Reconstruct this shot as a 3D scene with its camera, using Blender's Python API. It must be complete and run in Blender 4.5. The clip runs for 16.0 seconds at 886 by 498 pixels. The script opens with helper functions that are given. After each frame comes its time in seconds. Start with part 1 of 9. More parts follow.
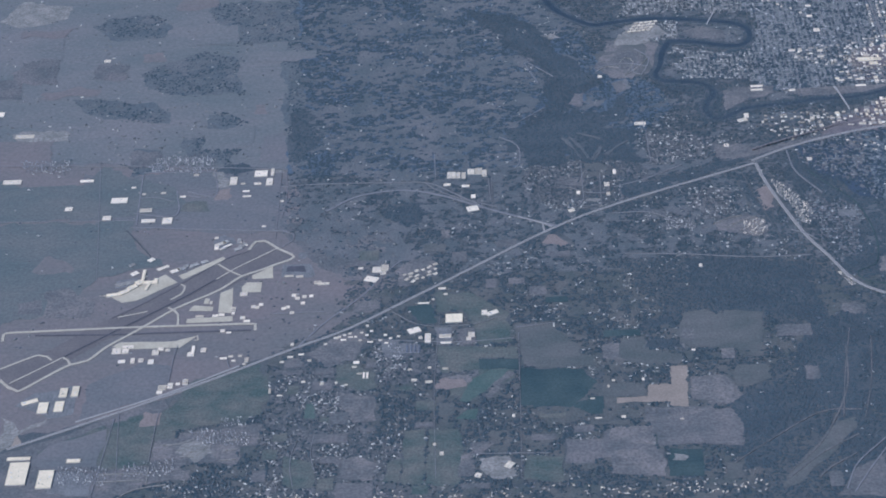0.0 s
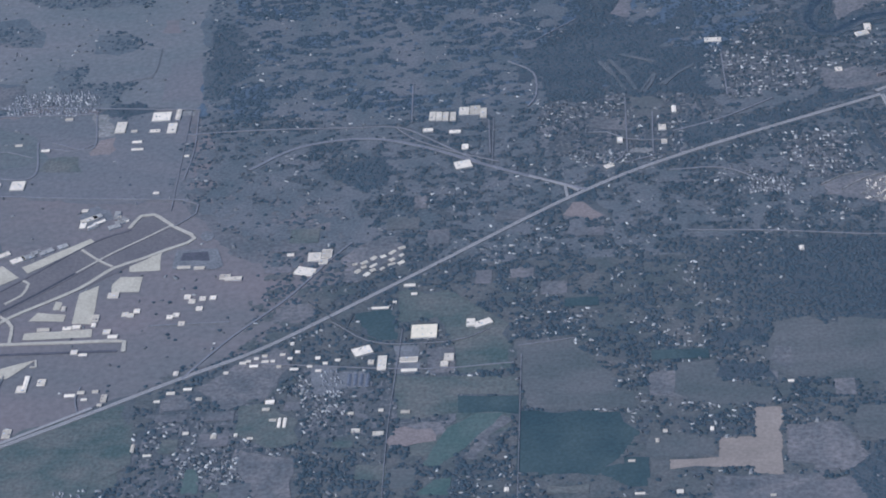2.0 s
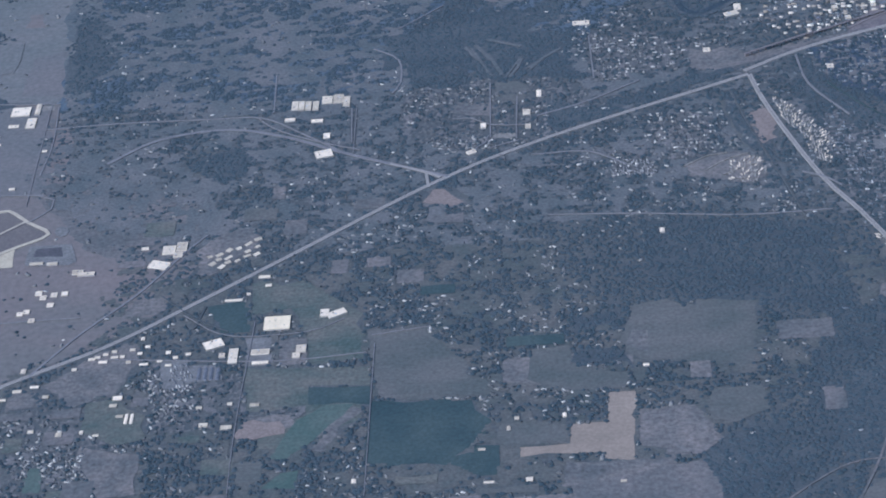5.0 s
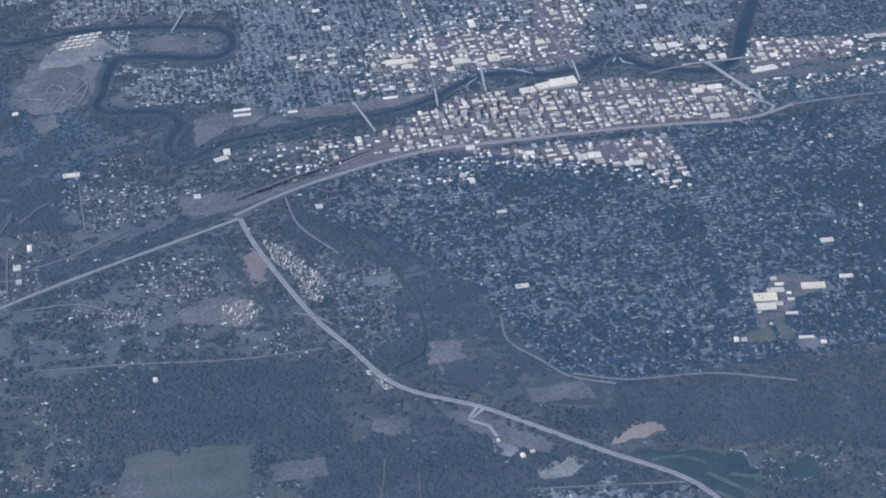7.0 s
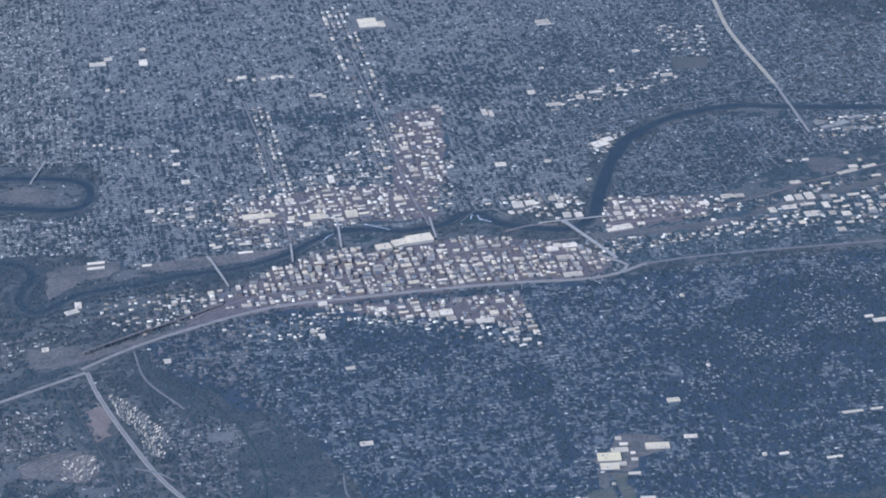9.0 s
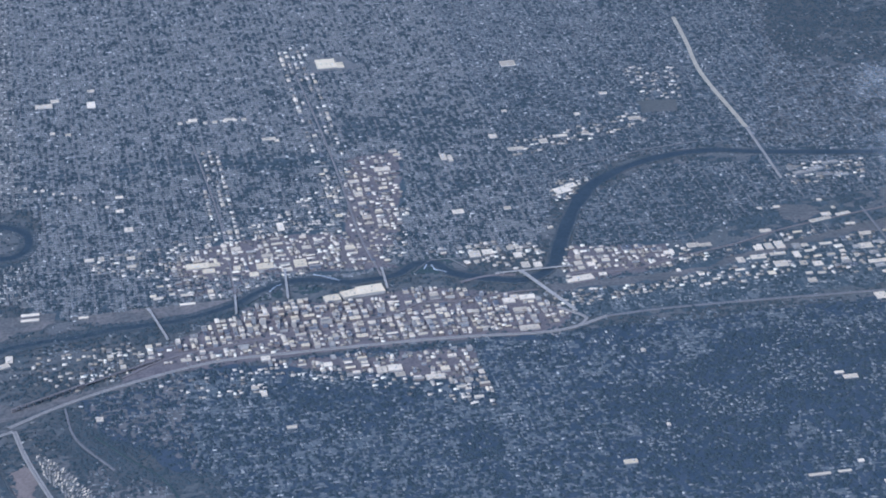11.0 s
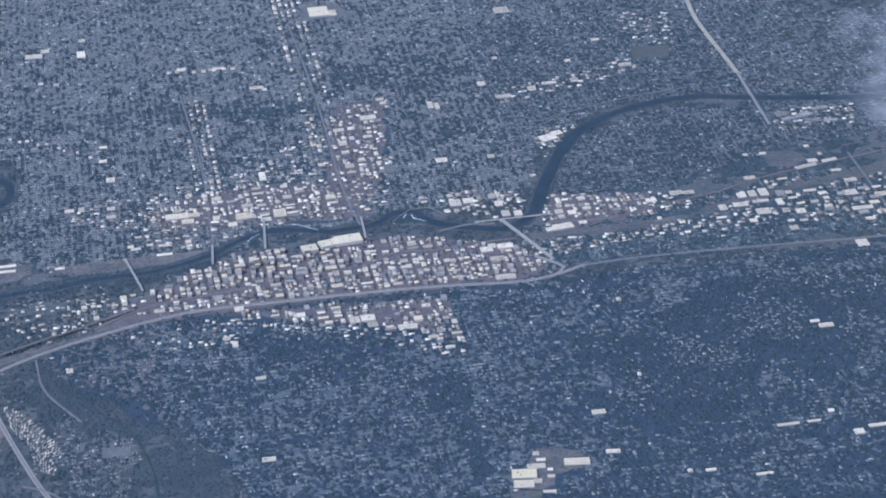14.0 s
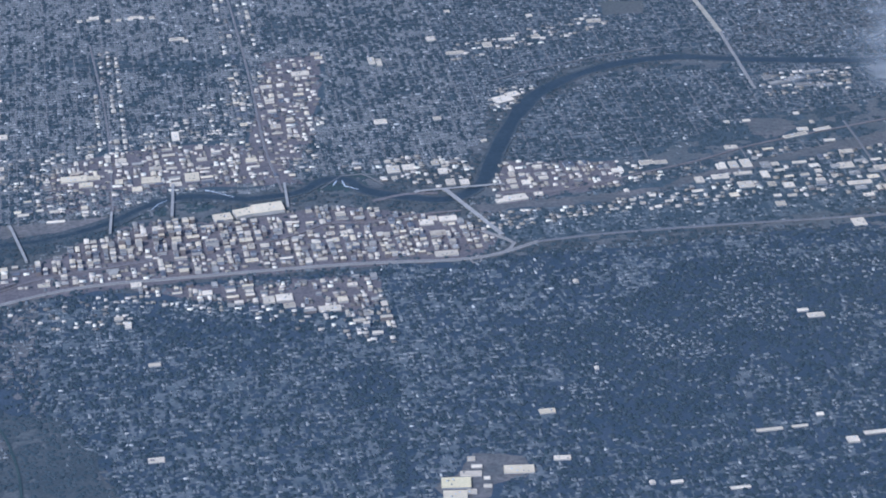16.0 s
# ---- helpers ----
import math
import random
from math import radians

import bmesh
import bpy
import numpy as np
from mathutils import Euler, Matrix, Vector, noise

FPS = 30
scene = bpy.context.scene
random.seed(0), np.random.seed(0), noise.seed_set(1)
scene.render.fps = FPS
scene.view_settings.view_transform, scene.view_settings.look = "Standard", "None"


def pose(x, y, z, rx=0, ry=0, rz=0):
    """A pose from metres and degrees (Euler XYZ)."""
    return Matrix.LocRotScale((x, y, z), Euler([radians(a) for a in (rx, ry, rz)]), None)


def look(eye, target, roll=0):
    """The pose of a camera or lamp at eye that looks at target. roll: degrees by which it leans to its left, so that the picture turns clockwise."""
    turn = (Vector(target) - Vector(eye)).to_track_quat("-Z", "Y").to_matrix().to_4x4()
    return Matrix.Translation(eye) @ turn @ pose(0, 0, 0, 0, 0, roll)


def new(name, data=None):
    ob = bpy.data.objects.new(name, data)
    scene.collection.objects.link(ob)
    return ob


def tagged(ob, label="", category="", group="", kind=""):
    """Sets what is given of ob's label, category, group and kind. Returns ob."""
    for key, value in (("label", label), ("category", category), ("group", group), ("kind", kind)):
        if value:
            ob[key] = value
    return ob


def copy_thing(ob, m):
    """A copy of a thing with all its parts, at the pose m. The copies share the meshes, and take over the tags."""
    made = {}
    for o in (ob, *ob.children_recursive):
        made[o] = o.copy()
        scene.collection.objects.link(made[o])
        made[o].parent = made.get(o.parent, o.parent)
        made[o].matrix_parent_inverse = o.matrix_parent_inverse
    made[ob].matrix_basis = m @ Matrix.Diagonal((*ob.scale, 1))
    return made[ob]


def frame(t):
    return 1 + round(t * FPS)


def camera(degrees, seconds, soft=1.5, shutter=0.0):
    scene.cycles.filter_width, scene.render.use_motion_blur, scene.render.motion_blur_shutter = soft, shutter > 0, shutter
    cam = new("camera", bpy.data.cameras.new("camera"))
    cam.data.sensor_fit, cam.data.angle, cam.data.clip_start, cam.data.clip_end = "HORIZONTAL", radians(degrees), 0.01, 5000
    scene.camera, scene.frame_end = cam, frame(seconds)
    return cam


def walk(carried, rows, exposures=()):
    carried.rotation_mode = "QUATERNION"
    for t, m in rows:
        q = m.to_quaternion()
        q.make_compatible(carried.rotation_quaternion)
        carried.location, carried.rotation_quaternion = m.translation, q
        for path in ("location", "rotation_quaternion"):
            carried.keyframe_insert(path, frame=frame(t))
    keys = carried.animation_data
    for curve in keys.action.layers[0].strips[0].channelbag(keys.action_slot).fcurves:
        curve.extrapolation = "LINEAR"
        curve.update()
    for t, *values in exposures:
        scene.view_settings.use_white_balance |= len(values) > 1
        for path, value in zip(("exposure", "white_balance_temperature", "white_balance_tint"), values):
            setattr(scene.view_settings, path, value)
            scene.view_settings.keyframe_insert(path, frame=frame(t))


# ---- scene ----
cam = camera(20.0, 16.0, soft=1.9)
PATH = [
    (0, (-6.131, -77.363, 47.574), (-6.9414, -60.4140, 36.9865), -3.716),
    (0.1, (-5.994, -74.390, 45.861), (-6.9028, -57.4686, 35.2390), -3.923),
    (0.2, (-5.857, -71.418, 44.148), (-6.8684, -54.5259, 33.4887), -4.142),
    (0.3, (-5.720, -68.446, 42.435), (-6.8315, -51.5829, 31.7399), -4.354),
    (0.4, (-5.583, -65.474, 40.723), (-6.7852, -48.6364, 29.9965), -4.543),
    (0.5, (-5.446, -62.502, 39.010), (-6.7229, -45.6833, 28.2626), -4.688),
    (0.7333, (-5.240, -60.060, 37.485), (-6.6260, -43.2543, 26.7307), -4.830),
    (1, (-5.043, -58.962, 36.662), (-6.5026, -42.1525, 25.9230), -4.893),
    (1.267, (-4.820, -57.474, 35.586), (-6.3332, -40.6652, 24.8533), -5.029),
    (1.5, (-4.629, -56.091, 34.600), (-6.1773, -39.2862, 23.8666), -5.174),
    (1.733, (-4.457, -54.067, 33.282), (-6.0333, -37.2794, 22.5265), -5.349),
    (2, (-4.262, -51.979, 31.935), (-5.8811, -35.2128, 21.1528), -5.595),
    (2.267, (-4.046, -51.264, 31.404), (-5.7301, -34.5061, 20.6182), -5.874),
    (2.5, (-3.848, -51.098, 31.241), (-5.6514, -34.3480, 20.4621), -6.224),
    (2.733, (-3.625, -51.030, 31.216), (-5.6703, -34.3027, 20.4447), -6.802),
    (3, (-3.404, -51.083, 31.252), (-5.7924, -34.3848, 20.5064), -7.519),
    (3.2, (-3.313, -51.092, 31.180), (-5.9571, -34.4085, 20.4728), -7.951),
    (3.467, (-3.171, -51.111, 31.095), (-6.0450, -34.4461, 20.4167), -8.343),
    (3.733, (-2.994, -51.137, 31.029), (-5.8975, -34.4811, 20.3451), -8.408),
    (4, (-2.793, -51.167, 30.981), (-5.5567, -34.5053, 20.2687), -8.210),
    (4.267, (-2.575, -51.197, 30.947), (-5.0650, -34.5154, 20.1984), -7.814),
    (4.5, (-2.378, -51.219, 30.928), (-4.5441, -34.5112, 20.1506), -7.354),
    (4.767, (-2.155, -51.236, 30.917), (-3.8819, -34.4894, 20.1212), -6.758),
    (5.033, (-1.942, -51.242, 30.915), (-3.1878, -34.4453, 20.1290), -6.147),
    (5.3, (-1.750, -51.231, 30.918), (-2.5014, -34.3714, 20.1850), -5.586),
    (5.5, (-1.615, -51.215, 30.923), (-1.9985, -34.3065, 20.2478), -5.199),
    (5.733, (-1.425, -51.218, 30.954), (-1.3703, -34.2795, 20.3194), -4.737),
    (6, (-1.199, -51.231, 30.986), (-0.6357, -34.2780, 20.3903), -4.241),
    (6.267, (-1.009, -51.239, 30.958), (0.0844, -34.2792, 20.4144), -3.818),
    (6.5, (-0.837, -51.243, 30.934), (0.6928, -34.2676, 20.4700), -3.521),
    (6.733, (-0.626, -51.245, 30.947), (1.2751, -34.2113, 20.6403), -3.355),
    (7, (-0.382, -51.239, 30.982), (1.8858, -34.1243, 20.8848), -3.188),
    (7.267, (-0.179, -51.203, 31.040), (2.3964, -34.0223, 21.1309), -2.903),
    (7.5, (-0.008, -51.180, 31.075), (2.7814, -33.9484, 21.3129), -2.597),
    (7.733, (0.184, -51.207, 31.040), (3.1222, -33.9356, 21.3935), -2.204),
    (8, (0.394, -51.240, 30.994), (3.4415, -33.9240, 21.4618), -1.779),
    (8.267, (0.536, -51.199, 31.030), (3.6424, -33.8324, 21.6094), -1.528),
    (8.5, (0.687, -51.177, 31.059), (3.8081, -33.7589, 21.7400), -1.411),
    (8.733, (0.974, -51.274, 31.021), (4.0680, -33.7835, 21.8272), -1.441),
    (9, (1.288, -51.333, 30.986), (4.3507, -33.7729, 21.9171), -1.477),
    (9.2, (1.397, -51.214, 31.022), (4.4803, -33.6334, 21.9979), -1.368),
    (9.467, (1.567, -50.979, 31.002), (4.6741, -33.3720, 22.0395), -1.250),
    (9.7, (1.752, -50.675, 30.894), (4.8729, -33.0436, 21.9826), -1.187),
    (9.967, (1.997, -50.254, 30.694), (5.1246, -32.5968, 21.8375), -1.161),
    (10.23, (2.266, -49.799, 30.447), (5.3928, -32.1193, 21.6351), -1.178),
    (10.47, (2.514, -49.408, 30.218), (5.6335, -31.7131, 21.4339), -1.225),
    (10.73, (2.803, -49.011, 29.971), (5.9062, -31.3052, 21.2031), -1.314),
    (11, (3.088, -48.709, 29.773), (6.1673, -31.0021, 20.9994), -1.436),
    (11.23, (3.326, -48.559, 29.666), (6.3782, -30.8604, 20.8665), -1.566),
    (11.5, (3.576, -48.559, 29.649), (6.5907, -30.8823, 20.7930), -1.740),
    (11.73, (3.787, -48.667, 29.702), (6.7633, -31.0155, 20.7816), -1.920),
    (12, (4.017, -48.757, 29.743), (6.9546, -31.1355, 20.7510), -2.088),
    (12.27, (4.212, -48.734, 29.710), (7.1257, -31.1439, 20.6490), -2.133),
    (12.5, (4.375, -48.697, 29.675), (7.2689, -31.1281, 20.5663), -2.134),
    (12.73, (4.547, -48.704, 29.684), (7.4181, -31.1443, 20.5513), -2.128),
    (13, (4.743, -48.723, 29.703), (7.5754, -31.1626, 20.5586), -2.134),
    (13.27, (4.934, -48.733, 29.697), (7.6960, -31.1606, 20.5545), -2.199),
    (13.5, (5.098, -48.734, 29.683), (7.7845, -31.1487, 20.5441), -2.280),
    (13.73, (5.251, -48.716, 29.654), (7.8515, -31.1189, 20.5123), -2.391),
    (14, (5.432, -48.700, 29.633), (7.9416, -31.0951, 20.4807), -2.487),
    (14.27, (5.652, -48.640, 29.631), (8.1104, -31.0403, 20.4553), -2.456),
    (14.5, (5.833, -48.760, 29.710), (8.2660, -31.1675, 20.5123), -2.369),
    (14.73, (5.937, -49.465, 30.049), (8.3616, -31.8796, 20.8367), -2.234),
    (15, (6.082, -50.115, 30.322), (8.5076, -32.5368, 21.0963), -2.056),
    (15.27, (6.380, -49.911, 30.145), (8.7899, -32.3424, 20.8958), -1.918),
    (15.5, (6.720, -48.728, 29.408), (9.1402, -31.1631, 20.1546), -1.782),
    (15.6, (6.908, -47.316, 28.558), (9.3524, -29.7488, 19.3156), -1.704),
    (15.7, (7.096, -45.904, 27.707), (9.5751, -28.3323, 18.4837), -1.617),
    (15.8, (7.284, -44.493, 26.857), (9.8039, -26.9146, 17.6557), -1.525),
    (15.9, (7.471, -43.081, 26.006), (10.0342, -25.4968, 16.8288), -1.432),
    (16, (7.659, -41.669, 25.156), (10.2615, -24.0797, 16.0000), -1.341),
]
walk(cam, [(t, look(eye, target, roll)) for t, eye, target, roll in PATH],
     exposures=[(0.0, 0.31, 5060, 15), (3.0, 0.31, 5070, 15), (5.7, 0.37, 4995, 15), (7.5, 0.35, 4910, 15), (9.0, 0.34, 4890, 15), (16.0, 0.34, 4890, 15)])

# ---- daylight ----
SUN_EL, SUN_AZ = 42.0, 232.0          # degrees; the azimuth is a compass bearing
world = bpy.data.worlds.new("sky")
scene.world = world
world.use_nodes = True
wn = world.node_tree.nodes
sky = wn.new("ShaderNodeTexSky")
sky.sky_type, sky.sun_disc = "NISHITA", False
sky.sun_elevation, sky.sun_rotation = radians(SUN_EL), radians(SUN_AZ)
sky.air_density, sky.dust_density, sky.ozone_density = 1.3, 0.6, 3.0
wn["Background"].inputs["Strength"].default_value = 0.15
world.node_tree.links.new(sky.outputs[0], wn["Background"].inputs["Color"])
sun = new("sun", bpy.data.lights.new("sun", "SUN"))
sun.data.energy, sun.data.angle, sun.data.color = 2.7, radians(0.6), (1.0, 0.95, 0.86)
sd = Vector((math.sin(radians(SUN_AZ)) * math.cos(radians(SUN_EL)), math.cos(radians(SUN_AZ)) * math.cos(radians(SUN_EL)), math.sin(radians(SUN_EL))))
sun.matrix_world = look(sd * 90, (0, 0, 0))

# The whole valley is built at one to 295: this turns true metres into scene metres.
R = 1 / 295


# ---- materials ----
def surface(name, a, b, big=2.0, fine=26.0, rough=0.9, spec=0.25, bump=0.14, island=None, spread=0.35, streak=None, vary=None):
    """Two colours mixed by broad noise, broken by fine grain; island: colours picked piece by piece instead."""
    m = bpy.data.materials.new(name)
    m.use_nodes = True
    nt = m.node_tree
    n, ln = nt.nodes, nt.links
    bs = n["Principled BSDF"]
    bs.inputs["Roughness"].default_value = rough
    bs.inputs["Specular IOR Level"].default_value = spec
    geo = n.new("ShaderNodeNewGeometry")

    def grain(scale, detail, stretch=None):
        t = n.new("ShaderNodeTexNoise")
        t.inputs["Scale"].default_value, t.inputs["Detail"].default_value = scale, detail
        t.inputs["Roughness"].default_value = 0.62
        if stretch:
            mp = n.new("ShaderNodeMapping")
            mp.inputs["Scale"].default_value = stretch
            ln.new(geo.outputs["Position"], mp.inputs["Vector"])
            ln.new(mp.outputs["Vector"], t.inputs["Vector"])
        else:
            ln.new(geo.outputs["Position"], t.inputs["Vector"])
        return t.outputs["Fac"]

    mix = n.new("ShaderNodeMix")
    mix.data_type = "RGBA"
    mix.inputs["A"].default_value, mix.inputs["B"].default_value = (*a, 1), (*b, 1)
    if island:
        ramp = n.new("ShaderNodeValToRGB")
        ramp.color_ramp.interpolation = "CONSTANT"
        e = ramp.color_ramp.elements
        while len(e) < len(island):
            e.new(1.0)
        for k, (p, c) in enumerate(island):
            e[k].position, e[k].color = p, (*c, 1)
        ln.new(geo.outputs["Random Per Island"], ramp.inputs["Fac"])
        colour = ramp.outputs["Color"]
    else:
        steep = n.new("ShaderNodeMapRange")
        steep.inputs["From Min"].default_value, steep.inputs["From Max"].default_value = 0.36, 0.64
        ln.new(grain(big, 6.0, streak), steep.inputs["Value"])
        ln.new(steep.outputs["Result"], mix.inputs["Factor"])
        colour = mix.outputs["Result"]
    span = n.new("ShaderNodeMapRange")
    span.inputs["From Min"].default_value, span.inputs["From Max"].default_value = 0.3, 0.7
    span.inputs["To Min"].default_value, span.inputs["To Max"].default_value = 1 - spread, 1 + spread
    f = grain(fine, 5.0)
    ln.new(f, span.inputs["Value"])
    mul = n.new("ShaderNodeMix")
    mul.data_type, mul.blend_type = "RGBA", "MULTIPLY"
    mul.inputs["Factor"].default_value = 1.0
    ln.new(colour, mul.inputs["A"])
    ln.new(span.outputs["Result"], mul.inputs["B"])
    last = mul.outputs["Result"]
    if vary:
        who, span2, tone = n.new("ShaderNodeObjectInfo"), n.new("ShaderNodeMapRange"), n.new("ShaderNodeMix")
        span2.inputs["To Min"].default_value, span2.inputs["To Max"].default_value = vary
        tone.data_type, tone.blend_type = "RGBA", "MULTIPLY"
        tone.inputs["Factor"].default_value = 1.0
        ln.new(who.outputs["Random"], span2.inputs["Value"])
        ln.new(last, tone.inputs["A"])
        ln.new(span2.outputs["Result"], tone.inputs["B"])
        last = tone.outputs["Result"]
    ln.new(last, bs.inputs["Base Color"])
    if bump:
        bp = n.new("ShaderNodeBump")
        bp.inputs["Strength"].default_value, bp.inputs["Distance"].default_value = bump, 0.01
        ln.new(f, bp.inputs["Height"])
        ln.new(bp.outputs["Normal"], bs.inputs["Normal"])
    return m


GROUND = surface("scrub_ground", (0.075, 0.079, 0.075), (0.102, 0.099, 0.086), 0.9, 14, spread=0.3)
DRY = surface("dry_grass", (0.178, 0.140, 0.119), (0.142, 0.126, 0.108), 0.30, 7, spread=0.16, bump=0.1, streak=(0.6, 1.2, 1))
DRY2 = surface("brown_grass", (0.098, 0.096, 0.086), (0.158, 0.134, 0.116), 0.9, 10, spread=0.3)
PLAIN = surface("grazed_plain", (0.126, 0.126, 0.110), (0.169, 0.148, 0.128), 0.32, 7, spread=0.18, bump=0.1, streak=(0.6, 1.2, 1))
FLAT = surface("grazed_flat", (0.126, 0.120, 0.107), (0.156, 0.135, 0.119), 0.45, 8, spread=0.18, bump=0.1, streak=(0.6, 1.2, 1))
LUSH = surface("watered_pasture", (0.066, 0.094, 0.074), (0.098, 0.114, 0.090), 0.9, 12, spread=0.2)
INFIELD = surface("mown_airfield", (0.124, 0.104, 0.091), (0.150, 0.123, 0.104), 0.8, 12, spread=0.16)
GRASS = surface("green_grey_grass", (0.102, 0.110, 0.096), (0.139, 0.128, 0.108), 0.5, 9, spread=0.2, bump=0.1, streak=(0.6, 1.2, 1))
HEATH = surface("scrubby_heath", (0.091, 0.098, 0.093), (0.126, 0.122, 0.108), 0.8, 9, spread=0.25, bump=0.1, streak=(0.6, 1.2, 1))
GREEN = surface("pasture", (0.068, 0.086, 0.070), (0.134, 0.120, 0.095), 0.9, 12, spread=0.3, streak=(0.8, 1.2, 1))
DGREEN = surface("irrigated_crop", (0.036, 0.056, 0.054), (0.062, 0.080, 0.070), 0.8, 12, spread=0.22)
TURF = surface("golf_turf", (0.073, 0.092, 0.076), (0.110, 0.115, 0.090), 1.2, 14, spread=0.3)
OLIVE = surface("olive_meadow", (0.086, 0.089, 0.076), (0.125, 0.113, 0.096), 0.7, 12, spread=0.22, streak=(0.7, 1.3, 1))
SUBURB = surface("suburban_lawns", (0.054, 0.070, 0.074), (0.082, 0.097, 0.098), 2.6, 20, spread=0.25)
MEADOW = surface("rough_meadow", (0.090, 0.096, 0.088), (0.138, 0.126, 0.112), 0.8, 14, spread=0.28)
HAY = surface("dry_hay_meadow", (0.075, 0.082, 0.071), (0.121, 0.108, 0.090), 0.9, 14, spread=0.28)
YARDS = surface("yards_and_driveways", (0.138, 0.138, 0.121), (0.240, 0.220, 0.188), 4.5, 24, spread=0.25)
FARMYARD = surface("farm_yards", (0.096, 0.094, 0.085), (0.172, 0.150, 0.131), 2.6, 16, spread=0.25)
# A darker copy of YARDS: the hillside trees' shade is put into its colour.
LANES = surface("yards_and_lanes_shade_in_colour", (0.086, 0.101, 0.101), (0.160, 0.158, 0.147), 3.2, 18, spread=0.25, streak=(0.5, 1.2, 1))
# HILL and PINEFLOOR are shifted towards blue: distance haze put into the colour.
HILL = surface("hill_lawns", (0.043, 0.060, 0.073), (0.064, 0.077, 0.091), 2.2, 20, spread=0.3)
PINEFLOOR = surface("pine_forest_floor", (0.075, 0.094, 0.108), (0.103, 0.119, 0.125), 0.9, 16, spread=0.25)
WOODS = surface("dense_wood_floor", (0.058, 0.066, 0.066), (0.085, 0.089, 0.083), 0.9, 16, spread=0.25, streak=(0.6, 1.1, 1))
TAN = surface("ploughed_tan_soil", (0.230, 0.175, 0.127), (0.284, 0.215, 0.155), 1.1, 12, spread=0.16)
BROWN = surface("brown_soil", (0.100, 0.096, 0.086), (0.180, 0.150, 0.126), 1.0, 10, spread=0.34)
RED = surface("red_clay", (0.189, 0.144, 0.115), (0.225, 0.170, 0.135), 2.5, 15, spread=0.25)
SAND = surface("sandy_ground", (0.162, 0.145, 0.117), (0.254, 0.216, 0.171), 1.6, 10, spread=0.35)
GRAVEL = surface("gravel_lot", (0.135, 0.124, 0.110), (0.185, 0.168, 0.146), 2.4, 16, spread=0.3)
TYRED = surface("rubber_stained_asphalt", (0.046, 0.044, 0.046), (0.062, 0.058, 0.058), 2.5, 18, spread=0.18)
ASPH = surface("worn_asphalt", (0.072, 0.066, 0.066), (0.098, 0.087, 0.085), 2.5, 18, spread=0.18)
CITY = surface("paved_city_ground", (0.125, 0.103, 0.095), (0.172, 0.138, 0.123), 2.8, 18, spread=0.35)
CONC = surface("airport_concrete", (0.372, 0.303, 0.210), (0.432, 0.352, 0.244), 2.6, 15, spread=0.16)
APRON = surface("apron_slabs", (0.402, 0.322, 0.212), (0.468, 0.376, 0.250), 1.6, 15, spread=0.16)
FREE = surface("freeway_concrete", (0.262, 0.225, 0.184), (0.305, 0.262, 0.214), 2.0, 25, spread=0.18)
MEDIAN = surface("median_grass", (0.158, 0.136, 0.110), (0.189, 0.160, 0.128), 3.0, 20, spread=0.2)
ROADM = surface("road_asphalt", (0.160, 0.146, 0.134), (0.196, 0.176, 0.158), 3.0, 25, spread=0.2)
RAIL = surface("rail_ballast", (0.165, 0.135, 0.118), (0.200, 0.165, 0.145), 3.0, 22, spread=0.25)
WATER = surface("river_water", (0.029, 0.039, 0.045), (0.042, 0.051, 0.055), 1.6, 10, rough=0.5, spec=0.14, bump=0.05, spread=0.25)
# Both foliage materials are bluer than real leaves, standing in for distance haze.
PINE = surface("pine_foliage", (0, 0, 0), (0, 0, 0), 2, 40, spread=0.3, bump=0, island=[(0.0, (0.048, 0.062, 0.066)), (0.3, (0.053, 0.068, 0.071)), (0.6, (0.060, 0.073, 0.074)), (0.85, (0.068, 0.078, 0.077))])
LEAF = surface("broadleaf_foliage", (0, 0, 0), (0, 0, 0), 2, 40, spread=0.3, bump=0, island=[(0.0, (0.034, 0.049, 0.053)), (0.3, (0.041, 0.056, 0.060)), (0.6, (0.047, 0.062, 0.065)), (0.88, (0.059, 0.070, 0.070))])
ROOFS = surface("house_roofs", (0, 0, 0), (0, 0, 0), 2, 60, spread=0.2, bump=0, island=[(0.0, (0.100, 0.101, 0.098)), (0.25, (0.138, 0.134, 0.125)), (0.52, (0.176, 0.168, 0.154)), (0.80, (0.228, 0.213, 0.190)), (0.95, (0.345, 0.315, 0.270)), (0.988, (0.52, 0.465, 0.385))])
RURALROOFS = surface("rural_house_roofs", (0, 0, 0), (0, 0, 0), 2, 60, spread=0.2, bump=0, island=[(0.0, (0.101, 0.096, 0.087)), (0.3, (0.151, 0.139, 0.122)), (0.58, (0.220, 0.198, 0.166)), (0.8, (0.334, 0.296, 0.239)), (0.93, (0.510, 0.444, 0.349))])
# The hill houses' own roof colours, slightly greener than ROOFS.
HILLROOFS = surface("hill_house_roofs", (0, 0, 0), (0, 0, 0), 2, 60, spread=0.2, bump=0, island=[(0.0, (0.103, 0.110, 0.110)), (0.3, (0.140, 0.144, 0.137)), (0.62, (0.182, 0.179, 0.163)), (0.84, (0.256, 0.240, 0.210)), (0.985, (0.525, 0.469, 0.384))])
HOMES = surface("mobile_home_roofs", (0, 0, 0), (0, 0, 0), 2, 60, spread=0.2, bump=0, island=[(0.0, (0.144, 0.134, 0.125)), (0.35, (0.216, 0.198, 0.174)), (0.68, (0.324, 0.288, 0.240)), (0.92, (0.504, 0.438, 0.348))])
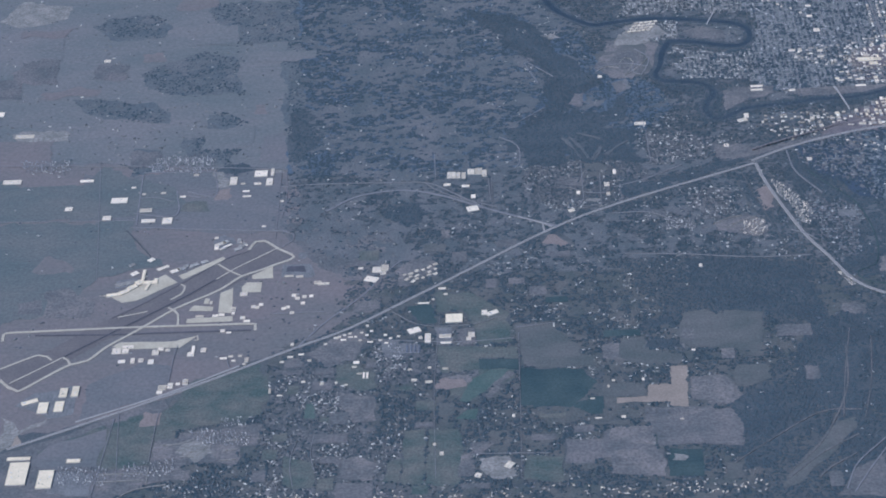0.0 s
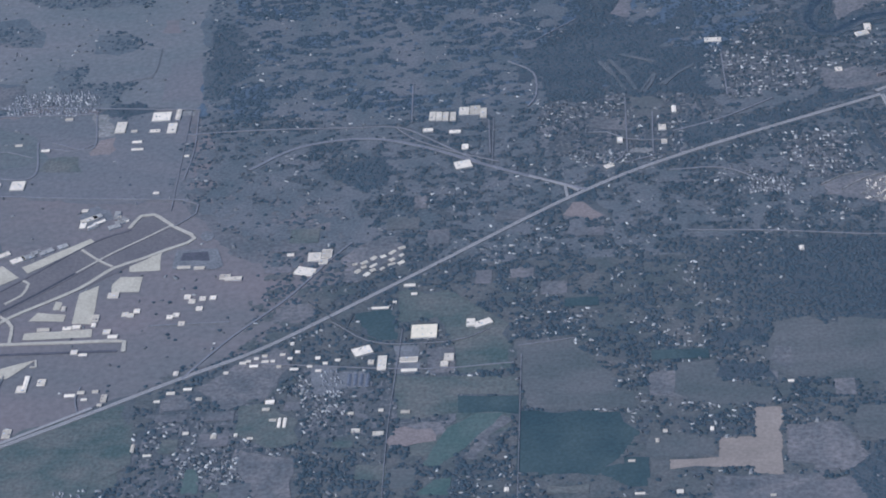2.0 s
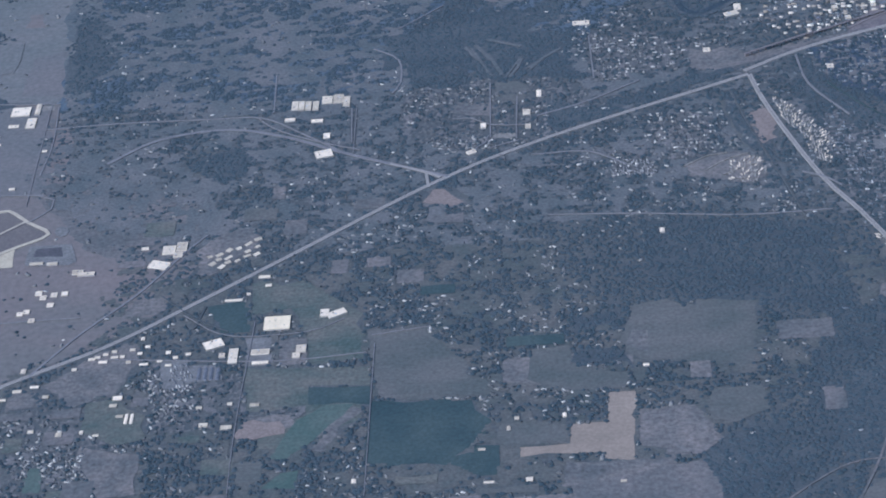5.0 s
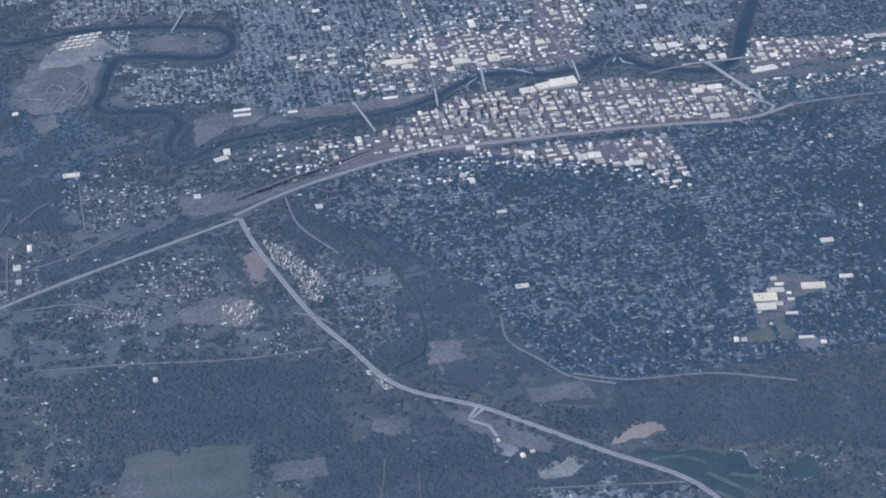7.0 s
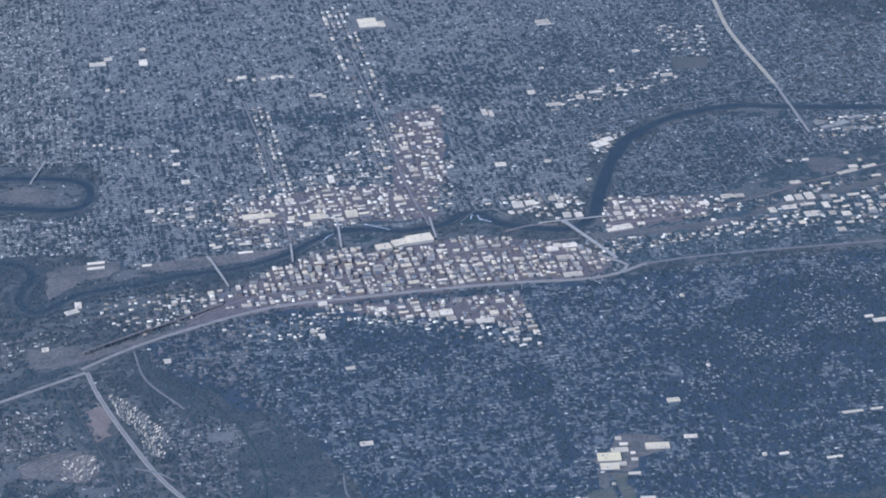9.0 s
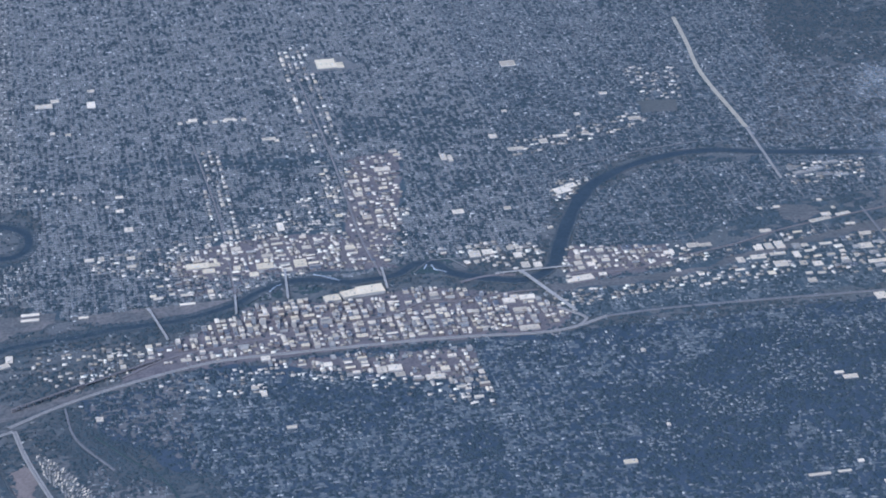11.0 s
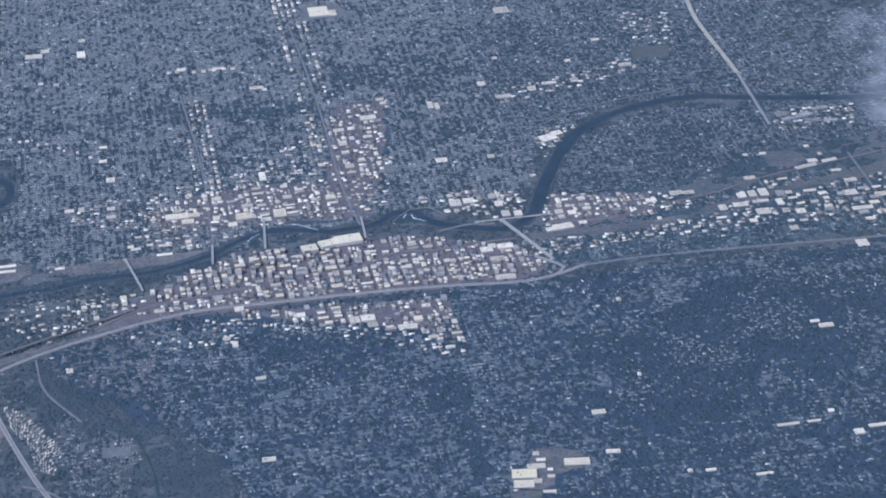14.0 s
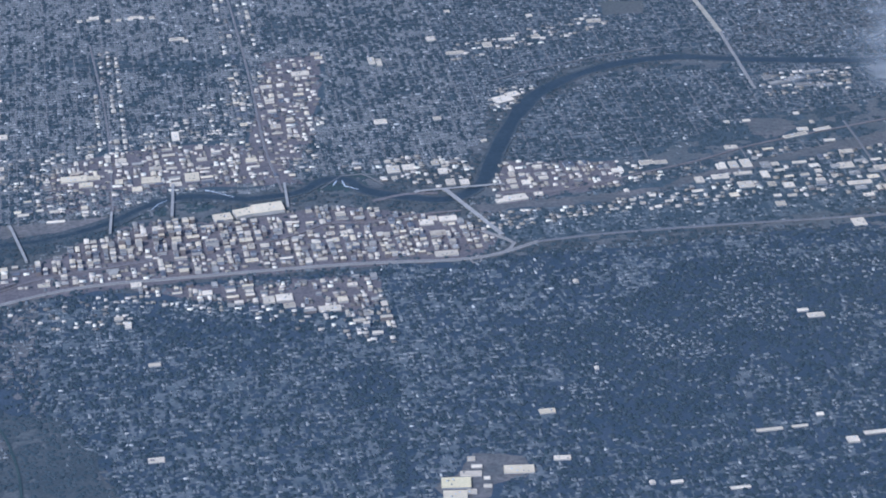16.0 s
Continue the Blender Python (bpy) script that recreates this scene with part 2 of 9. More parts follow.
CITYROOFS = surface("city_roofs", (0, 0, 0), (0, 0, 0), 2, 50, spread=0.15, bump=0, island=[(0.0, (0.168, 0.142, 0.115)), (0.2, (0.314, 0.252, 0.180)), (0.45, (0.473, 0.382, 0.284)), (0.68, (0.652, 0.525, 0.383)), (0.88, (0.800, 0.671, 0.480))])
STREET = surface("city_street", (0.184, 0.160, 0.141), (0.226, 0.194, 0.167), 2.0, 20, spread=0.2)
WALLP = surface("pale_wall", (0.410, 0.353, 0.290), (0.464, 0.395, 0.323), 6, 40, spread=0.12)
WALLB = surface("brick_wall", (0.19, 0.150, 0.125), (0.24, 0.190, 0.160), 6, 60, spread=0.2)
WALLG = surface("grey_wall", (0.26, 0.25, 0.24), (0.33, 0.31, 0.29), 6, 50, spread=0.2)
ROOFW = surface("white_membrane_roof", (0.604, 0.472, 0.320), (0.728, 0.569, 0.386), 5, 30, spread=0.14, vary=(0.66, 1.22))
ROOFC = surface("cream_roof", (0.659, 0.504, 0.313), (0.752, 0.578, 0.361), 4, 26, spread=0.12, vary=(0.85, 1.08))
ROOFY = surface("straw_yellow_roof", (0.660, 0.510, 0.276), (0.740, 0.575, 0.324), 4, 26, spread=0.12)
ROOFG = surface("grey_gravel_roof", (0.248, 0.212, 0.168), (0.352, 0.302, 0.235), 6, 34, spread=0.2, vary=(0.7, 1.2))
ROOFT = surface("tan_roof", (0.414, 0.326, 0.219), (0.545, 0.432, 0.293), 6, 34, spread=0.18, vary=(0.85, 1.35))
ROOFD = surface("dark_roof", (0.10, 0.10, 0.105), (0.15, 0.145, 0.145), 6, 34, spread=0.2)
FOAM = surface("white_water", (0.42, 0.42, 0.41), (0.58, 0.57, 0.55), 9, 40, spread=0.3)
STEEL = surface("galvanised_steel", (0.40, 0.40, 0.39), (0.50, 0.49, 0.47), 8, 40, rough=0.45, spread=0.15)
BRIDGE = surface("bridge_concrete", (0.315, 0.276, 0.229), (0.378, 0.330, 0.273), 5, 40, spread=0.15)


# ---- builders ----
def obj(name, verts, faces, material, parent=None):
    me = bpy.data.meshes.new(name)
    me.from_pydata(verts, [], faces)
    me.update()
    for m in material if isinstance(material, (list, tuple)) else (material,):
        me.materials.append(m)
    ob = new(name, me)
    if parent:
        ob.parent = parent
    return ob


def part(name, bm, material, parent, label=""):
    me = bpy.data.meshes.new(name)
    bm.to_mesh(me)
    bm.free()
    me.materials.append(material)
    ob = new(name, me)
    ob.parent = parent
    return tagged(ob, label)


def smooth_line(pts, step=0.25):
    """A Catmull-Rom line through the points."""
    p = [np.array(q, float) for q in pts]
    p = [2 * p[0] - p[1], *p, 2 * p[-1] - p[-2]]
    line = []
    for a, b, c, d in zip(p, p[1:], p[2:], p[3:]):
        for k in range(n := max(1, int(np.linalg.norm(c - b) / step))):
            t = k / n
            line.append(0.5 * (2 * b + (c - a) * t + (2 * a - 5 * b + 4 * c - d) * t * t + (3 * b - a - 3 * c + d) * t ** 3))
    return np.array(line + [p[-2]])


def sides(line):
    d = np.gradient(line, axis=0)
    d /= np.linalg.norm(d, axis=1)[:, None] + 1e-9
    return np.c_[-d[:, 1], d[:, 0]]


def strip(line, left, right, top, deep=0.003):
    """A slab along a line between two offsets, with its sides going down."""
    s = sides(line)
    left, right = np.broadcast_to(left, len(line))[:, None], np.broadcast_to(right, len(line))[:, None]
    a, b = line + s * left, line + s * right
    n = len(line)
    rows = [np.c_[a, np.full(n, top - deep)], np.c_[a, np.full(n, top)], np.c_[b, np.full(n, top)], np.c_[b, np.full(n, top - deep)]]
    v = np.concatenate(rows).tolist()
    f = [(r * n + k, (r + 1) * n + k, (r + 1) * n + k + 1, r * n + k + 1) for r in range(3) for k in range(n - 1)]
    return v, f


def value_noise(x, y, cell, seed):
    rng = np.random.default_rng(seed)
    g = rng.random((257, 257))
    u, v = (x / cell) % 256, (y / cell) % 256
    i, j = u.astype(int), v.astype(int)
    a, b = u - i, v - j
    a, b = a * a * (3 - 2 * a), b * b * (3 - 2 * b)
    return (g[j, i] * (1 - a) + g[j, i + 1] * a) * (1 - b) + (g[j + 1, i] * (1 - a) + g[j + 1, i + 1] * a) * b


GX0, GY0, CELL = -46.0, -26.0, 0.05
GW, GH = 1840, 2040
blocked = np.zeros((GH, GW), bool)
cx, cy = np.meshgrid(GX0 + (np.arange(GW) + 0.5) * CELL, GY0 + (np.arange(GH) + 0.5) * CELL)
warp_x, warp_y = (0.75 * (value_noise(cx + 60, cy + 60, 0.9, s) - 0.5) + 0.45 * (value_noise(cx + 60, cy + 60, 0.25, s + 1) - 0.5) for s in (41, 43))
trees_at, pines_at, houses_at, open_at = (np.zeros((GH, GW), np.float32) for _ in range(4))


def window(pts, pad=0.0):
    p = np.array(pts)
    x0, y0 = ((p.min(0) - pad - (GX0, GY0)) / CELL).astype(int).clip(0, (GW - 1, GH - 1))
    x1, y1 = ((p.max(0) + pad - (GX0, GY0)) / CELL).astype(int).clip(0, (GW - 1, GH - 1)) + 1
    return slice(y0, y1), slice(x0, x1)


def inside(pts, x, y):
    hit = np.zeros(x.shape, bool)
    for (ax, ay), (bx, by) in zip(pts, pts[1:] + pts[:1]):
        if ay != by:
            hit ^= ((ay > y) != (by > y)) & (x < (bx - ax) * (y - ay) / (by - ay) + ax)
    return hit


def block_poly(pts):
    w = window(pts)
    blocked[w] |= inside(list(pts), cx[w], cy[w])


def block_line(line, half):
    for a, b in zip(line[:-1], line[1:]):
        w = window([a, b], half)
        d = b - a
        t = (((cx[w] - a[0]) * d[0] + (cy[w] - a[1]) * d[1]) / (d @ d + 1e-9)).clip(0, 1)
        blocked[w] |= np.hypot(cx[w] - a[0] - t * d[0], cy[w] - a[1] - t * d[1]) < half


def cover(pts, trees, pines, houses, bare=0.0):
    """How many broadleaf trees, pines and houses stand on a square metre of this district, and how much of it is open."""
    w = window(pts)
    hit = inside(list(pts), cx[w] + warp_x[w], cy[w] + warp_y[w])
    trees_at[w][hit], pines_at[w][hit], houses_at[w][hit], open_at[w][hit] = trees, pines, houses, bare


layer = [0.0010]
from mathutils import geometry

OPEN = {"northern_land", "hill_land", "eastern_land", "pine_land", "valley_wood", "forest", "river_gorge", "valley_meadow", "dry_plateau", "upper_plateau", "meadow", "downtown_ground", "river_park", "grazed_flat", "heath"}


SOFT = {"bare_earth", "gravel_pit", "park", "river_park", "valley_field", "valley_meadow", "rail_yard", "sand_cut", "golf_course", "meadow", "dry_plateau", "upper_plateau", "grazed_flat"}


def patch(name, label, pts, material, rag=0.0):
    """A piece of land with its own cover and a slightly ragged edge."""
    rng = np.random.default_rng(int(abs(pts[0][0] * 997 + pts[0][1] * 131)))
    edge = []
    rag = rag or (0.012 if material in (CONC, APRON, ASPH) else 0.10 if name in SOFT else 0.05)
    for a, b in zip(pts, pts[1:] + pts[:1]):
        a, b = np.array(a), np.array(b)
        for k in range(n := max(1, int(np.linalg.norm(b - a) / (0.2 if rag >= 0.1 else 0.35)))):
            q = a + (b - a) * k / n + (rng.normal(0, min(rag, 0.05), 2) if k else 0)
            if rag >= 0.1:
                u, v = np.array([q[0] + 60]), np.array([q[1] + 60])
                q = q + 4.0 * rag * np.array((value_noise(u, v, 0.8, 5)[0] - 0.5, value_noise(u, v, 0.8, 6)[0] - 0.5))
            edge.append(q)
    layer[0] += 0.00005
    z, n = layer[0], len(edge)
    lo, hi = np.min(edge, axis=0), np.max(edge, axis=0)
    step = max(0.8, float((hi - lo).max()) / 24)
    mx, my = (q.ravel() for q in np.meshgrid(np.arange(lo[0], hi[0], step) + step / 2, np.arange(lo[1], hi[1], step) + step / 2))
    inner = inside([tuple(p) for p in edge], mx, my)
    flat = [Vector(p) for p in edge] + [Vector(p) for p in zip(mx[inner], my[inner])]
    made = geometry.delaunay_2d_cdt(flat, [(k, (k + 1) % n) for k in range(n)], [], 1, 1e-5)
    v = [(p.x, p.y, z) for p in made[0]]
    f = [tuple(t) for t in made[2]]
    ob = obj(name, v, f, material)
    if name not in OPEN:
        block_poly(pts)
    return tagged(ob, label, name.replace("_", " "), kind="structure")


def wood(name, label, pts, trees, pines, floor=None):
    """A closed wood: a dark floor under a canopy with no gaps."""
    w = window(pts)
    blocked[w] &= ~inside(list(pts), cx[w], cy[w])
    cover(pts, trees, pines, 0.3, 0.0)
    return patch(name, label, pts, floor or WOODS, 0.10)


road_layer = [0.0192]


def road(name, label, pts, width, material):
    line = smooth_line(pts)
    road_layer[0] += 0.00005
    z = road_layer[0]
    if material is FREE and width > 0.099:
        top = new(name)
        obj("carriageway", *strip(line, width / 2, width * 0.08, z, 0.02), FREE, top)
        obj("carriageway", *strip(line, -width * 0.08, -width / 2, z, 0.02), FREE, top)
        obj("median", *strip(line, width * 0.08, -width * 0.08, z - 0.001, 0.02), MEDIAN, top)
    else:
        top = obj(name, *strip(line, width / 2, -width / 2, z, 0.02), material)
    block_line(line, width / 2 + 0.03)
    return tagged(top, label, name.replace("_", " "), kind="structure")


def box(bm, x0, x1, y0, y1, z0, z1):
    v = [bm.verts.new(p) for p in ((x0, y0, z0), (x1, y0, z0), (x1, y1, z0), (x0, y1, z0), (x0, y0, z1), (x1, y0, z1), (x1, y1, z1), (x0, y1, z1))]
    for f in ((3, 2, 1, 0), (4, 5, 6, 7), (0, 1, 5, 4), (1, 2, 6, 5), (2, 3, 7, 6), (3, 0, 4, 7)):
        bm.faces.new([v[k] for k in f])


dice = random.Random(7)
BASE = 0.0012


def hall(x, y, w, d, h, yaw, label, walls=None, roof=None, kind="warehouse", group=""):
    """A big low building: walls, a roof with its eaves or parapet, and machines on the roof."""
    if kind == "warehouse":
        kind = next((k for w_, k in (("hangar", "hangar"), ("terminal", "terminal"), ("airport service", "service_building"), ("factory", "factory"), ("school", "school_building"), ("shed", "shed"), ("storage", "storage_unit"), ("shop", "shop_building"), ("store", "store"), ("convention", "convention_hall"), ("pavilion", "pavilion"), ("works", "works_building")) if w_ in label), "warehouse")
    w, d, t = max(w, 0.05), max(d, 0.05), h * R
    top = new(kind)
    top.matrix_world = pose(x, y, BASE, 0, 0, yaw)
    if roof is None:
        roof = ROOFC if "cream" in label else ROOFG if "grey" in label else ROOFT if "sand" in label or "pale" in label else ROOFW
    bm = bmesh.new()
    box(bm, -w / 2, w / 2, -d / 2, d / 2, -0.004, t)
    part("wall", bm, walls or (WALLP if roof in (ROOFW, ROOFC, ROOFT) else WALLG), top)
    bm = bmesh.new()
    e = 0.006
    if min(w, d) < 0.13 and h < 20:
        along = w >= d
        a, b = (w / 2 + e, d / 2 + e) if along else (d / 2 + e, w / 2 + e)
        rise = b * 0.22
        pt = lambda p, q, z: bm.verts.new((p, q, z) if along else (-q, p, z))
        ring = [[pt(s * a, -b, t), pt(s * a, 0, t + rise), pt(s * a, b, t), pt(s * a, b, t + 0.003), pt(s * a, 0, t + rise + 0.003), pt(s * a, -b, t + 0.003)] for s in (-1, 1)]
        for k in range(6):
            bm.faces.new((ring[0][k], ring[0][(k + 1) % 6], ring[1][(k + 1) % 6], ring[1][k]))
        bm.faces.new(ring[0][::-1]), bm.faces.new(ring[1])
        bmesh.ops.recalc_face_normals(bm, faces=bm.faces)
        part("roof", bm, roof, top)
    else:
        box(bm, -w / 2 + 0.008, w / 2 - 0.008, -d / 2 + 0.008, d / 2 - 0.008, t - 0.002, t + 0.002)
        deck = part("roof", bm, roof, top)
        bm = bmesh.new()
        for x0, x1, y0, y1 in ((-w / 2 - 0.001, w / 2 + 0.001, -d / 2 - 0.001, -d / 2 + 0.008), (-w / 2 - 0.001, w / 2 + 0.001, d / 2 - 0.008, d / 2 + 0.001), (-w / 2 - 0.001, -w / 2 + 0.008, -d / 2 + 0.008, d / 2 - 0.008), (w / 2 - 0.008, w / 2 + 0.001, -d / 2 + 0.008, d / 2 - 0.008)):
            box(bm, x0, x1, y0, y1, t - 0.006, t + 0.005)
        part("parapet", bm, roof, top)
        for _ in range(min(5, int(1 + w * d * 30))):
            bm = bmesh.new()
            u, v, s = dice.uniform(-0.34, 0.34) * w, dice.uniform(-0.34, 0.34) * d, dice.uniform(0.010, 0.020)
            box(bm, u - s, u + s, v - s * 0.7, v + s * 0.7, t + 0.0015, t + 0.002 + s * 0.6)
            part("rooftop_unit", bm, dice.choice((STEEL, ROOFD, ROOFG)), deck)
    block_poly([(x - w / 2 - 0.03, y - d / 2 - 0.03), (x + w / 2 + 0.03, y - d / 2 - 0.03), (x + w / 2 + 0.03, y + d / 2 + 0.03), (x - w / 2 - 0.03, y + d / 2 + 0.03)])
    return tagged(top, label, kind.replace("_", " "), group)


home_plots = []


def mobile_homes(pts):
    home_plots.append(pts)


def scatter(name, label, category, spots, template, material, kind="stuff"):
    """Many small alike solids joined in one mesh. spots: rows of x, y, z, sx, sy, sz, turn."""
    tv, tf, tm = template
    tv = np.array(tv)
    s = np.array(spots)
    c, q = np.cos(s[:, 6]), np.sin(s[:, 6])
    lx, ly = tv[None, :, 0] * s[:, 3:4], tv[None, :, 1] * s[:, 4:5]
    v = np.stack([s[:, 0:1] + lx * c[:, None] - ly * q[:, None], s[:, 1:2] + lx * q[:, None] + ly * c[:, None], s[:, 2:3] + tv[None, :, 2] * s[:, 5:6]], -1)
    n, k = len(s), len(tv)
    loops = np.concatenate([np.array(f) for f in tf])
    sizes = np.array([len(f) for f in tf])
    me = bpy.data.meshes.new(name)
    me.vertices.add(n * k)
    me.vertices.foreach_set("co", v.astype(np.float32).ravel())
    me.loops.add(n * len(loops))
    me.loops.foreach_set("vertex_index", (loops[None] + np.arange(n)[:, None] * k).astype(np.int32).ravel())
    me.polygons.add(n * len(tf))
    every = np.tile(sizes, n)
    me.polygons.foreach_set("loop_start", np.r_[0, np.cumsum(every)[:-1]].astype(np.int32))
    for m in material if isinstance(material, (list, tuple)) else (material,):
        me.materials.append(m)
    if tm:
        me.polygons.foreach_set("material_index", np.tile(np.array(tm, np.int32), n))
    me.update(calc_edges=True)
    return tagged(new(name, me), label, category, kind=kind)


def gable():
    v = [(-1, -1, 0), (1, -1, 0), (1, 1, 0), (-1, 1, 0), (-1, -1, 0.55), (1, -1, 0.55), (1, 1, 0.55), (-1, 1, 0.55), (-1, 0, 1), (1, 0, 1)]
    f = [(0, 1, 5, 4), (2, 3, 7, 6), (1, 2, 6, 9, 5), (3, 0, 4, 8, 7), (4, 5, 9, 8), (6, 7, 8, 9)]
    return v, f, None


def slab():
    v = [(a, b, z) for z in (0, 1) for a, b in ((-1, -1), (1, -1), (1, 1), (-1, 1))]
    return v, [(4, 5, 6, 7), (0, 1, 5, 4), (1, 2, 6, 5), (2, 3, 7, 6), (3, 0, 4, 7)], None


def cone(n=6):
    v = [(math.cos(a) * (0.85 + 0.3 * (k % 2)), math.sin(a) * (0.85 + 0.3 * (k % 2)), 0.08) for k in range(n) for a in [2 * math.pi * k / n]] + [(0.05, 0.02, 1), (0, 0, 0)]
    return v[:-1], [(k, (k + 1) % n, n) for k in range(n)], None


def crown():
    """A lumpy crown, low to the ground."""
    ring = [(math.cos(a) * r, math.sin(a) * r, z) for a, r, z in ((0.0, 1.0, 0.15), (1.1, 0.8, 0.3), (2.2, 1.1, 0.1), (3.3, 0.85, 0.35), (4.3, 1.05, 0.12), (5.3, 0.75, 0.25))]
    v = ring + [(0.25, 0.1, 0.95), (-0.3, -0.15, 1.0)]
    f = [(0, 1, 6), (1, 2, 6), (2, 7, 6), (2, 3, 7), (3, 4, 7), (4, 5, 7), (5, 6, 7), (5, 0, 6)]
    return v, f, None


# ---- the land ----
gx = np.r_[-4200, -1200, -300, np.arange(-80, 81, 8), 300, 1200, 4200]
gv = [(float(a), float(b), 0.0) for b in gx for a in gx]
gn = len(gx)
gf = [(j * gn + i, j * gn + i + 1, (j + 1) * gn + i + 1, (j + 1) * gn + i) for j in range(gn - 1) for i in range(gn - 1)]
tagged(obj("ground", gv, gf, GROUND), "scrubby grey-green valley floor reaching the horizon", "ground", kind="structure")

# districts, as broadleaf trees, pines and houses to the square metre
cover([(-46, -26), (46, -26), (46, 75), (-46, 75)], 25, 90, 1.5, 0.35)
cover([(-46, -15), (-15.6, -13), (-15.6, 6), (-16.3, 17), (-18, 40), (-46, 40)], 0.08, 0.12, 0.5)
cover([(-34, 5.5), (-16.5, 5.5), (-16.5, 12), (-34, 14)], 0.1, 0.1, 1.2)
cover([(-15.7, 4), (-9, 4), (-3, 6), (-1, 10), (-4, 14), (-6, 20), (-8, 34), (-18, 34), (-16.4, 20)], 15, 150, 1.5, 0.56)
cover([(-15, 0.5), (-8, -3), (-3, 2), (1.5, 4.4), (-1, 8), (-9, 4.5), (-15, 4)], 20, 110, 3, 0.55)
cover([(-13, -6), (-8, -3), (-3, 1.3), (1.7, 3.8), (3, -3), (-3, -7), (-7, -6)], 50, 110, 7, 0.48)
cover([(-16, -9), (-9, -6), (-3, -6), (3, -7), (3, -18), (-24.72, -18.34), (-20.34, -11.17)], 95, 85, 8, 0.42)
cover([(-15.5, -8.5), (-12.3, -8.2), (-12, -12.5), (-10, -13), (-10, -18), (-15.5, -18)], 48, 22, 19, 0.27)
cover([(-12.2, -7), (-8, -7.5), (-8, -9.5), (-12, -9.5)], 50, 20, 18, 0.35)
cover([(-7, -9), (-3, -9.5), (-3, -12), (-7, -12)], 25, 10, 3, 0.7)
cover([(-5.8, -8.3), (-4.2, -8.7), (-2.6, -9.6), (-2.7, -10.2), (-4.4, -9.9), (-5.8, -9.2)], 60, 30, 12, 0.4)
cover([(-4, -2.3), (3.2, -2.6), (3, -6.6), (-2, -6.5)], 25, 200, 1, 0.0)
cover([(1.8, 3.8), (3, 5), (6, 0), (8, -4), (10, -6), (8.5, -8), (5, -5), (3, -1.5)], 80, 50, 3, 0.22)
cover([(3.6, 0.5), (5, 0.3), (5.6, -2.8), (4.6, -3.6), (3.6, -2.2)], 50, 10, 26, 0.55)
cover([(3, -6.6), (5.2, -5.5), (8.5, -8.3), (11, -11), (9, -18), (3, -18)], 25, 170, 1, 0.0)
cover([(8.4, -5.2), (14, -5.7), (24, -5), (24, -8.5), (12, -8.6), (9, -7.6)], 15, 200, 0.3, 0.0)
cover([(9, -8.6), (24, -8.6), (24, -18), (10, -18)], 60, 80, 10, 0.3)
cover([(6.8, -8.8), (10, -9.4), (10, -10.4), (9, -10.7), (8.9, -12), (7.2, -12), (7.1, -9.9)], 40, 15, 26, 0.6)
cover([(3.2, 5.0), (5.8, 5.9), (7, 6.2), (16, 6), (26, 6.2), (32, 5), (30, -5), (20, -5.4), (9.4, -5.4), (8, -4.4), (7.3, -1.6), (6.2, 0.6), (4.4, 2.2)], 100, 25, 25, 0.25)
cover([(12, 3), (16, 2), (30, 1), (30, -5), (20, -5.4), (12, -5.4)], 110, 35, 24, 0.22)
cover([(17, 2), (30, 1), (30, -6), (20, -5.6), (17, -4)], 120, 90, 8, 0.05)
cover([(13.4, 5.5), (20, 5.8), (30, 5.4), (30, -1), (24, -2.2), (17, -1.2), (13.8, 1.2)], 115, 60, 18, 0.10)
cover([(15.6, 5.2), (20, 5.5), (28, 5.0), (30, 1), (24, -0.8), (19, 0.2), (16, 2.6)], 120, 110, 6, 0.03)
cover([(17.6, -0.8), (23, -1.4), (22, -4), (18.5, -3.4)], 110, 60, 18, 0.10)
cover([(8.6, 5.0), (11, 4.2), (13, 3.0), (14.4, 5.2), (13.2, 5.7)], 60, 20, 30, 0.4)
cover([(2.6, 6.2), (5.8, 7.9), (8, 9.2), (8, 8.6), (5.4, 6.6), (4, 6.1)], 45, 10, 34, 0.45)
cover([(-2, 5), (1.5, 5.2), (2.6, 6.4), (5.4, 8.4), (2, 8.3), (0.3, 7.4), (-2.5, 9)], 70, 70, 8, 0.3)
cover([(-2.1, 6.6), (0.7, 6.3), (0.3, 4.6), (-2.0, 4.1)], 50, 30, 26, 0.45)
cover([(-0.7, 2.3), (0.7, 2.0), (0.6, 0.1), (-0.7, 0.1)], 50, 30, 26, 0.45)
cover([(-1.9, 0.9), (-0.8, 0.2), (-0.9, -0.6), (-1.8, -0.4)], 50, 30, 24, 0.5)
cover([(-3, 9), (0, 8.4), (0.6, 10), (-0.8, 10.4), (-1.6, 12), (-4, 13), (-6, 12)], 25, 140, 2, 0.25)
cover([(-0.6, 10.9), (2, 10.6), (3, 9.4), (7.6, 9.8), (16, 11), (17, 14), (20, 16.4), (24, 16.6), (24, 70), (-9, 70), (-4.5, 24), (-2, 18.6), (0.6, 17.2), (3.1, 16.4), (3.2, 15), (2.8, 13.4), (0, 13.2)], 75, 10, 50, 0.49)
cover([(-1, 13), (8, 13), (8, 18.5), (-3, 18.5)], 65, 8, 50, 0.55)
cover([(-4, 18.6), (24, 18), (26, 70), (-9, 70)], 60, 8, 50, 0.66)
cover([(17, 10.2), (19.6, 10.4), (23.6, 12), (24, 15), (20.3, 15.2), (18.4, 13.8)], 110, 40, 22, 0.20)
cover([(13, 14.8), (24, 16.8), (27, 25), (14, 22)], 95, 25, 36, 0.38)
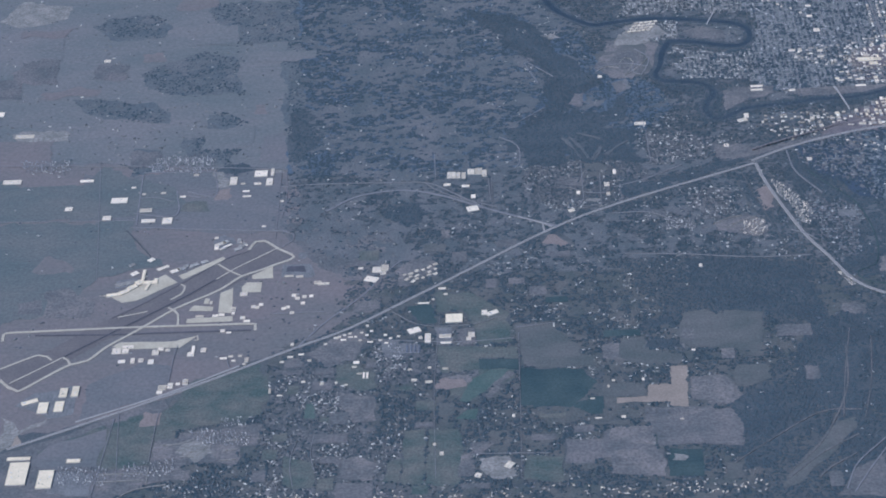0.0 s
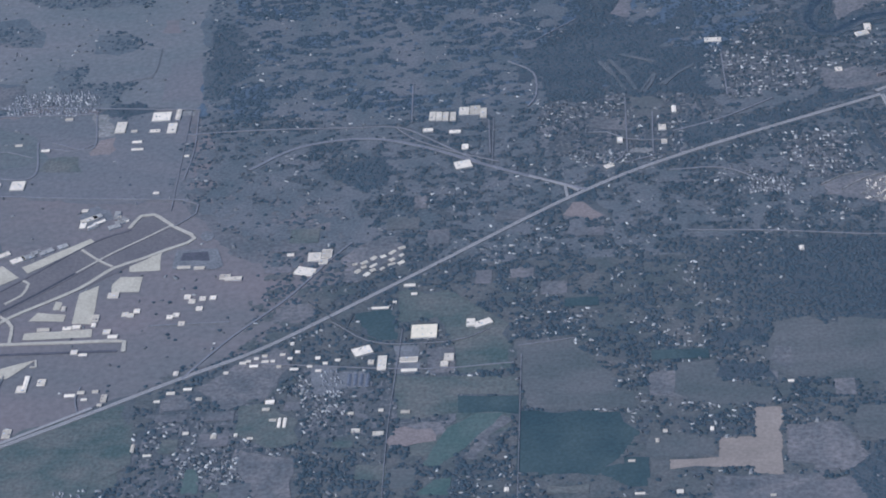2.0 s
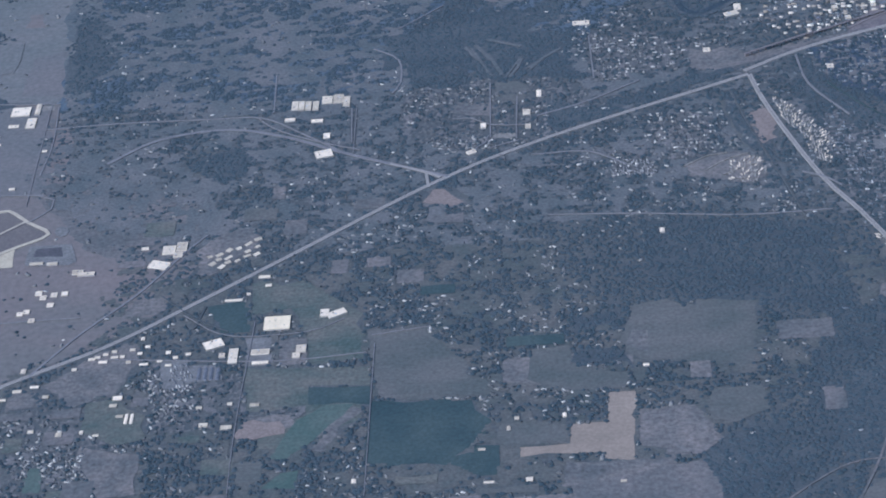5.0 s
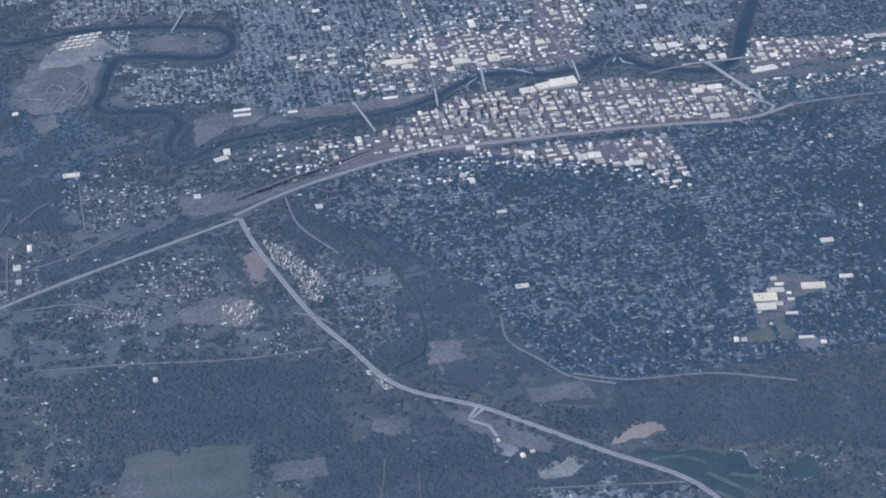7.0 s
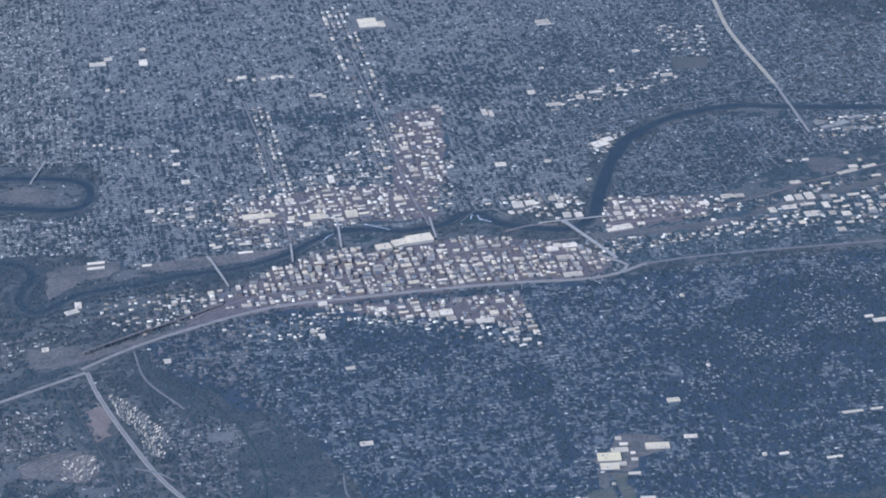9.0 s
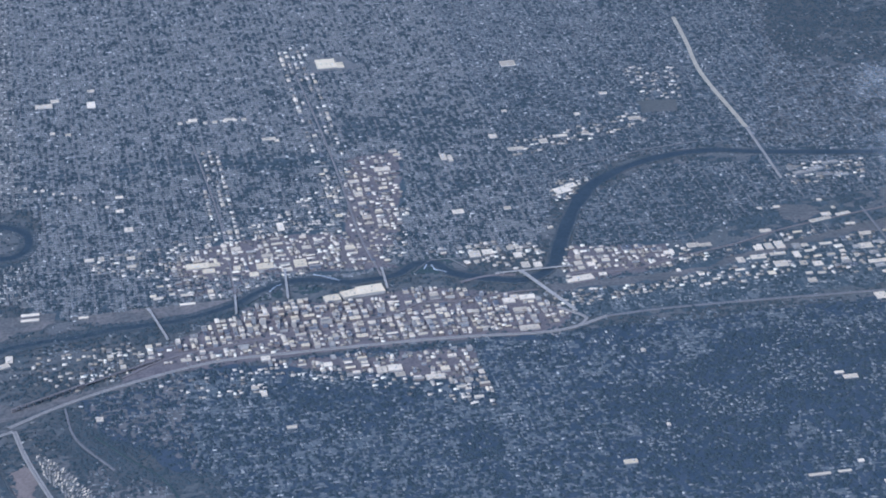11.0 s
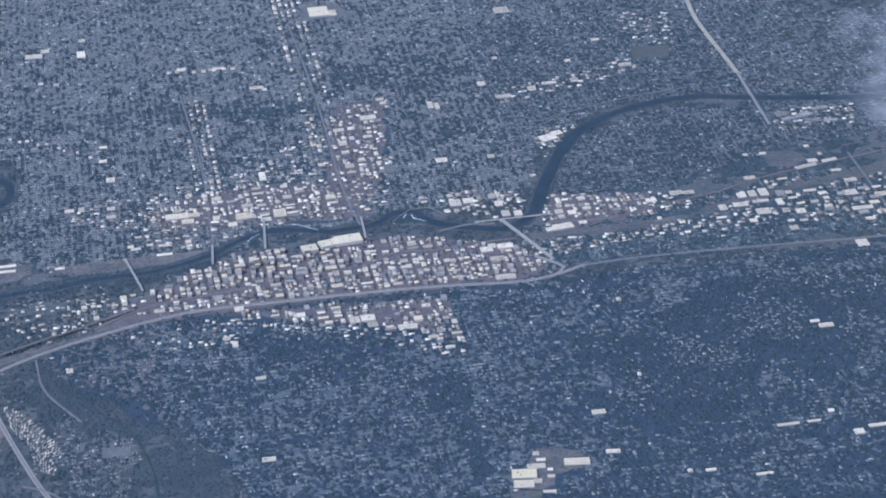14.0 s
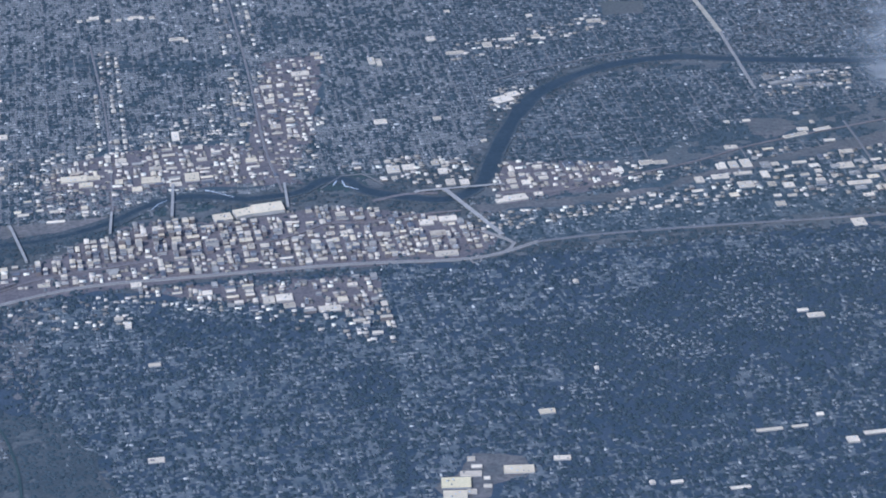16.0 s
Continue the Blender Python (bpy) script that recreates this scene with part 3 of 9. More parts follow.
cover([(23.6, 12), (32, 13), (40, 40), (24, 40)], 70, 25, 22, 0.35)
cover([(15.2, 6.5), (26, 6.8), (30, 10), (25, 10.6), (18, 8.6), (16, 9)], 75, 20, 24, 0.26)
cover([(22, 22), (40, 20), (40, 75), (22, 75)], 50, 150, 4, 0.15)

cover([(3.73, 6.09), (9.20, 5.20), (13.11, 3.52), (15.91, 6.12), (20.84, 5.85), (24.75, 5.52), (20.96, -5.33), (4.63, -1.48)], 85, 30, 26, 0.46)
cover([(17.15, 3.98), (18.38, 4.89), (20.63, 5.11), (24.44, 4.63), (23.56, 2.12), (22.26, 1.57), (20.12, 0.96), (19.41, -0.49), (16.56, 0.47), (15.52, 1.80), (16.08, 3.08)], 115, 90, 16, 0.07)
cover([(15.91, 6.12), (19.79, 5.79), (20.00, 4.95), (17.85, 3.96), (17.27, 2.79), (15.82, 3.14), (14.72, 4.58)], 70, 15, 30, 0.48)
cover([(8.23, 5.29), (9.98, 4.80), (11.58, 3.46), (10.69, 2.15), (9.36, 2.20), (8.21, 3.86)], 110, 60, 18, 0.16)
cover([(11.73, 1.90), (12.84, 2.04), (13.02, 0.53), (11.96, 0.13)], 110, 90, 16, 0.0)
cover([(20.37, 0.90), (23.28, 1.32), (22.40, -1.21), (19.93, -1.01)], 95, 40, 20, 0.26)
cover([(15.73, 0.40), (19.48, -0.24), (19.08, -1.58), (15.63, -1.13)], 110, 70, 16, 0.12)

cover([(15.63, -1.13), (19.08, -1.58), (19.30, -0.85), (22.40, -1.21), (20.96, -5.33), (15.44, -4.03)], 95, 45, 22, 0.26)

cover([(22.60, 29.86), (27.58, 28.56), (26.45, 24.50), (26.86, 21.87), (25.86, 19.28), (23.54, 19.86), (20.91, 22.90)], 75, 12, 36, 0.46)

# ---- the river ----
def water(name, label, pts, widths, z, slope=0.07):
    line = smooth_line(pts, 0.15)
    t = np.linspace(0, 1, len(line))
    w = np.interp(t, np.linspace(0, 1, len(widths)), widths) * (1 + 0.18 * np.sin(t * 61) * np.sin(t * 23 + 1))
    ob = obj(name, *strip(line, w / 2, -w / 2, z, 0.02), WATER)
    block_line(line, max(widths) / 2 + 0.02)
    bank = strip(line, w / 2 + slope, -w / 2 - slope, z - 0.0006, 0.02)
    tagged(obj("river_bank", *bank, BANK), "dark wooded rocky bank along the river", "bank", kind="structure")
    return tagged(ob, label, "river", kind="structure")


BANK = surface("river_bank", (0.058, 0.068, 0.068), (0.092, 0.092, 0.086), 2.2, 18, spread=0.35)
water("river", "dark slow river above the city falls", [(29.5, 14.4), (26.59, 14.92), (23.81, 15.58), (22.17, 16.06), (20.31, 15.77), (18.63, 14.69), (17.67, 13.28), (16.89, 11.51), (16.23, 9.79), (15.42, 9.08), (14.51, 9.29), (13.51, 9.88), (13.19, 10.5), (12.63, 10.6), (11.95, 10.07), (10.66, 9.94)], [0.30, 0.27, 0.25, 0.25, 0.30, 0.37, 0.35, 0.28, 0.25, 0.20], 0.0186)
water("river", "dark river below the falls in a wooded gorge", [(10.8, 9.96), (9.46, 10.36), (8.46, 9.99), (7.68, 9.37), (6.46, 8.84), (5.41, 8.71), (4.49, 8.67), (3.55, 8.42), (2.64, 8.36), (1.80, 8.16), (1.30, 7.78), (0.89, 7.46), (0.49, 7.59), (0.30, 8.19), (0.42, 8.84), (0.68, 9.41), (0.58, 10.03), (0.21, 10.41), (-0.55, 10.58), (-1.23, 10.76), (-1.47, 11.27), (-1.25, 11.99), (-1.08, 13.13), (-0.76, 13.95), (-0.22, 14.04), (0.73, 13.75), (1.66, 13.45), (2.25, 13.55), (2.54, 14.2), (2.46, 14.95), (1.9, 15.46), (1.01, 15.74), (-0.28, 16.02), (-1.58, 16.15), (-3.0, 15.95), (-3.87, 15.83), (-5.21, 17.2), (-5.68, 18.62), (-4.76, 19.44), (-5, 23)], [0.20, 0.19, 0.22, 0.24, 0.26, 0.27, 0.27, 0.26], 0.0188, 0.16)

# broad districts of land
patch("northern_land", "grey-green suburban ground north of the river", [(-0.6, 10.9), (2, 10.6), (3, 9.6), (7.6, 10.1), (16, 11), (17, 14), (20, 16.4), (24, 16.6), (26, 22), (32, 60), (-9, 60), (-4.5, 24), (-2, 18.6), (0.6, 17.2), (3.1, 16.4), (3.2, 15), (2.8, 13.4), (0, 13.2)], SUBURB, 0.12)
patch("hill_land", "dark green suburban ground on the southern hill", [(3.2, 5.0), (5.8, 5.9), (7, 6.2), (16, 6), (26, 6.3), (36, 5), (34, -5), (20, -5.4), (9.4, -5.4), (8, -4.4), (7.3, -1.6), (6.2, 0.6), (4.4, 2.2)], HILL, 0.12)
patch("forest", "dark pine forest on the southern slopes", [(3, -6.8), (5.2, -5.7), (8.5, -8.3), (11, -11), (9, -19), (3, -19)], WOODS, 0.12)
patch("eastern_land", "grey-green suburban ground in the east", [(16, 8.8), (15.6, 6.5), (26, 6.8), (36, 7), (36, 16), (24, 16.2), (20.3, 15.3), (18.4, 13.9), (17.2, 11)], SUBURB, 0.12)
patch("pine_land", "dark pine forest floor with pale clearings", [(-15.8, 4.5), (-9, 4), (-3, 5.6), (-0.6, 9), (-4, 14), (-6.4, 20), (-9, 34), (-19, 34), (-16.5, 18)], PINEFLOOR, 0.12)
wood("valley_wood", "dark wooded creek valley floor", [(3.01, 4.97), (3.51, 4.24), (4.69, 2.20), (5.93, 1.05), (6.65, 0.33), (7.26, -1.68), (7.36, -3.34), (7.91, -4.56), (8.32, -5.71), (7.02, -5.17), (6.53, -5.06), (5.74, -4.40), (4.64, -4.02), (4.03, -2.79), (3.30, -0.07), (2.86, 2.79)], 15, 250)
wood("valley_wood", "dark wooded flat beside the creek", [(2.02, -2.66), (3.27, -3.08), (3.26, -5.40), (3.48, -7.59), (3.36, -8.60), (2.77, -8.52), (2.27, -6.58), (1.49, -4.24)], 15, 250)
wood("forest", "dark smooth pine forest", [(-1.25, -2.26), (1.95, -2.78), (2.30, -4.29), (2.57, -6.38), (1.23, -6.29), (-0.22, -5.95), (-1.24, -4.38)], 15, 250)
wood("forest", "dark smooth pine forest", [(9.35, -5.72), (15.11, -7.08), (16.61, -7.66), (15.90, -9.69), (14.45, -9.14), (10.29, -7.63), (9.01, -7.22), (8.02, -6.59)], 15, 250)
wood("forest", "dark smooth pine forest on a slope", [(-7.01, 6.84), (-4.94, 7.21), (-3.45, 7.02), (-3.76, 5.84), (-5.21, 5.18), (-6.79, 4.40)], 15, 250)
wood("forest", "dark riverside wood", [(0.04, -10.24), (1.56, -10.34), (2.85, -10.71), (2.74, -12.34), (1.44, -13.30), (0.58, -14.75), (-0.55, -14.94), (-0.59, -12.67)], 15, 250)
wood("river_gorge", "dark wooded river gorge", [(-1.34, 11.12), (0.94, 10.35), (1.11, 9.62), (0.78, 8.21), (2.17, 8.51), (4.03, 8.87), (5.59, 8.98), (7.82, 9.37), (7.87, 8.73), (6.41, 8.26), (4.27, 8.24), (2.44, 8.12), (0.86, 7.22), (-0.01, 7.44), (-0.04, 9.58), (-1.53, 10.30)], 15, 250)
cover([(-4.08, 16.64), (-0.77, 16.75), (2.20, 16.36), (3.05, 14.75), (2.58, 13.16), (1.13, 13.06), (-0.69, 13.28), (-0.94, 11.36), (-1.65, 11.02), (-1.95, 11.45), (-1.28, 12.52), (-1.14, 13.95), (-0.23, 14.46), (-0.49, 15.69), (-4.08, 15.94)], 35, 70, 2, 0.35)
patch("river_gorge", "grey scrubby slopes along the river bend", [(-4.08, 16.64), (-0.77, 16.75), (2.20, 16.36), (3.05, 14.75), (2.58, 13.16), (1.13, 13.06), (-0.69, 13.28), (-0.94, 11.36), (-1.65, 11.02), (-1.95, 11.45), (-1.28, 12.52), (-1.14, 13.95), (-0.23, 14.46), (-0.49, 15.69), (-4.08, 15.94)], GROUND, 0.10)
cover([(-17.29, 0.33), (-14.80, 0.59), (-13.41, -1.71), (-12.74, -2.99), (-12.13, -3.75), (-13.03, -5.04), (-14.53, -7.18), (-16.54, -7.96), (-16.30, -5.64)], 0.5, 1.0, 0.6, 0.0)
cover([(-16.08, 1.67), (-13.82, 1.82), (-11.78, 1.19), (-10.78, -0.99), (-10.72, -1.74), (-12.57, -2.04), (-14.23, -1.63), (-15.49, 0.54)], 4, 28, 1.0, 0.8)
cover([(-13.38, -1.96), (-12.31, -1.95), (-11.47, -2.39), (-11.43, -4.28), (-12.55, -4.74), (-13.50, -4.32)], 20, 120, 0.5, 0.3)
cover([(0.6, -9.2), (3.4, -9), (4.5, -12), (4, -18), (0, -18)], 25, 190, 0.6, 0.02)
wood("forest", "dark smooth pine slope above the river", [(-9.15, 17.83), (-5.86, 16.08), (-4.97, 12.57), (-3.61, 10.82), (-4.84, 9.02), (-5.36, 6.66), (-5.21, 4.28), (-6.94, 4.45), (-7.26, 6.39), (-5.99, 9.14), (-5.93, 12.25), (-7.86, 14.70)], 15, 250)
wood("forest", "dark wood beside the creek road", [(2.13, -7.71), (3.65, -8.13), (3.09, -11.28), (1.52, -11.73)], 15, 250)
cover([(3.55, 2.06), (4.64, 1.79), (5.16, 0.55), (5.34, -1.08), (5.02, -2.53), (4.22, -3.32), (3.84, -2.25), (3.44, -0.63)], 65, 25, 30, 0.40)
cover([(12.46, 1.05), (12.78, 1.03), (12.86, -0.79), (12.85, -2.82), (12.47, -2.81), (12.45, -0.96)], 90, 120, 1, 0.0)
cover([(-6.01, 4.31), (-4.02, 5.04), (-2.19, 4.06), (-2.66, 2.18), (-4.05, 1.40), (-5.68, 1.21)], 30, 60, 19, 0.32)
cover([(-6.85, 4.20), (-6.01, 4.31), (-5.69, 2.01), (-6.78, 1.71)], 30, 60, 18, 0.3)
# fields, bare earth and lots
patch("dry_plateau", "dry purple-brown grassland round the airport", [(-38.24, -13.72), (-45.27, 8.31), (-24.80, 6.30), (-21.90, 5.55), (-15.75, 4.95), (-14.75, 0.64), (-13.73, -0.23), (-11.41, -1.19), (-11.48, -3.38), (-12.31, -5.38), (-14.79, -7.15), (-17.65, -9.11), (-21.70, -11.22)], DRY)
patch("upper_plateau", "pale grazed plain with sparse grass", [(-68.50, 56.64), (-28.37, 48.87), (-19.13, 32.87), (-16.81, 19.45), (-16.36, 16.33), (-16.04, 9.74), (-15.76, 5.05), (-21.94, 5.74), (-45.12, 8.01)], PLAIN)
patch("meadow", "open brown meadow beside the highway", [(-15.96, 0.85), (-13.77, 1.41), (-12.27, 0.45), (-10.74, -1.49), (-11.47, -2.39), (-13.27, -2.94), (-14.17, -2.13)], DRY2)
cover([(4.38, 2.85), (5.05, 2.25), (5.75, 1.24), (6.27, 0.15), (6.48, -1.10), (6.33, -2.85), (5.75, -2.71), (5.58, -1.66), (5.22, -0.00), (4.58, 1.38)], 35, 60, 0.3, 0.2)
patch("valley_meadow", "grey-brown creek meadow", [(4.36, 2.71), (5.03, 2.11), (5.73, 1.10), (6.25, 0.02), (6.48, -1.10), (6.39, -2.86), (5.75, -2.71), (5.58, -1.66), (5.22, -0.00), (4.58, 1.38)], GROUND)
patch("field", "brown-green verge field south of the freeway", [(-28.30, -14.38), (-23.67, -12.49), (-21.55, -11.44), (-20.45, -10.63), (-18.87, -9.91), (-18.60, -10.64), (-19.90, -13.05), (-19.93, -14.41), (-19.82, -16.32), (-27.31, -17.06)], DRY2)
patch("field", "green field south of the freeway", [(-22.70, -12.57), (-20.68, -11.23), (-20.20, -11.97), (-20.32, -13.29), (-22.07, -13.51)], GREEN)
patch("field", "green hay field beside the farm road", [(-19.93, -10.82), (-18.64, -10.64), (-18.20, -9.07), (-15.79, -8.02), (-15.59, -9.53), (-15.57, -10.96), (-17.09, -11.43), (-18.28, -11.63), (-18.29, -12.97), (-19.90, -13.05)], GREEN)
patch("field", "green pasture crossed by a farm road", [(-9.94, -7.30), (-7.19, -7.62), (-7.16, -8.27), (-8.48, -8.14), (-8.46, -8.82), (-9.74, -8.94)], GREEN)
patch("field", "dark green cropped field with straight edges", [(-8.48, -8.18), (-7.17, -8.31), (-7.14, -8.95), (-8.44, -8.83)], DGREEN)
patch("field", "dark teal irrigated field", [(-7.10, -8.84), (-5.00, -9.01), (-4.58, -9.74), (-5.04, -10.63), (-5.49, -11.17), (-7.15, -10.97)], DGREEN)
patch("field", "bright green pasture", [(-8.51, -8.74), (-7.32, -8.91), (-7.30, -9.46), (-7.99, -9.79), (-8.67, -10.32), (-9.43, -10.26), (-9.30, -9.51), (-8.49, -9.18)], GREEN)
patch("field", "dark fallow field beside the highway", [(-10.97, -4.88), (-10.11, -4.76), (-9.93, -6.01), (-10.59, -5.95)], DGREEN)
patch("field", "green field beside the warehouses", [(-10.03, -4.06), (-8.87, -4.05), (-7.42, -5.53), (-7.37, -7.25), (-8.52, -7.36), (-8.64, -6.29), (-9.07, -5.16), (-9.94, -5.31)], GREEN)
patch("field", "dark cropped square", [(-4.93, -10.58), (-4.41, -10.62), (-4.43, -11.54), (-4.93, -11.50)], DGREEN)
patch("field", "tan ploughed field with a stepped outline", [(-2.16, -9.04), (-1.60, -9.05), (-1.70, -11.38), (-2.32, -11.27), (-2.32, -11.05), (-2.98, -11.04), (-4.00, -11.06), (-4.00, -10.73), (-2.99, -10.70), (-2.95, -10.06), (-2.20, -10.05)], TAN)
patch("field", "brown stubble field", [(-1.55, -9.74), (-0.55, -9.58), (-0.42, -10.27), (-0.09, -10.54), (-0.46, -10.83), (-0.71, -11.21), (-1.60, -10.91)], BROWN)
patch("field", "grey-green meadow", [(-1.37, -5.90), (-0.15, -6.07), (-0.13, -5.81), (1.22, -6.00), (1.03, -7.47), (0.19, -7.40), (0.17, -7.73), (0.99, -7.92), (0.89, -8.36), (-1.29, -7.99), (-1.31, -7.15), (-1.65, -6.52)], OLIVE)
patch("field", "grey-green meadow in the valley", [(-1.51, -5.98), (1.11, -6.21), (1.05, -6.89), (0.44, -6.86), (1.02, -7.20), (0.95, -7.95), (-1.87, -7.31), (-1.72, -6.67)], OLIVE)
patch("field", "brown rough pasture", [(-4.35, -7.58), (-1.58, -7.74), (-1.60, -8.25), (-2.79, -8.24), (-2.80, -8.70), (-4.35, -8.50)], BROWN)
patch("field", "brown rough pasture", [(-7.31, -6.14), (-6.07, -6.30), (-5.07, -7.69), (-5.06, -8.90), (-6.96, -8.76), (-7.20, -7.41)], OLIVE)
patch("bare_earth", "reddish bare earth beside the interchange", [(-6.29, -0.56), (-5.69, -0.47), (-5.14, -0.98), (-5.14, -1.26), (-6.21, -1.20)], BROWN)
patch("bare_earth", "brown gravel yard beside the railway", [(0.38, 5.63), (1.18, 5.58), (2.01, 5.07), (1.58, 4.28), (0.38, 4.46)], BROWN)
patch("bare_earth", "orange-brown graded earth", [(1.75, 1.88), (2.01, 2.01), (2.43, 0.68), (1.93, 0.48)], RED)
patch("bare_earth", "brown bare slope", [(0.05, 0.06), (1.17, 0.32), (1.68, -0.07), (1.90, -0.90), (1.57, -1.25), (0.02, -0.73)], BROWN)
patch("valley_field", "grey-brown valley meadow", [(5.75, -2.76), (6.29, -2.84), (6.38, -4.08), (6.53, -5.06), (5.86, -4.48), (5.54, -3.64)], DRY2)
patch("valley_field", "grey-brown valley meadow", [(7.74, -4.76), (8.45, -5.09), (9.36, -5.63), (9.05, -6.47), (8.11, -6.16), (7.48, -5.79)], OLIVE)
patch("sand_cut", "pale tan sand bank beside the highway", [(8.63, -7.94), (9.09, -7.42), (9.46, -7.17), (9.95, -7.22), (10.05, -7.51), (9.64, -7.76), (9.06, -7.82)], TAN)
patch("golf_course", "dark green wooded golf course", [(9.30, -8.16), (10.47, -8.43), (11.39, -8.69), (11.54, -9.73), (10.86, -10.22), (10.59, -9.88), (10.12, -9.09), (9.21, -8.52)], DGREEN)
patch("golf_course", "green golf fairway with a curved edge", [(12.22, -9.26), (12.85, -9.19), (12.99, -9.65), (12.62, -9.98), (12.21, -9.72)], DGREEN)
patch("field", "grey lot in the valley", [(4.46, 0.45), (5.13, 0.34), (5.10, -0.08), (4.47, -0.03)], GRAVEL)
patch("bare_earth", "tan yard in the woods", [(3.80, -5.67), (4.68, -5.72), (4.67, -6.25), (4.31, -6.35), (3.83, -6.19)], BROWN)
patch("gravel_pit", "pale gravel pit with piles", [(6.42, -7.10), (6.67, -7.11), (6.85, -7.59), (6.71, -7.88), (6.44, -7.67)], SAND)
patch("bare_earth", "brown interchange verge", [(5.22, -5.32), (6.24, -6.02), (7.60, -7.44), (7.40, -7.82), (6.63, -7.32), (5.90, -6.50)], DRY2)
patch("park", "sandy river flat with sparse grass", [(-3.29, 14.44), (-2.32, 14.64), (-1.19, 14.04), (-1.10, 12.47), (-1.80, 11.30), (-2.42, 11.22), (-3.49, 12.02)], BROWN)
patch("park", "pale sandy works yard", [(-2.54, 15.46), (-1.79, 16.11), (-0.99, 15.59), (-0.62, 14.76), (-1.37, 14.39), (-2.40, 14.66)], SAND)
patch("park", "brown meadow inside the river bend", [(1.08, 9.74), (2.35, 9.65), (1.89, 8.85), (0.99, 7.96)], BROWN)
patch("bare_earth", "brown river flat", [(-0.20, 15.03), (0.79, 15.27), (1.57, 14.68), (1.52, 14.00), (0.08, 14.31)], BROWN)
patch("bare_earth", "brown graded housing site with curved streets", [(-18.22, -11.77), (-17.24, -11.56), (-15.59, -11.46), (-15.55, -12.65), (-16.19, -12.69), (-17.37, -12.81), (-17.94, -12.51)], BROWN)
patch("bare_earth", "brown graded housing site", [(-20.07, -13.11), (-18.08, -12.87), (-16.98, -13.09), (-16.93, -13.43), (-17.97, -13.50), (-18.06, -14.16), (-19.78, -14.08)], BROWN)
patch("bare_earth", "tan roadside earth", [(-24.09, -11.03), (-23.74, -10.90), (-23.13, -12.02), (-23.54, -12.29), (-23.73, -12.28)], TAN)
patch("bare_earth", "tan earth beside the terminal", [(-23.64, -3.93), (-22.94, -3.05), (-21.92, -3.68), (-21.90, -4.58), (-22.71, -4.73), (-23.64, -4.67)], BROWN)
patch("bare_earth", "pale scraped plain", [(-28.90, 18.49), (-28.24, 20.29), (-26.08, 19.70), (-26.22, 18.46), (-27.92, 17.76)], SAND)
patch("field", "dark ploughed rectangle on the plateau", [(-24.08, -0.40), (-22.76, -0.39), (-22.63, -0.98), (-23.91, -0.87)], WOODS)
patch("field", "pale fallow rectangle", [(-17.19, 12.48), (-16.21, 12.47), (-16.09, 11.39), (-17.07, 11.50)], PLAIN)
patch("parking_lot", "dark storage lot with a pale rim", [(-19.45, 4.74), (-18.59, 4.72), (-18.46, 3.38), (-19.29, 3.47)], ASPH)
patch("bare_earth", "brown yard beside the warehouses", [(-18.56, 4.93), (-18.04, 4.86), (-17.97, 3.55), (-18.41, 3.37)], BROWN)
patch("parking_lot", "brown-grey lot beside a big store", [(11.84, 25.99), (13.01, 26.03), (13.39, 24.85), (11.77, 24.70)], GRAVEL)
patch("bare_earth", "brown school grounds", [(13.11, -2.85), (13.66, -2.29), (13.98, -1.75), (14.90, -1.96), (15.13, -2.45), (14.56, -2.83), (14.22, -3.44), (13.85, -3.48), (13.34, -3.36), (13.17, -3.15)], BROWN)
patch("bare_earth", "brown school yard", [(13.12, -3.35), (13.37, -3.41), (13.31, -3.90), (13.20, -4.16), (12.98, -4.07)], BROWN)
patch("field", "green sports field beside the school", [(12.73, -4.09), (13.34, -3.98), (13.34, -4.63), (12.64, -4.55)], GREEN)
patch("field", "dark green sports field beside the school", [(13.40, -3.40), (13.84, -3.50), (13.74, -4.64), (13.46, -4.62), (13.46, -3.93)], GREEN)
patch("paved_lot", "pale lot beside the sports field", [(13.74, -4.64), (14.22, -4.59), (14.32, -5.18), (13.74, -5.04)], GRAVEL)
patch("river_park", "dark wooded riverside park", [(7.90, 10.47), (9.42, 10.12), (10.46, 9.70), (9.90, 9.13), (8.40, 9.55), (7.88, 9.18)], DGREEN)
patch("river_park", "green island park in the river", [(12.44, 10.97), (13.31, 11.29), (13.99, 10.61), (13.51, 9.88), (12.42, 10.03)], DGREEN)
patch("rail_yard", "purple-brown railway land", [(15.74, 8.66), (18.74, 8.59), (22.56, 9.65), (26.69, 10.80), (26.46, 10.11), (22.45, 9.26), (18.63, 8.15), (15.73, 8.26)], DRY2)
patch("bare_earth", "brown embankment below the viaduct", [(0.55, 4.87), (1.83, 4.94), (3.30, 5.44), (4.50, 5.94), (5.53, 6.64), (5.84, 6.10), (4.04, 5.58), (2.54, 4.86), (1.51, 4.30)], DRY2)
cover([(5.86, 7.63), (7.69, 8.88), (8.38, 9.41), (10.32, 8.86), (12.58, 9.21), (15.23, 8.31), (16.10, 7.00), (15.48, 6.07), (13.04, 6.14), (10.04, 6.28), (7.93, 6.19), (5.83, 6.04), (4.49, 5.79), (4.69, 6.36)], 14, 0, 3, 0.0)
patch("downtown_ground", "grey-brown paved city centre", [(5.86, 7.63), (7.69, 8.88), (8.38, 9.41), (10.32, 8.86), (12.58, 9.21), (15.23, 8.31), (16.10, 7.00), (15.48, 6.07), (13.04, 6.14), (10.04, 6.28), (7.93, 6.19), (5.83, 6.04), (4.49, 5.79), (4.69, 6.36)], CITY)
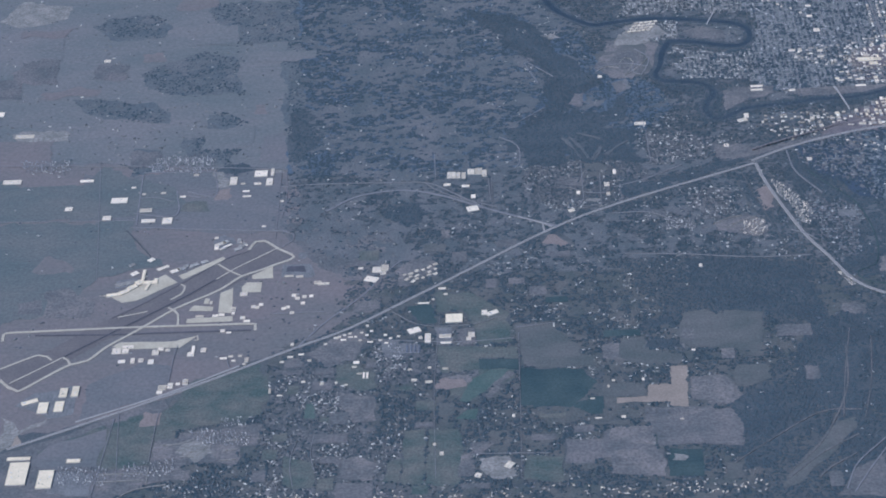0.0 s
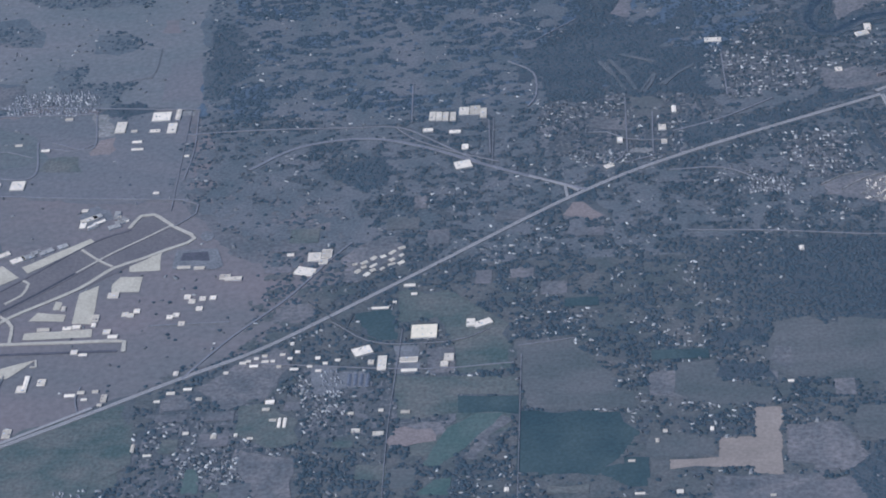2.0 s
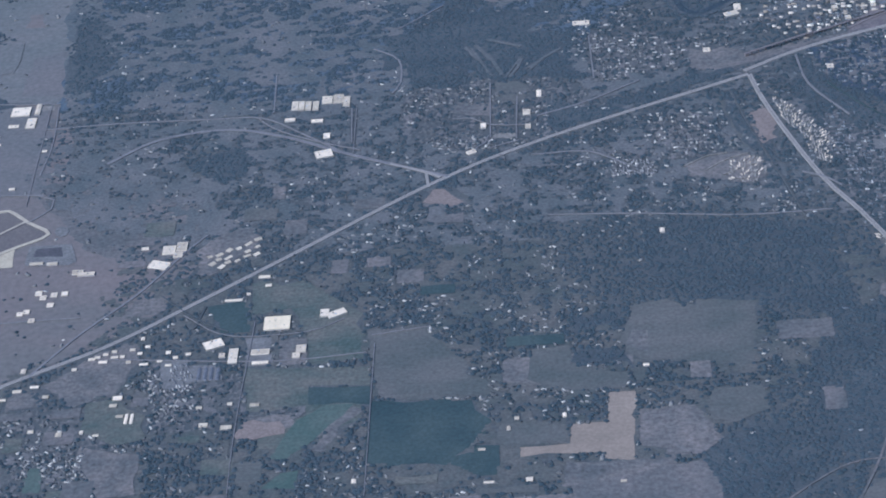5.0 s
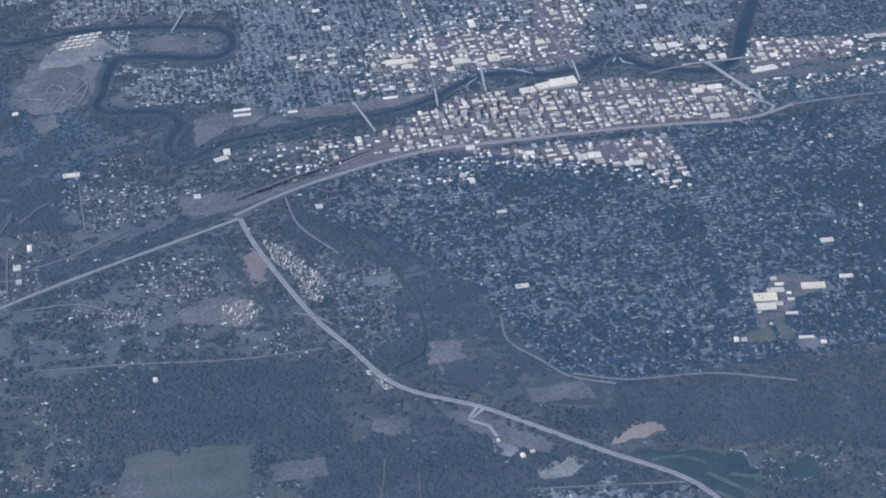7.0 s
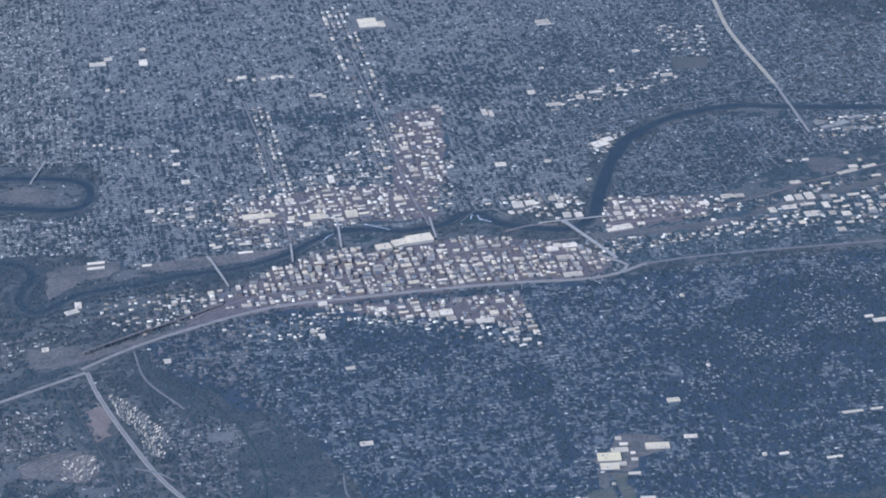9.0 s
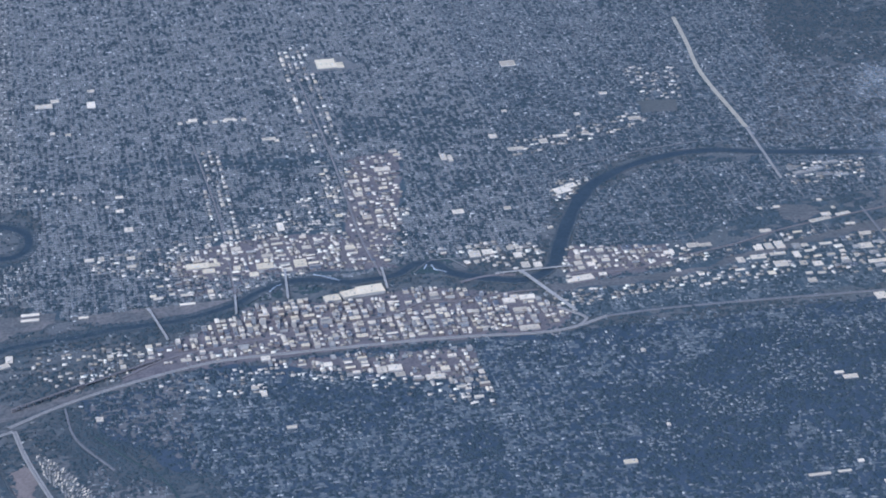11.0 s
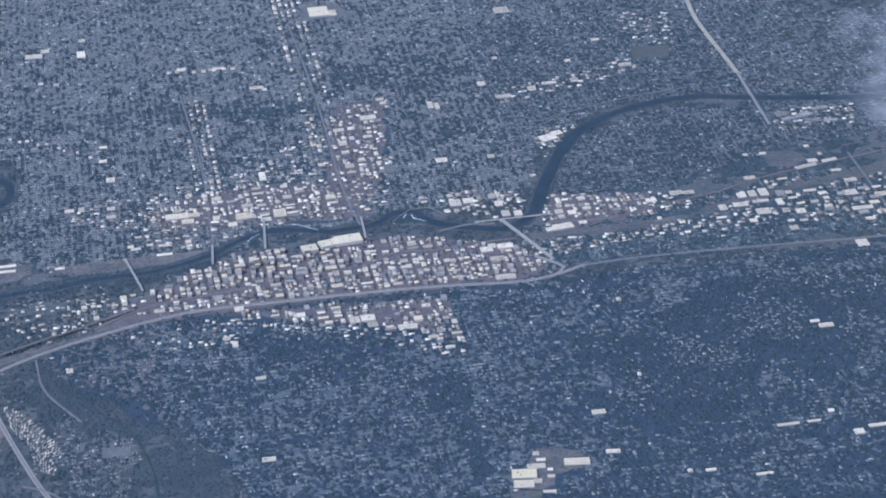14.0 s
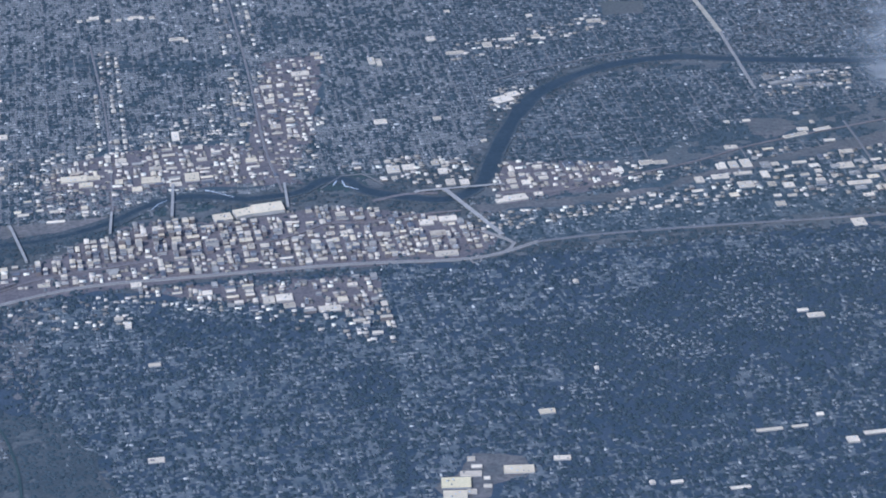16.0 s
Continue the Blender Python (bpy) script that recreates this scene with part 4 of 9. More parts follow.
cover([(7.91, 6.10), (13.27, 5.76), (13.20, 4.88), (12.79, 3.89), (11.92, 4.33), (10.98, 4.86), (9.01, 5.50)], 14, 0, 3, 0.0)
patch("downtown_ground", "grey-brown paved city blocks", [(7.91, 6.10), (13.27, 5.76), (13.20, 4.88), (12.79, 3.89), (11.92, 4.33), (10.98, 4.86), (9.01, 5.50)], CITY)
cover([(6.13, 11.50), (6.58, 12.71), (9.10, 13.34), (11.00, 12.89), (12.20, 10.55), (8.57, 10.78)], 14, 0, 3, 0.0)
patch("downtown_ground", "grey-brown paved shopping district", [(6.13, 11.50), (6.58, 12.71), (9.10, 13.34), (11.00, 12.89), (12.20, 10.55), (8.57, 10.78)], CITY)
cover([(11.85, 18.01), (13.44, 18.06), (12.64, 12.89), (11.82, 10.64), (10.85, 11.05)], 14, 0, 3, 0.0)
patch("downtown_ground", "paved blocks beside the river park", [(6.40, 11.45), (8.70, 10.85), (8.50, 10.25), (7.90, 9.95), (6.30, 10.05), (5.90, 10.50)], CITY)
patch("downtown_ground", "paved strip of shops", [(11.85, 18.01), (13.44, 18.06), (12.64, 12.89), (11.82, 10.64), (10.85, 11.05)], CITY)
cover([(16.64, 10.81), (19.48, 10.33), (19.44, 9.04), (16.42, 8.60)], 14, 0, 3, 0.0)
patch("downtown_ground", "paved works district", [(16.64, 10.81), (19.48, 10.33), (19.44, 9.04), (16.42, 8.60)], CITY)
patch("bare_earth", "brown bare ground beside the railway", [(23.05, 11.91), (23.87, 11.96), (24.14, 11.25), (23.54, 10.85), (22.99, 11.14)], DRY2)
patch("field", "dark green cropped field with straight edges", [(-8.48, -8.18), (-7.16, -8.29), (-7.14, -8.89), (-8.45, -8.82)], DGREEN)
patch("bare_earth", "brown farmyard earth", [(-9.68, -9.13), (-9.21, -9.08), (-8.93, -9.44), (-9.26, -9.80), (-9.65, -9.63)], BROWN)
patch("gravel_lot", "grey gravel yard with parked trailers", [(-11.79, -6.88), (-11.20, -6.89), (-11.08, -7.98), (-11.65, -7.97)], GRAVEL)
patch("gravel_lot", "grey yard round a warehouse", [(-10.01, -6.22), (-9.41, -6.23), (-9.34, -7.33), (-9.91, -7.29)], GRAVEL)
patch("gravel_lot", "brown-grey yard round a warehouse", [(-9.25, -6.35), (-8.63, -6.34), (-8.59, -7.31), (-9.17, -7.35)], BROWN)
patch("bare_earth", "pale brown yards along the highway", [(-13.37, -6.43), (-12.40, -6.15), (-12.24, -7.05), (-12.68, -8.05), (-13.41, -8.10), (-14.46, -7.71)], BROWN)
patch("field", "brown stubble field", [(-1.54, -9.70), (-0.77, -9.66), (-0.41, -9.79), (-0.51, -10.99), (-1.56, -10.93)], BROWN)
patch("field", "pale fallow field", [(-4.40, -9.87), (-3.04, -10.06), (-3.06, -10.59), (-4.25, -10.67), (-4.53, -10.52)], OLIVE)
patch("bare_earth", "pale strip beside the railway", [(0.94, 2.86), (1.20, 2.69), (1.50, 1.30), (1.69, 0.39), (1.43, 0.45), (1.23, 1.35)], OLIVE)
patch("gravel_pit", "pale gravel bench", [(7.09, -8.45), (7.77, -8.08), (8.01, -8.38), (7.62, -8.84), (7.13, -8.83)], SAND)
patch("golf_course", "green golf fairway beside the highway", [(9.43, -8.32), (10.31, -8.24), (10.99, -9.39), (11.14, -10.67), (10.72, -10.43), (10.05, -9.28), (9.39, -8.74)], DGREEN)
patch("field", "grey-green field beside the highway", [(10.36, -10.91), (10.84, -10.91), (11.57, -12.48), (11.37, -13.18), (10.57, -11.91)], OLIVE)
patch("park", "olive works ground with looping tracks", [(-3.95, 13.21), (-1.85, 14.01), (-1.58, 11.94), (-2.07, 11.14), (-2.72, 11.29), (-3.62, 12.05)], OLIVE)
patch("park", "grey settling ground", [(-3.01, 11.01), (-2.60, 11.12), (-2.57, 10.15), (-2.93, 10.17)], GRAVEL)
patch("bare_earth", "pale scraped yard", [(-18.11, -0.23), (-17.94, 0.40), (-17.56, 0.29), (-17.34, -0.18), (-17.80, -0.77)], GRAVEL)
patch("field", "brown fallow field", [(-3.00, -11.86), (-0.66, -11.86), (-0.49, -12.88), (-3.00, -12.84)], DRY2)
patch("field", "brown stubble field", [(-1.28, -9.76), (-0.41, -9.64), (0.00, -10.53), (-0.71, -10.82), (-1.31, -10.86)], BROWN)
patch("field", "brown fallow field", [(-4.46, -12.44), (-3.05, -12.47), (-2.84, -13.95), (-4.78, -13.97)], DRY2)
patch("field", "brown fallow field", [(-5.73, -12.89), (-4.54, -12.96), (-4.83, -14.22), (-5.77, -14.16)], DRY2)
patch("river_terrace", "brown-grey river terrace", [(3.32, 9.56), (4.39, 9.65), (7.80, 9.69), (7.63, 9.03), (6.18, 9.10), (4.33, 8.98)], BROWN)
patch("bare_earth", "brown river terrace", [(1.36, 9.91), (3.20, 9.99), (3.23, 9.37), (2.67, 9.03), (1.62, 9.07)], BROWN)
patch("field", "green school field", [(21.17, 20.24), (22.41, 20.03), (22.19, 19.14), (21.08, 19.22)], OLIVE)
patch("bare_earth", "sandy plateau yard", [(-26.84, 8.49), (-25.84, 8.78), (-24.64, 8.76), (-24.69, 7.89), (-26.45, 7.87)], SAND)
cover([(5.06, 19.04), (7.36, 19.13), (11.27, 18.59), (11.33, 17.92), (8.90, 17.86), (5.20, 18.43)], 90, 15, 20, 0.18)
cover([(2.79, 19.22), (4.89, 18.67), (4.86, 18.04), (2.94, 18.42)], 90, 15, 20, 0.18)
patch("river_park", "wooded island between the river channels", [(9.07, 9.88), (9.71, 9.94), (10.13, 9.78), (10.40, 9.36), (9.91, 9.20), (9.18, 9.36)], DGREEN)
cover([(-22.33, 13.06), (-19.87, 14.90), (-18.41, 14.38), (-17.85, 10.96), (-19.32, 11.12), (-21.85, 11.72)], 10, 60, 0.8, 0.30)
patch("heath", "dark scrubby heath on the plateau", [(-22.33, 13.06), (-19.87, 14.90), (-18.41, 14.38), (-17.85, 10.96), (-19.32, 11.12), (-21.85, 11.72)], HEATH, 0.14)
cover([(-24.77, 17.85), (-23.04, 18.50), (-21.59, 17.70), (-21.62, 16.27), (-23.95, 16.32)], 10, 60, 0.8, 0.30)
patch("heath", "dark scrubby heath on the plateau", [(-24.77, 17.85), (-23.04, 18.50), (-21.59, 17.70), (-21.62, 16.27), (-23.95, 16.32)], HEATH, 0.14)
cover([(-19.98, 7.69), (-18.35, 7.62), (-17.87, 5.80), (-19.46, 5.86)], 10, 60, 0.8, 0.30)
patch("heath", "dark scrubby heath on the plateau", [(-19.98, 7.69), (-18.35, 7.62), (-17.87, 5.80), (-19.46, 5.86)], HEATH, 0.14)
cover([(-21.70, 6.92), (-20.99, 6.85), (-20.71, 5.21), (-21.70, 5.08)], 10, 60, 0.8, 0.30)
patch("heath", "dark scrubby heath on the plateau", [(-21.70, 6.92), (-20.99, 6.85), (-20.71, 5.21), (-21.70, 5.08)], HEATH, 0.14)
cover([(-20.24, 19.26), (-16.28, 19.38), (-15.89, 15.40), (-19.24, 15.80)], 10, 60, 0.8, 0.30)
patch("heath", "dark scrubby heath on the plateau", [(-20.24, 19.26), (-16.28, 19.38), (-15.89, 15.40), (-19.24, 15.80)], HEATH, 0.14)
cover([(-24.68, 11.19), (-20.87, 10.26), (-20.90, 9.01), (-24.16, 9.85)], 10, 60, 0.8, 0.30)
patch("heath", "dark scrubby heath on the plateau", [(-24.68, 11.19), (-20.87, 10.26), (-20.90, 9.01), (-24.16, 9.85)], HEATH, 0.14)
cover([(-16.62, 15.20), (-15.86, 15.10), (-14.85, 4.87), (-15.63, 4.94)], 10, 60, 0.8, 0.30)
patch("heath", "dark scrubby heath on the plateau", [(-16.62, 15.20), (-15.86, 15.10), (-14.85, 4.87), (-15.63, 4.94)], HEATH, 0.14)
patch("grazed_flat", "grey-green grazed flat north of the airport", [(-23.58, 5.23), (-21.69, 5.00), (-18.34, 4.89), (-15.86, 4.74), (-15.33, 0.39), (-17.32, 0.53), (-21.30, 1.11), (-22.64, 1.26)], FLAT)
patch("field", "brown scraped field on the plateau", [(-17.40, 9.37), (-17.38, 10.14), (-17.01, 10.14), (-16.83, 9.33)], DRY)
wood("forest", "dark pine grove on the plateau", [(-19.57, 6.55), (-19.63, 7.50), (-19.13, 7.65), (-18.58, 7.79), (-17.77, 6.94), (-17.72, 6.32), (-18.43, 6.26)], 15, 230, HEATH)
wood("forest", "dark grove beside the trailer park", [(-18.35, 4.88), (-18.20, 5.50), (-17.24, 5.55), (-17.00, 4.92), (-17.55, 4.63)], 10, 120)
wood("forest", "dark grove among plateau farms", [(-19.12, 8.50), (-19.21, 9.61), (-17.97, 9.22), (-17.58, 8.08), (-18.28, 7.85)], 10, 120, HEATH)
wood("forest", "dark pine grove beside the curved road", [(-12.04, 1.22), (-11.77, 1.86), (-10.59, 2.08), (-10.19, 1.33), (-10.49, 0.57), (-11.45, 0.49)], 15, 230)
wood("forest", "dark trees at the plateau edge", [(-15.67, 5.55), (-15.88, 7.86), (-15.86, 9.37), (-15.16, 9.72), (-14.56, 8.11), (-14.77, 6.46), (-15.16, 5.49)], 15, 190)
patch("field", "grey-green field on the plateau", [(-16.88, 5.50), (-16.88, 7.56), (-15.98, 7.87), (-15.75, 5.36)], FLAT)
patch("bare_earth", "tan yard beside the dark lot", [(-18.45, 3.73), (-18.49, 4.94), (-18.10, 4.91), (-17.98, 3.71)], SAND)
patch("bare_earth", "tan yard south of the dark lot", [(-18.41, 2.87), (-18.29, 3.61), (-17.94, 3.63), (-17.90, 2.81)], RED)
patch("bare_earth", "tan strip beside the warehouses", [(-16.23, 4.67), (-16.23, 4.92), (-15.77, 4.88), (-15.77, 4.61)], SAND)
patch("field", "green field between the warehouses", [(-19.60, 2.16), (-19.43, 2.79), (-18.64, 2.80), (-18.41, 2.03)], GREEN)
wood("forest", "dark pine slope round the golf course", [(-7.52, 7.27), (-6.32, 7.32), (-4.83, 7.32), (-2.38, 6.78), (-2.14, 4.34), (-3.13, 4.47), (-3.65, 4.73), (-4.18, 4.41), (-5.42, 5.16), (-6.29, 4.87), (-6.91, 4.46), (-7.04, 5.87)], 15, 230)
patch("park", "olive oval playing field", [(-4.57, 4.07), (-4.51, 4.45), (-3.89, 4.43), (-3.60, 4.04), (-3.90, 3.85)], OLIVE)
patch("park", "grey-green school ground", [(-4.53, 3.49), (-4.40, 3.85), (-3.77, 3.78), (-3.74, 3.45)], OLIVE)
patch("bare_earth", "reddish graded ground beside the freeway", [(-6.27, -1.13), (-6.05, -0.56), (-5.69, -0.52), (-5.20, -1.08), (-5.42, -1.22)], RED)
patch("bare_earth", "brown bare hillside", [(-5.61, 2.96), (-5.42, 3.60), (-4.86, 3.34), (-4.67, 2.66)], BROWN)
patch("bare_earth", "pale scraped yard beside the freeway", [(-4.59, 1.46), (-4.45, 1.81), (-4.08, 1.85), (-4.00, 1.63)], SAND)
patch("field", "brown fallow farm field", [(-3.19, -12.12), (-3.08, -11.29), (-1.72, -11.36), (-0.89, -11.32), (-0.96, -12.33)], BROWN)
patch("field", "brown fallow farm field", [(-1.35, -10.98), (-1.25, -9.73), (-0.76, -9.64), (-0.86, -11.01)], BROWN)
patch("field", "grey-green hay field", [(-1.75, -7.63), (-1.57, -5.95), (-0.82, -5.73), (-0.48, -5.98), (-0.62, -7.86), (-1.22, -8.08)], OLIVE)
patch("field", "grey-green stubble field", [(-3.84, -8.41), (-3.73, -7.32), (-2.92, -7.25), (-2.72, -8.09), (-1.71, -8.38), (-1.74, -8.91), (-3.06, -8.87)], OLIVE)
patch("field", "brown-green rough field", [(-6.46, -8.73), (-6.47, -7.99), (-5.42, -7.94), (-4.63, -8.35), (-4.71, -8.87)], OLIVE)
patch("field", "dark cropped corner field", [(-5.58, -10.99), (-4.96, -10.78), (-4.43, -10.76), (-4.43, -11.58), (-4.82, -11.59)], DGREEN)
wood("forest", "dark wood between the fields", [(-2.99, -7.94), (-2.77, -7.54), (-1.90, -7.55), (-1.66, -8.18), (-2.25, -8.27)], 40, 90)
wood("forest", "dark wood above the fields", [(-2.97, -6.26), (-1.82, -6.07), (-1.78, -6.79), (-2.83, -6.91)], 30, 120)
patch("bare_earth", "brown bare farm land", [(-1.80, -7.21), (-1.53, -6.74), (-1.18, -6.84), (-1.31, -7.60)], BROWN)
patch("bare_earth", "brown eroded farm yard", [(-9.65, -9.54), (-9.52, -9.10), (-8.84, -9.08), (-8.78, -9.41), (-9.28, -9.70)], BROWN)
patch("bare_earth", "brown farm strip", [(-8.30, -10.42), (-7.57, -8.98), (-7.28, -9.13), (-7.46, -9.58), (-8.10, -10.43)], BROWN)
patch("field", "bright green pasture", [(-9.14, -10.61), (-8.66, -9.36), (-8.05, -8.88), (-7.49, -8.89), (-8.23, -10.04), (-8.83, -10.69)], LUSH)
patch("field", "bright green pasture", [(-9.24, -11.59), (-8.88, -11.12), (-8.50, -11.03), (-8.54, -11.64)], LUSH)
patch("field", "green pasture south of the freeway", [(-16.99, -10.56), (-16.94, -9.53), (-15.80, -8.95), (-15.51, -8.70), (-15.36, -10.16), (-15.99, -10.76)], GREEN)
patch("field", "green pasture among houses", [(-13.25, -9.28), (-13.26, -8.27), (-12.61, -8.18), (-11.88, -8.85), (-11.79, -9.65), (-12.41, -9.86)], GREEN)
patch("field", "bright green yard among houses", [(-14.15, -11.26), (-14.15, -10.44), (-13.90, -10.46), (-13.79, -11.28)], LUSH)
patch("field", "green pasture among houses", [(-10.56, -11.01), (-10.52, -10.51), (-9.89, -10.55), (-9.85, -11.06)], GREEN)
patch("bare_earth", "reddish brown yards along the highway", [(-13.87, -8.02), (-13.84, -7.60), (-13.34, -7.57), (-13.03, -8.08), (-13.57, -8.38)], BROWN)
patch("bare_earth", "brown yard along the highway", [(-15.13, -8.46), (-15.10, -7.85), (-14.48, -7.83), (-14.23, -8.40)], BROWN)
patch("bare_earth", "pale yards beside the airport road", [(-12.91, -5.08), (-12.76, -4.49), (-12.07, -4.40), (-11.94, -4.87), (-12.17, -5.15)], BROWN)
patch("field", "dark bare field between taxiway and freeway", [(-14.45, -6.85), (-14.10, -6.30), (-13.05, -4.99), (-12.77, -5.17), (-13.97, -6.60)], DRY)
cover([(4.67, 1.72), (6.37, 0.94), (7.11, -1.23), (7.21, -2.54), (7.31, -3.79), (8.38, -4.97), (9.32, -5.39), (9.00, -6.25), (7.08, -5.75), (5.92, -5.16), (5.55, -3.43), (5.32, -1.89), (5.55, -0.38), (4.97, 0.82)], 25, 110, 0.3, 0.16)
patch("valley_meadow", "dark scrubby valley floor", [(4.67, 1.72), (6.37, 0.94), (7.11, -1.23), (7.21, -2.54), (7.31, -3.79), (8.38, -4.97), (9.32, -5.39), (9.00, -6.25), (7.08, -5.75), (5.92, -5.16), (5.55, -3.43), (5.32, -1.89), (5.55, -0.38), (4.97, 0.82)], WOODS)
wood("valley_wood", "dark trees along the creek", [(3.10, 4.68), (3.33, 4.18), (3.81, 2.76), (4.92, 1.53), (5.27, 1.03), (4.81, 0.72), (4.21, 1.40), (3.47, 2.83)], 15, 230)
wood("valley_wood", "dark trees along the creek bends", [(5.28, -0.32), (5.58, -0.65), (5.48, -2.18), (4.97, -2.94), (4.27, -3.29), (4.25, -2.92), (4.83, -2.54), (5.20, -1.86)], 20, 200)
wood("valley_wood", "dark trees on the valley floor", [(6.00, 0.33), (6.49, 0.36), (6.54, -1.38), (6.47, -2.63), (6.13, -2.69), (6.02, -1.27)], 20, 170)
patch("valley_field", "brown field on the valley floor", [(5.41, -2.83), (6.30, -2.85), (6.22, -3.81), (5.39, -3.83)], BROWN)
patch("valley_field", "brown-grey field under the slope", [(7.32, -5.17), (8.78, -5.19), (8.94, -5.96), (7.27, -5.76)], DRY2)
wood("valley_wood", "dark strip of trees beside the railway", [(1.20, 3.18), (1.53, 2.74), (1.98, 0.51), (2.43, -1.89), (2.21, -2.17), (1.70, 0.04), (1.20, 2.19)], 20, 200)
patch("bare_earth", "pale terrace beside the highway", [(2.08, 2.28), (2.24, 1.82), (2.36, 0.70), (2.06, 0.63), (1.71, 2.08)], RED)
wood("forest", "dark smooth forest below the hill", [(9.55, -5.49), (12.87, -6.39), (12.30, -8.46), (11.22, -8.45), (10.41, -7.21), (9.38, -6.82)], 15, 230)
wood("forest", "dark pine slope north of the freeway", [(-3.32, 3.44), (-2.22, 2.78), (1.12, 4.37), (1.55, 4.36), (1.68, 4.16), (-0.96, 2.93), (-3.22, 1.70), (-3.56, 2.09)], 20, 200)
patch("bare_earth", "brown slope beside the railway bridge", [(0.35, 4.62), (0.75, 5.20), (1.61, 5.01), (1.70, 4.45), (1.11, 4.28)], BROWN)
cover([(23.99, 21.01), (25.86, 21.22), (27.84, 18.36), (26.95, 14.68), (23.82, 15.49), (23.81, 17.85)], 70, 20, 30, 0.44)
cover([(18.52, 15.03), (21.77, 15.40), (23.44, 14.77), (23.56, 12.94), (20.64, 11.78), (17.85, 11.38), (17.11, 11.57)], 85, 25, 28, 0.34)
cover([(20.34, 14.36), (22.29, 14.25), (21.99, 11.99), (20.19, 11.89)], 110, 40, 20, 0.16)
cover([(21.47, 21.68), (23.49, 21.14), (23.58, 17.04), (23.62, 15.96), (20.70, 17.15), (17.20, 16.59), (16.48, 17.20), (19.43, 19.01)], 85, 20, 28, 0.34)
cover([(8.86, 18.56), (11.46, 18.09), (11.44, 17.35), (8.78, 17.75)], 110, 20, 18, 0.06)
cover([(11.91, 21.53), (14.50, 20.31), (14.29, 19.05), (11.95, 19.23)], 100, 20, 22, 0.22)
patch("bare_earth", "tan graded ground beside the hangars", [(-23.90, -12.53), (-24.20, -10.65), (-23.94, -10.80), (-23.46, -11.31), (-22.68, -10.61), (-22.68, -10.88), (-23.36, -11.45), (-23.47, -12.23)], SAND)
patch("apron", "pale concrete yard round the hangars", [(-23.83, -9.99), (-23.29, -9.27), (-21.84, -8.87), (-21.81, -10.53), (-22.58, -10.75), (-23.13, -10.31)], GRAVEL)
patch("field", "green field south of the freeway", [(-20.62, -13.51), (-20.45, -11.16), (-19.65, -11.14), (-19.00, -11.25), (-18.95, -13.48), (-20.44, -13.64)], GREEN)
patch("field", "dry brown field beside the freeway", [(-23.00, -13.24), (-22.36, -12.23), (-20.57, -11.42), (-20.66, -13.50), (-22.17, -13.54)], FLAT)
patch("field", "green field beside the freeway", [(-18.92, -11.25), (-18.87, -10.58), (-17.73, -9.55), (-16.65, -8.92), (-16.15, -11.16), (-16.93, -11.31), (-17.56, -11.34)], GREEN)
patch("field", "brown rough ground by the freeway", [(-21.59, -10.95), (-21.55, -8.89), (-19.74, -7.58), (-18.88, -7.93), (-18.84, -9.06), (-19.18, -9.67)], FLAT)
patch("bare_earth", "tan walled farmyard", [(-19.48, -11.22), (-19.50, -10.40), (-18.92, -10.55), (-18.88, -11.26)], RED)
patch("bare_earth", "brown bare housing site", [(-18.93, -12.96), (-18.91, -12.05), (-17.57, -12.00), (-16.20, -11.95), (-16.18, -13.64), (-17.51, -13.44), (-18.40, -13.12)], BROWN)
patch("bare_earth", "pale terraced earth on the housing site", [(-18.19, -12.88), (-17.93, -12.37), (-17.25, -12.15), (-16.86, -12.96), (-17.52, -13.41)], SAND)
patch("bare_earth", "brown bare housing site", [(-20.58, -14.39), (-20.53, -13.57), (-19.12, -13.66), (-17.64, -13.68), (-17.55, -14.26), (-19.03, -14.49), (-19.80, -15.06), (-20.55, -14.65)], BROWN)
patch("field", "grey-green lot", [(-22.06, -14.81), (-22.03, -13.68), (-20.73, -13.82), (-20.65, -15.01)], GRAVEL)
patch("field", "green pasture among farms", [(-10.88, -14.96), (-10.88, -12.15), (-10.21, -12.06), (-10.19, -15.00)], GREEN)
patch("field", "green pasture among farms", [(-10.07, -13.37), (-10.10, -12.07), (-9.16, -12.12), (-9.00, -12.53), (-8.99, -13.05), (-9.09, -15.07), (-10.15, -15.01), (-10.14, -13.75)], GREEN)
patch("field", "dark green pasture among farms", [(-11.49, -14.80), (-11.37, -13.80), (-10.91, -13.57), (-10.96, -14.83)], GREEN)
patch("field", "brown stubble field", [(-9.12, -14.69), (-9.03, -13.56), (-8.72, -13.45), (-8.60, -14.60)], BROWN)
patch("bare_earth", "pale farmyard with white barns", [(-8.53, -14.35), (-8.30, -13.67), (-7.38, -13.66), (-7.31, -14.67), (-7.92, -14.89)], SAND)
patch("bare_earth", "brown hamlet yards", [(-8.68, -13.45), (-8.69, -12.87), (-8.14, -12.84), (-8.14, -13.46)], BROWN)
patch("bare_earth", "brown yards among houses", [(-13.02, -14.59), (-12.84, -13.59), (-12.00, -13.38), (-11.67, -13.91), (-11.87, -14.78)], BROWN)
patch("bare_earth", "brown yards among houses", [(-13.07, -10.54), (-13.02, -9.86), (-11.88, -10.20), (-11.76, -11.56), (-12.46, -11.65)], BROWN)
patch("field", "green field south of the houses", [(-14.62, -14.74), (-14.72, -13.22), (-13.69, -13.66), (-13.62, -14.93), (-14.29, -15.01)], GREEN)
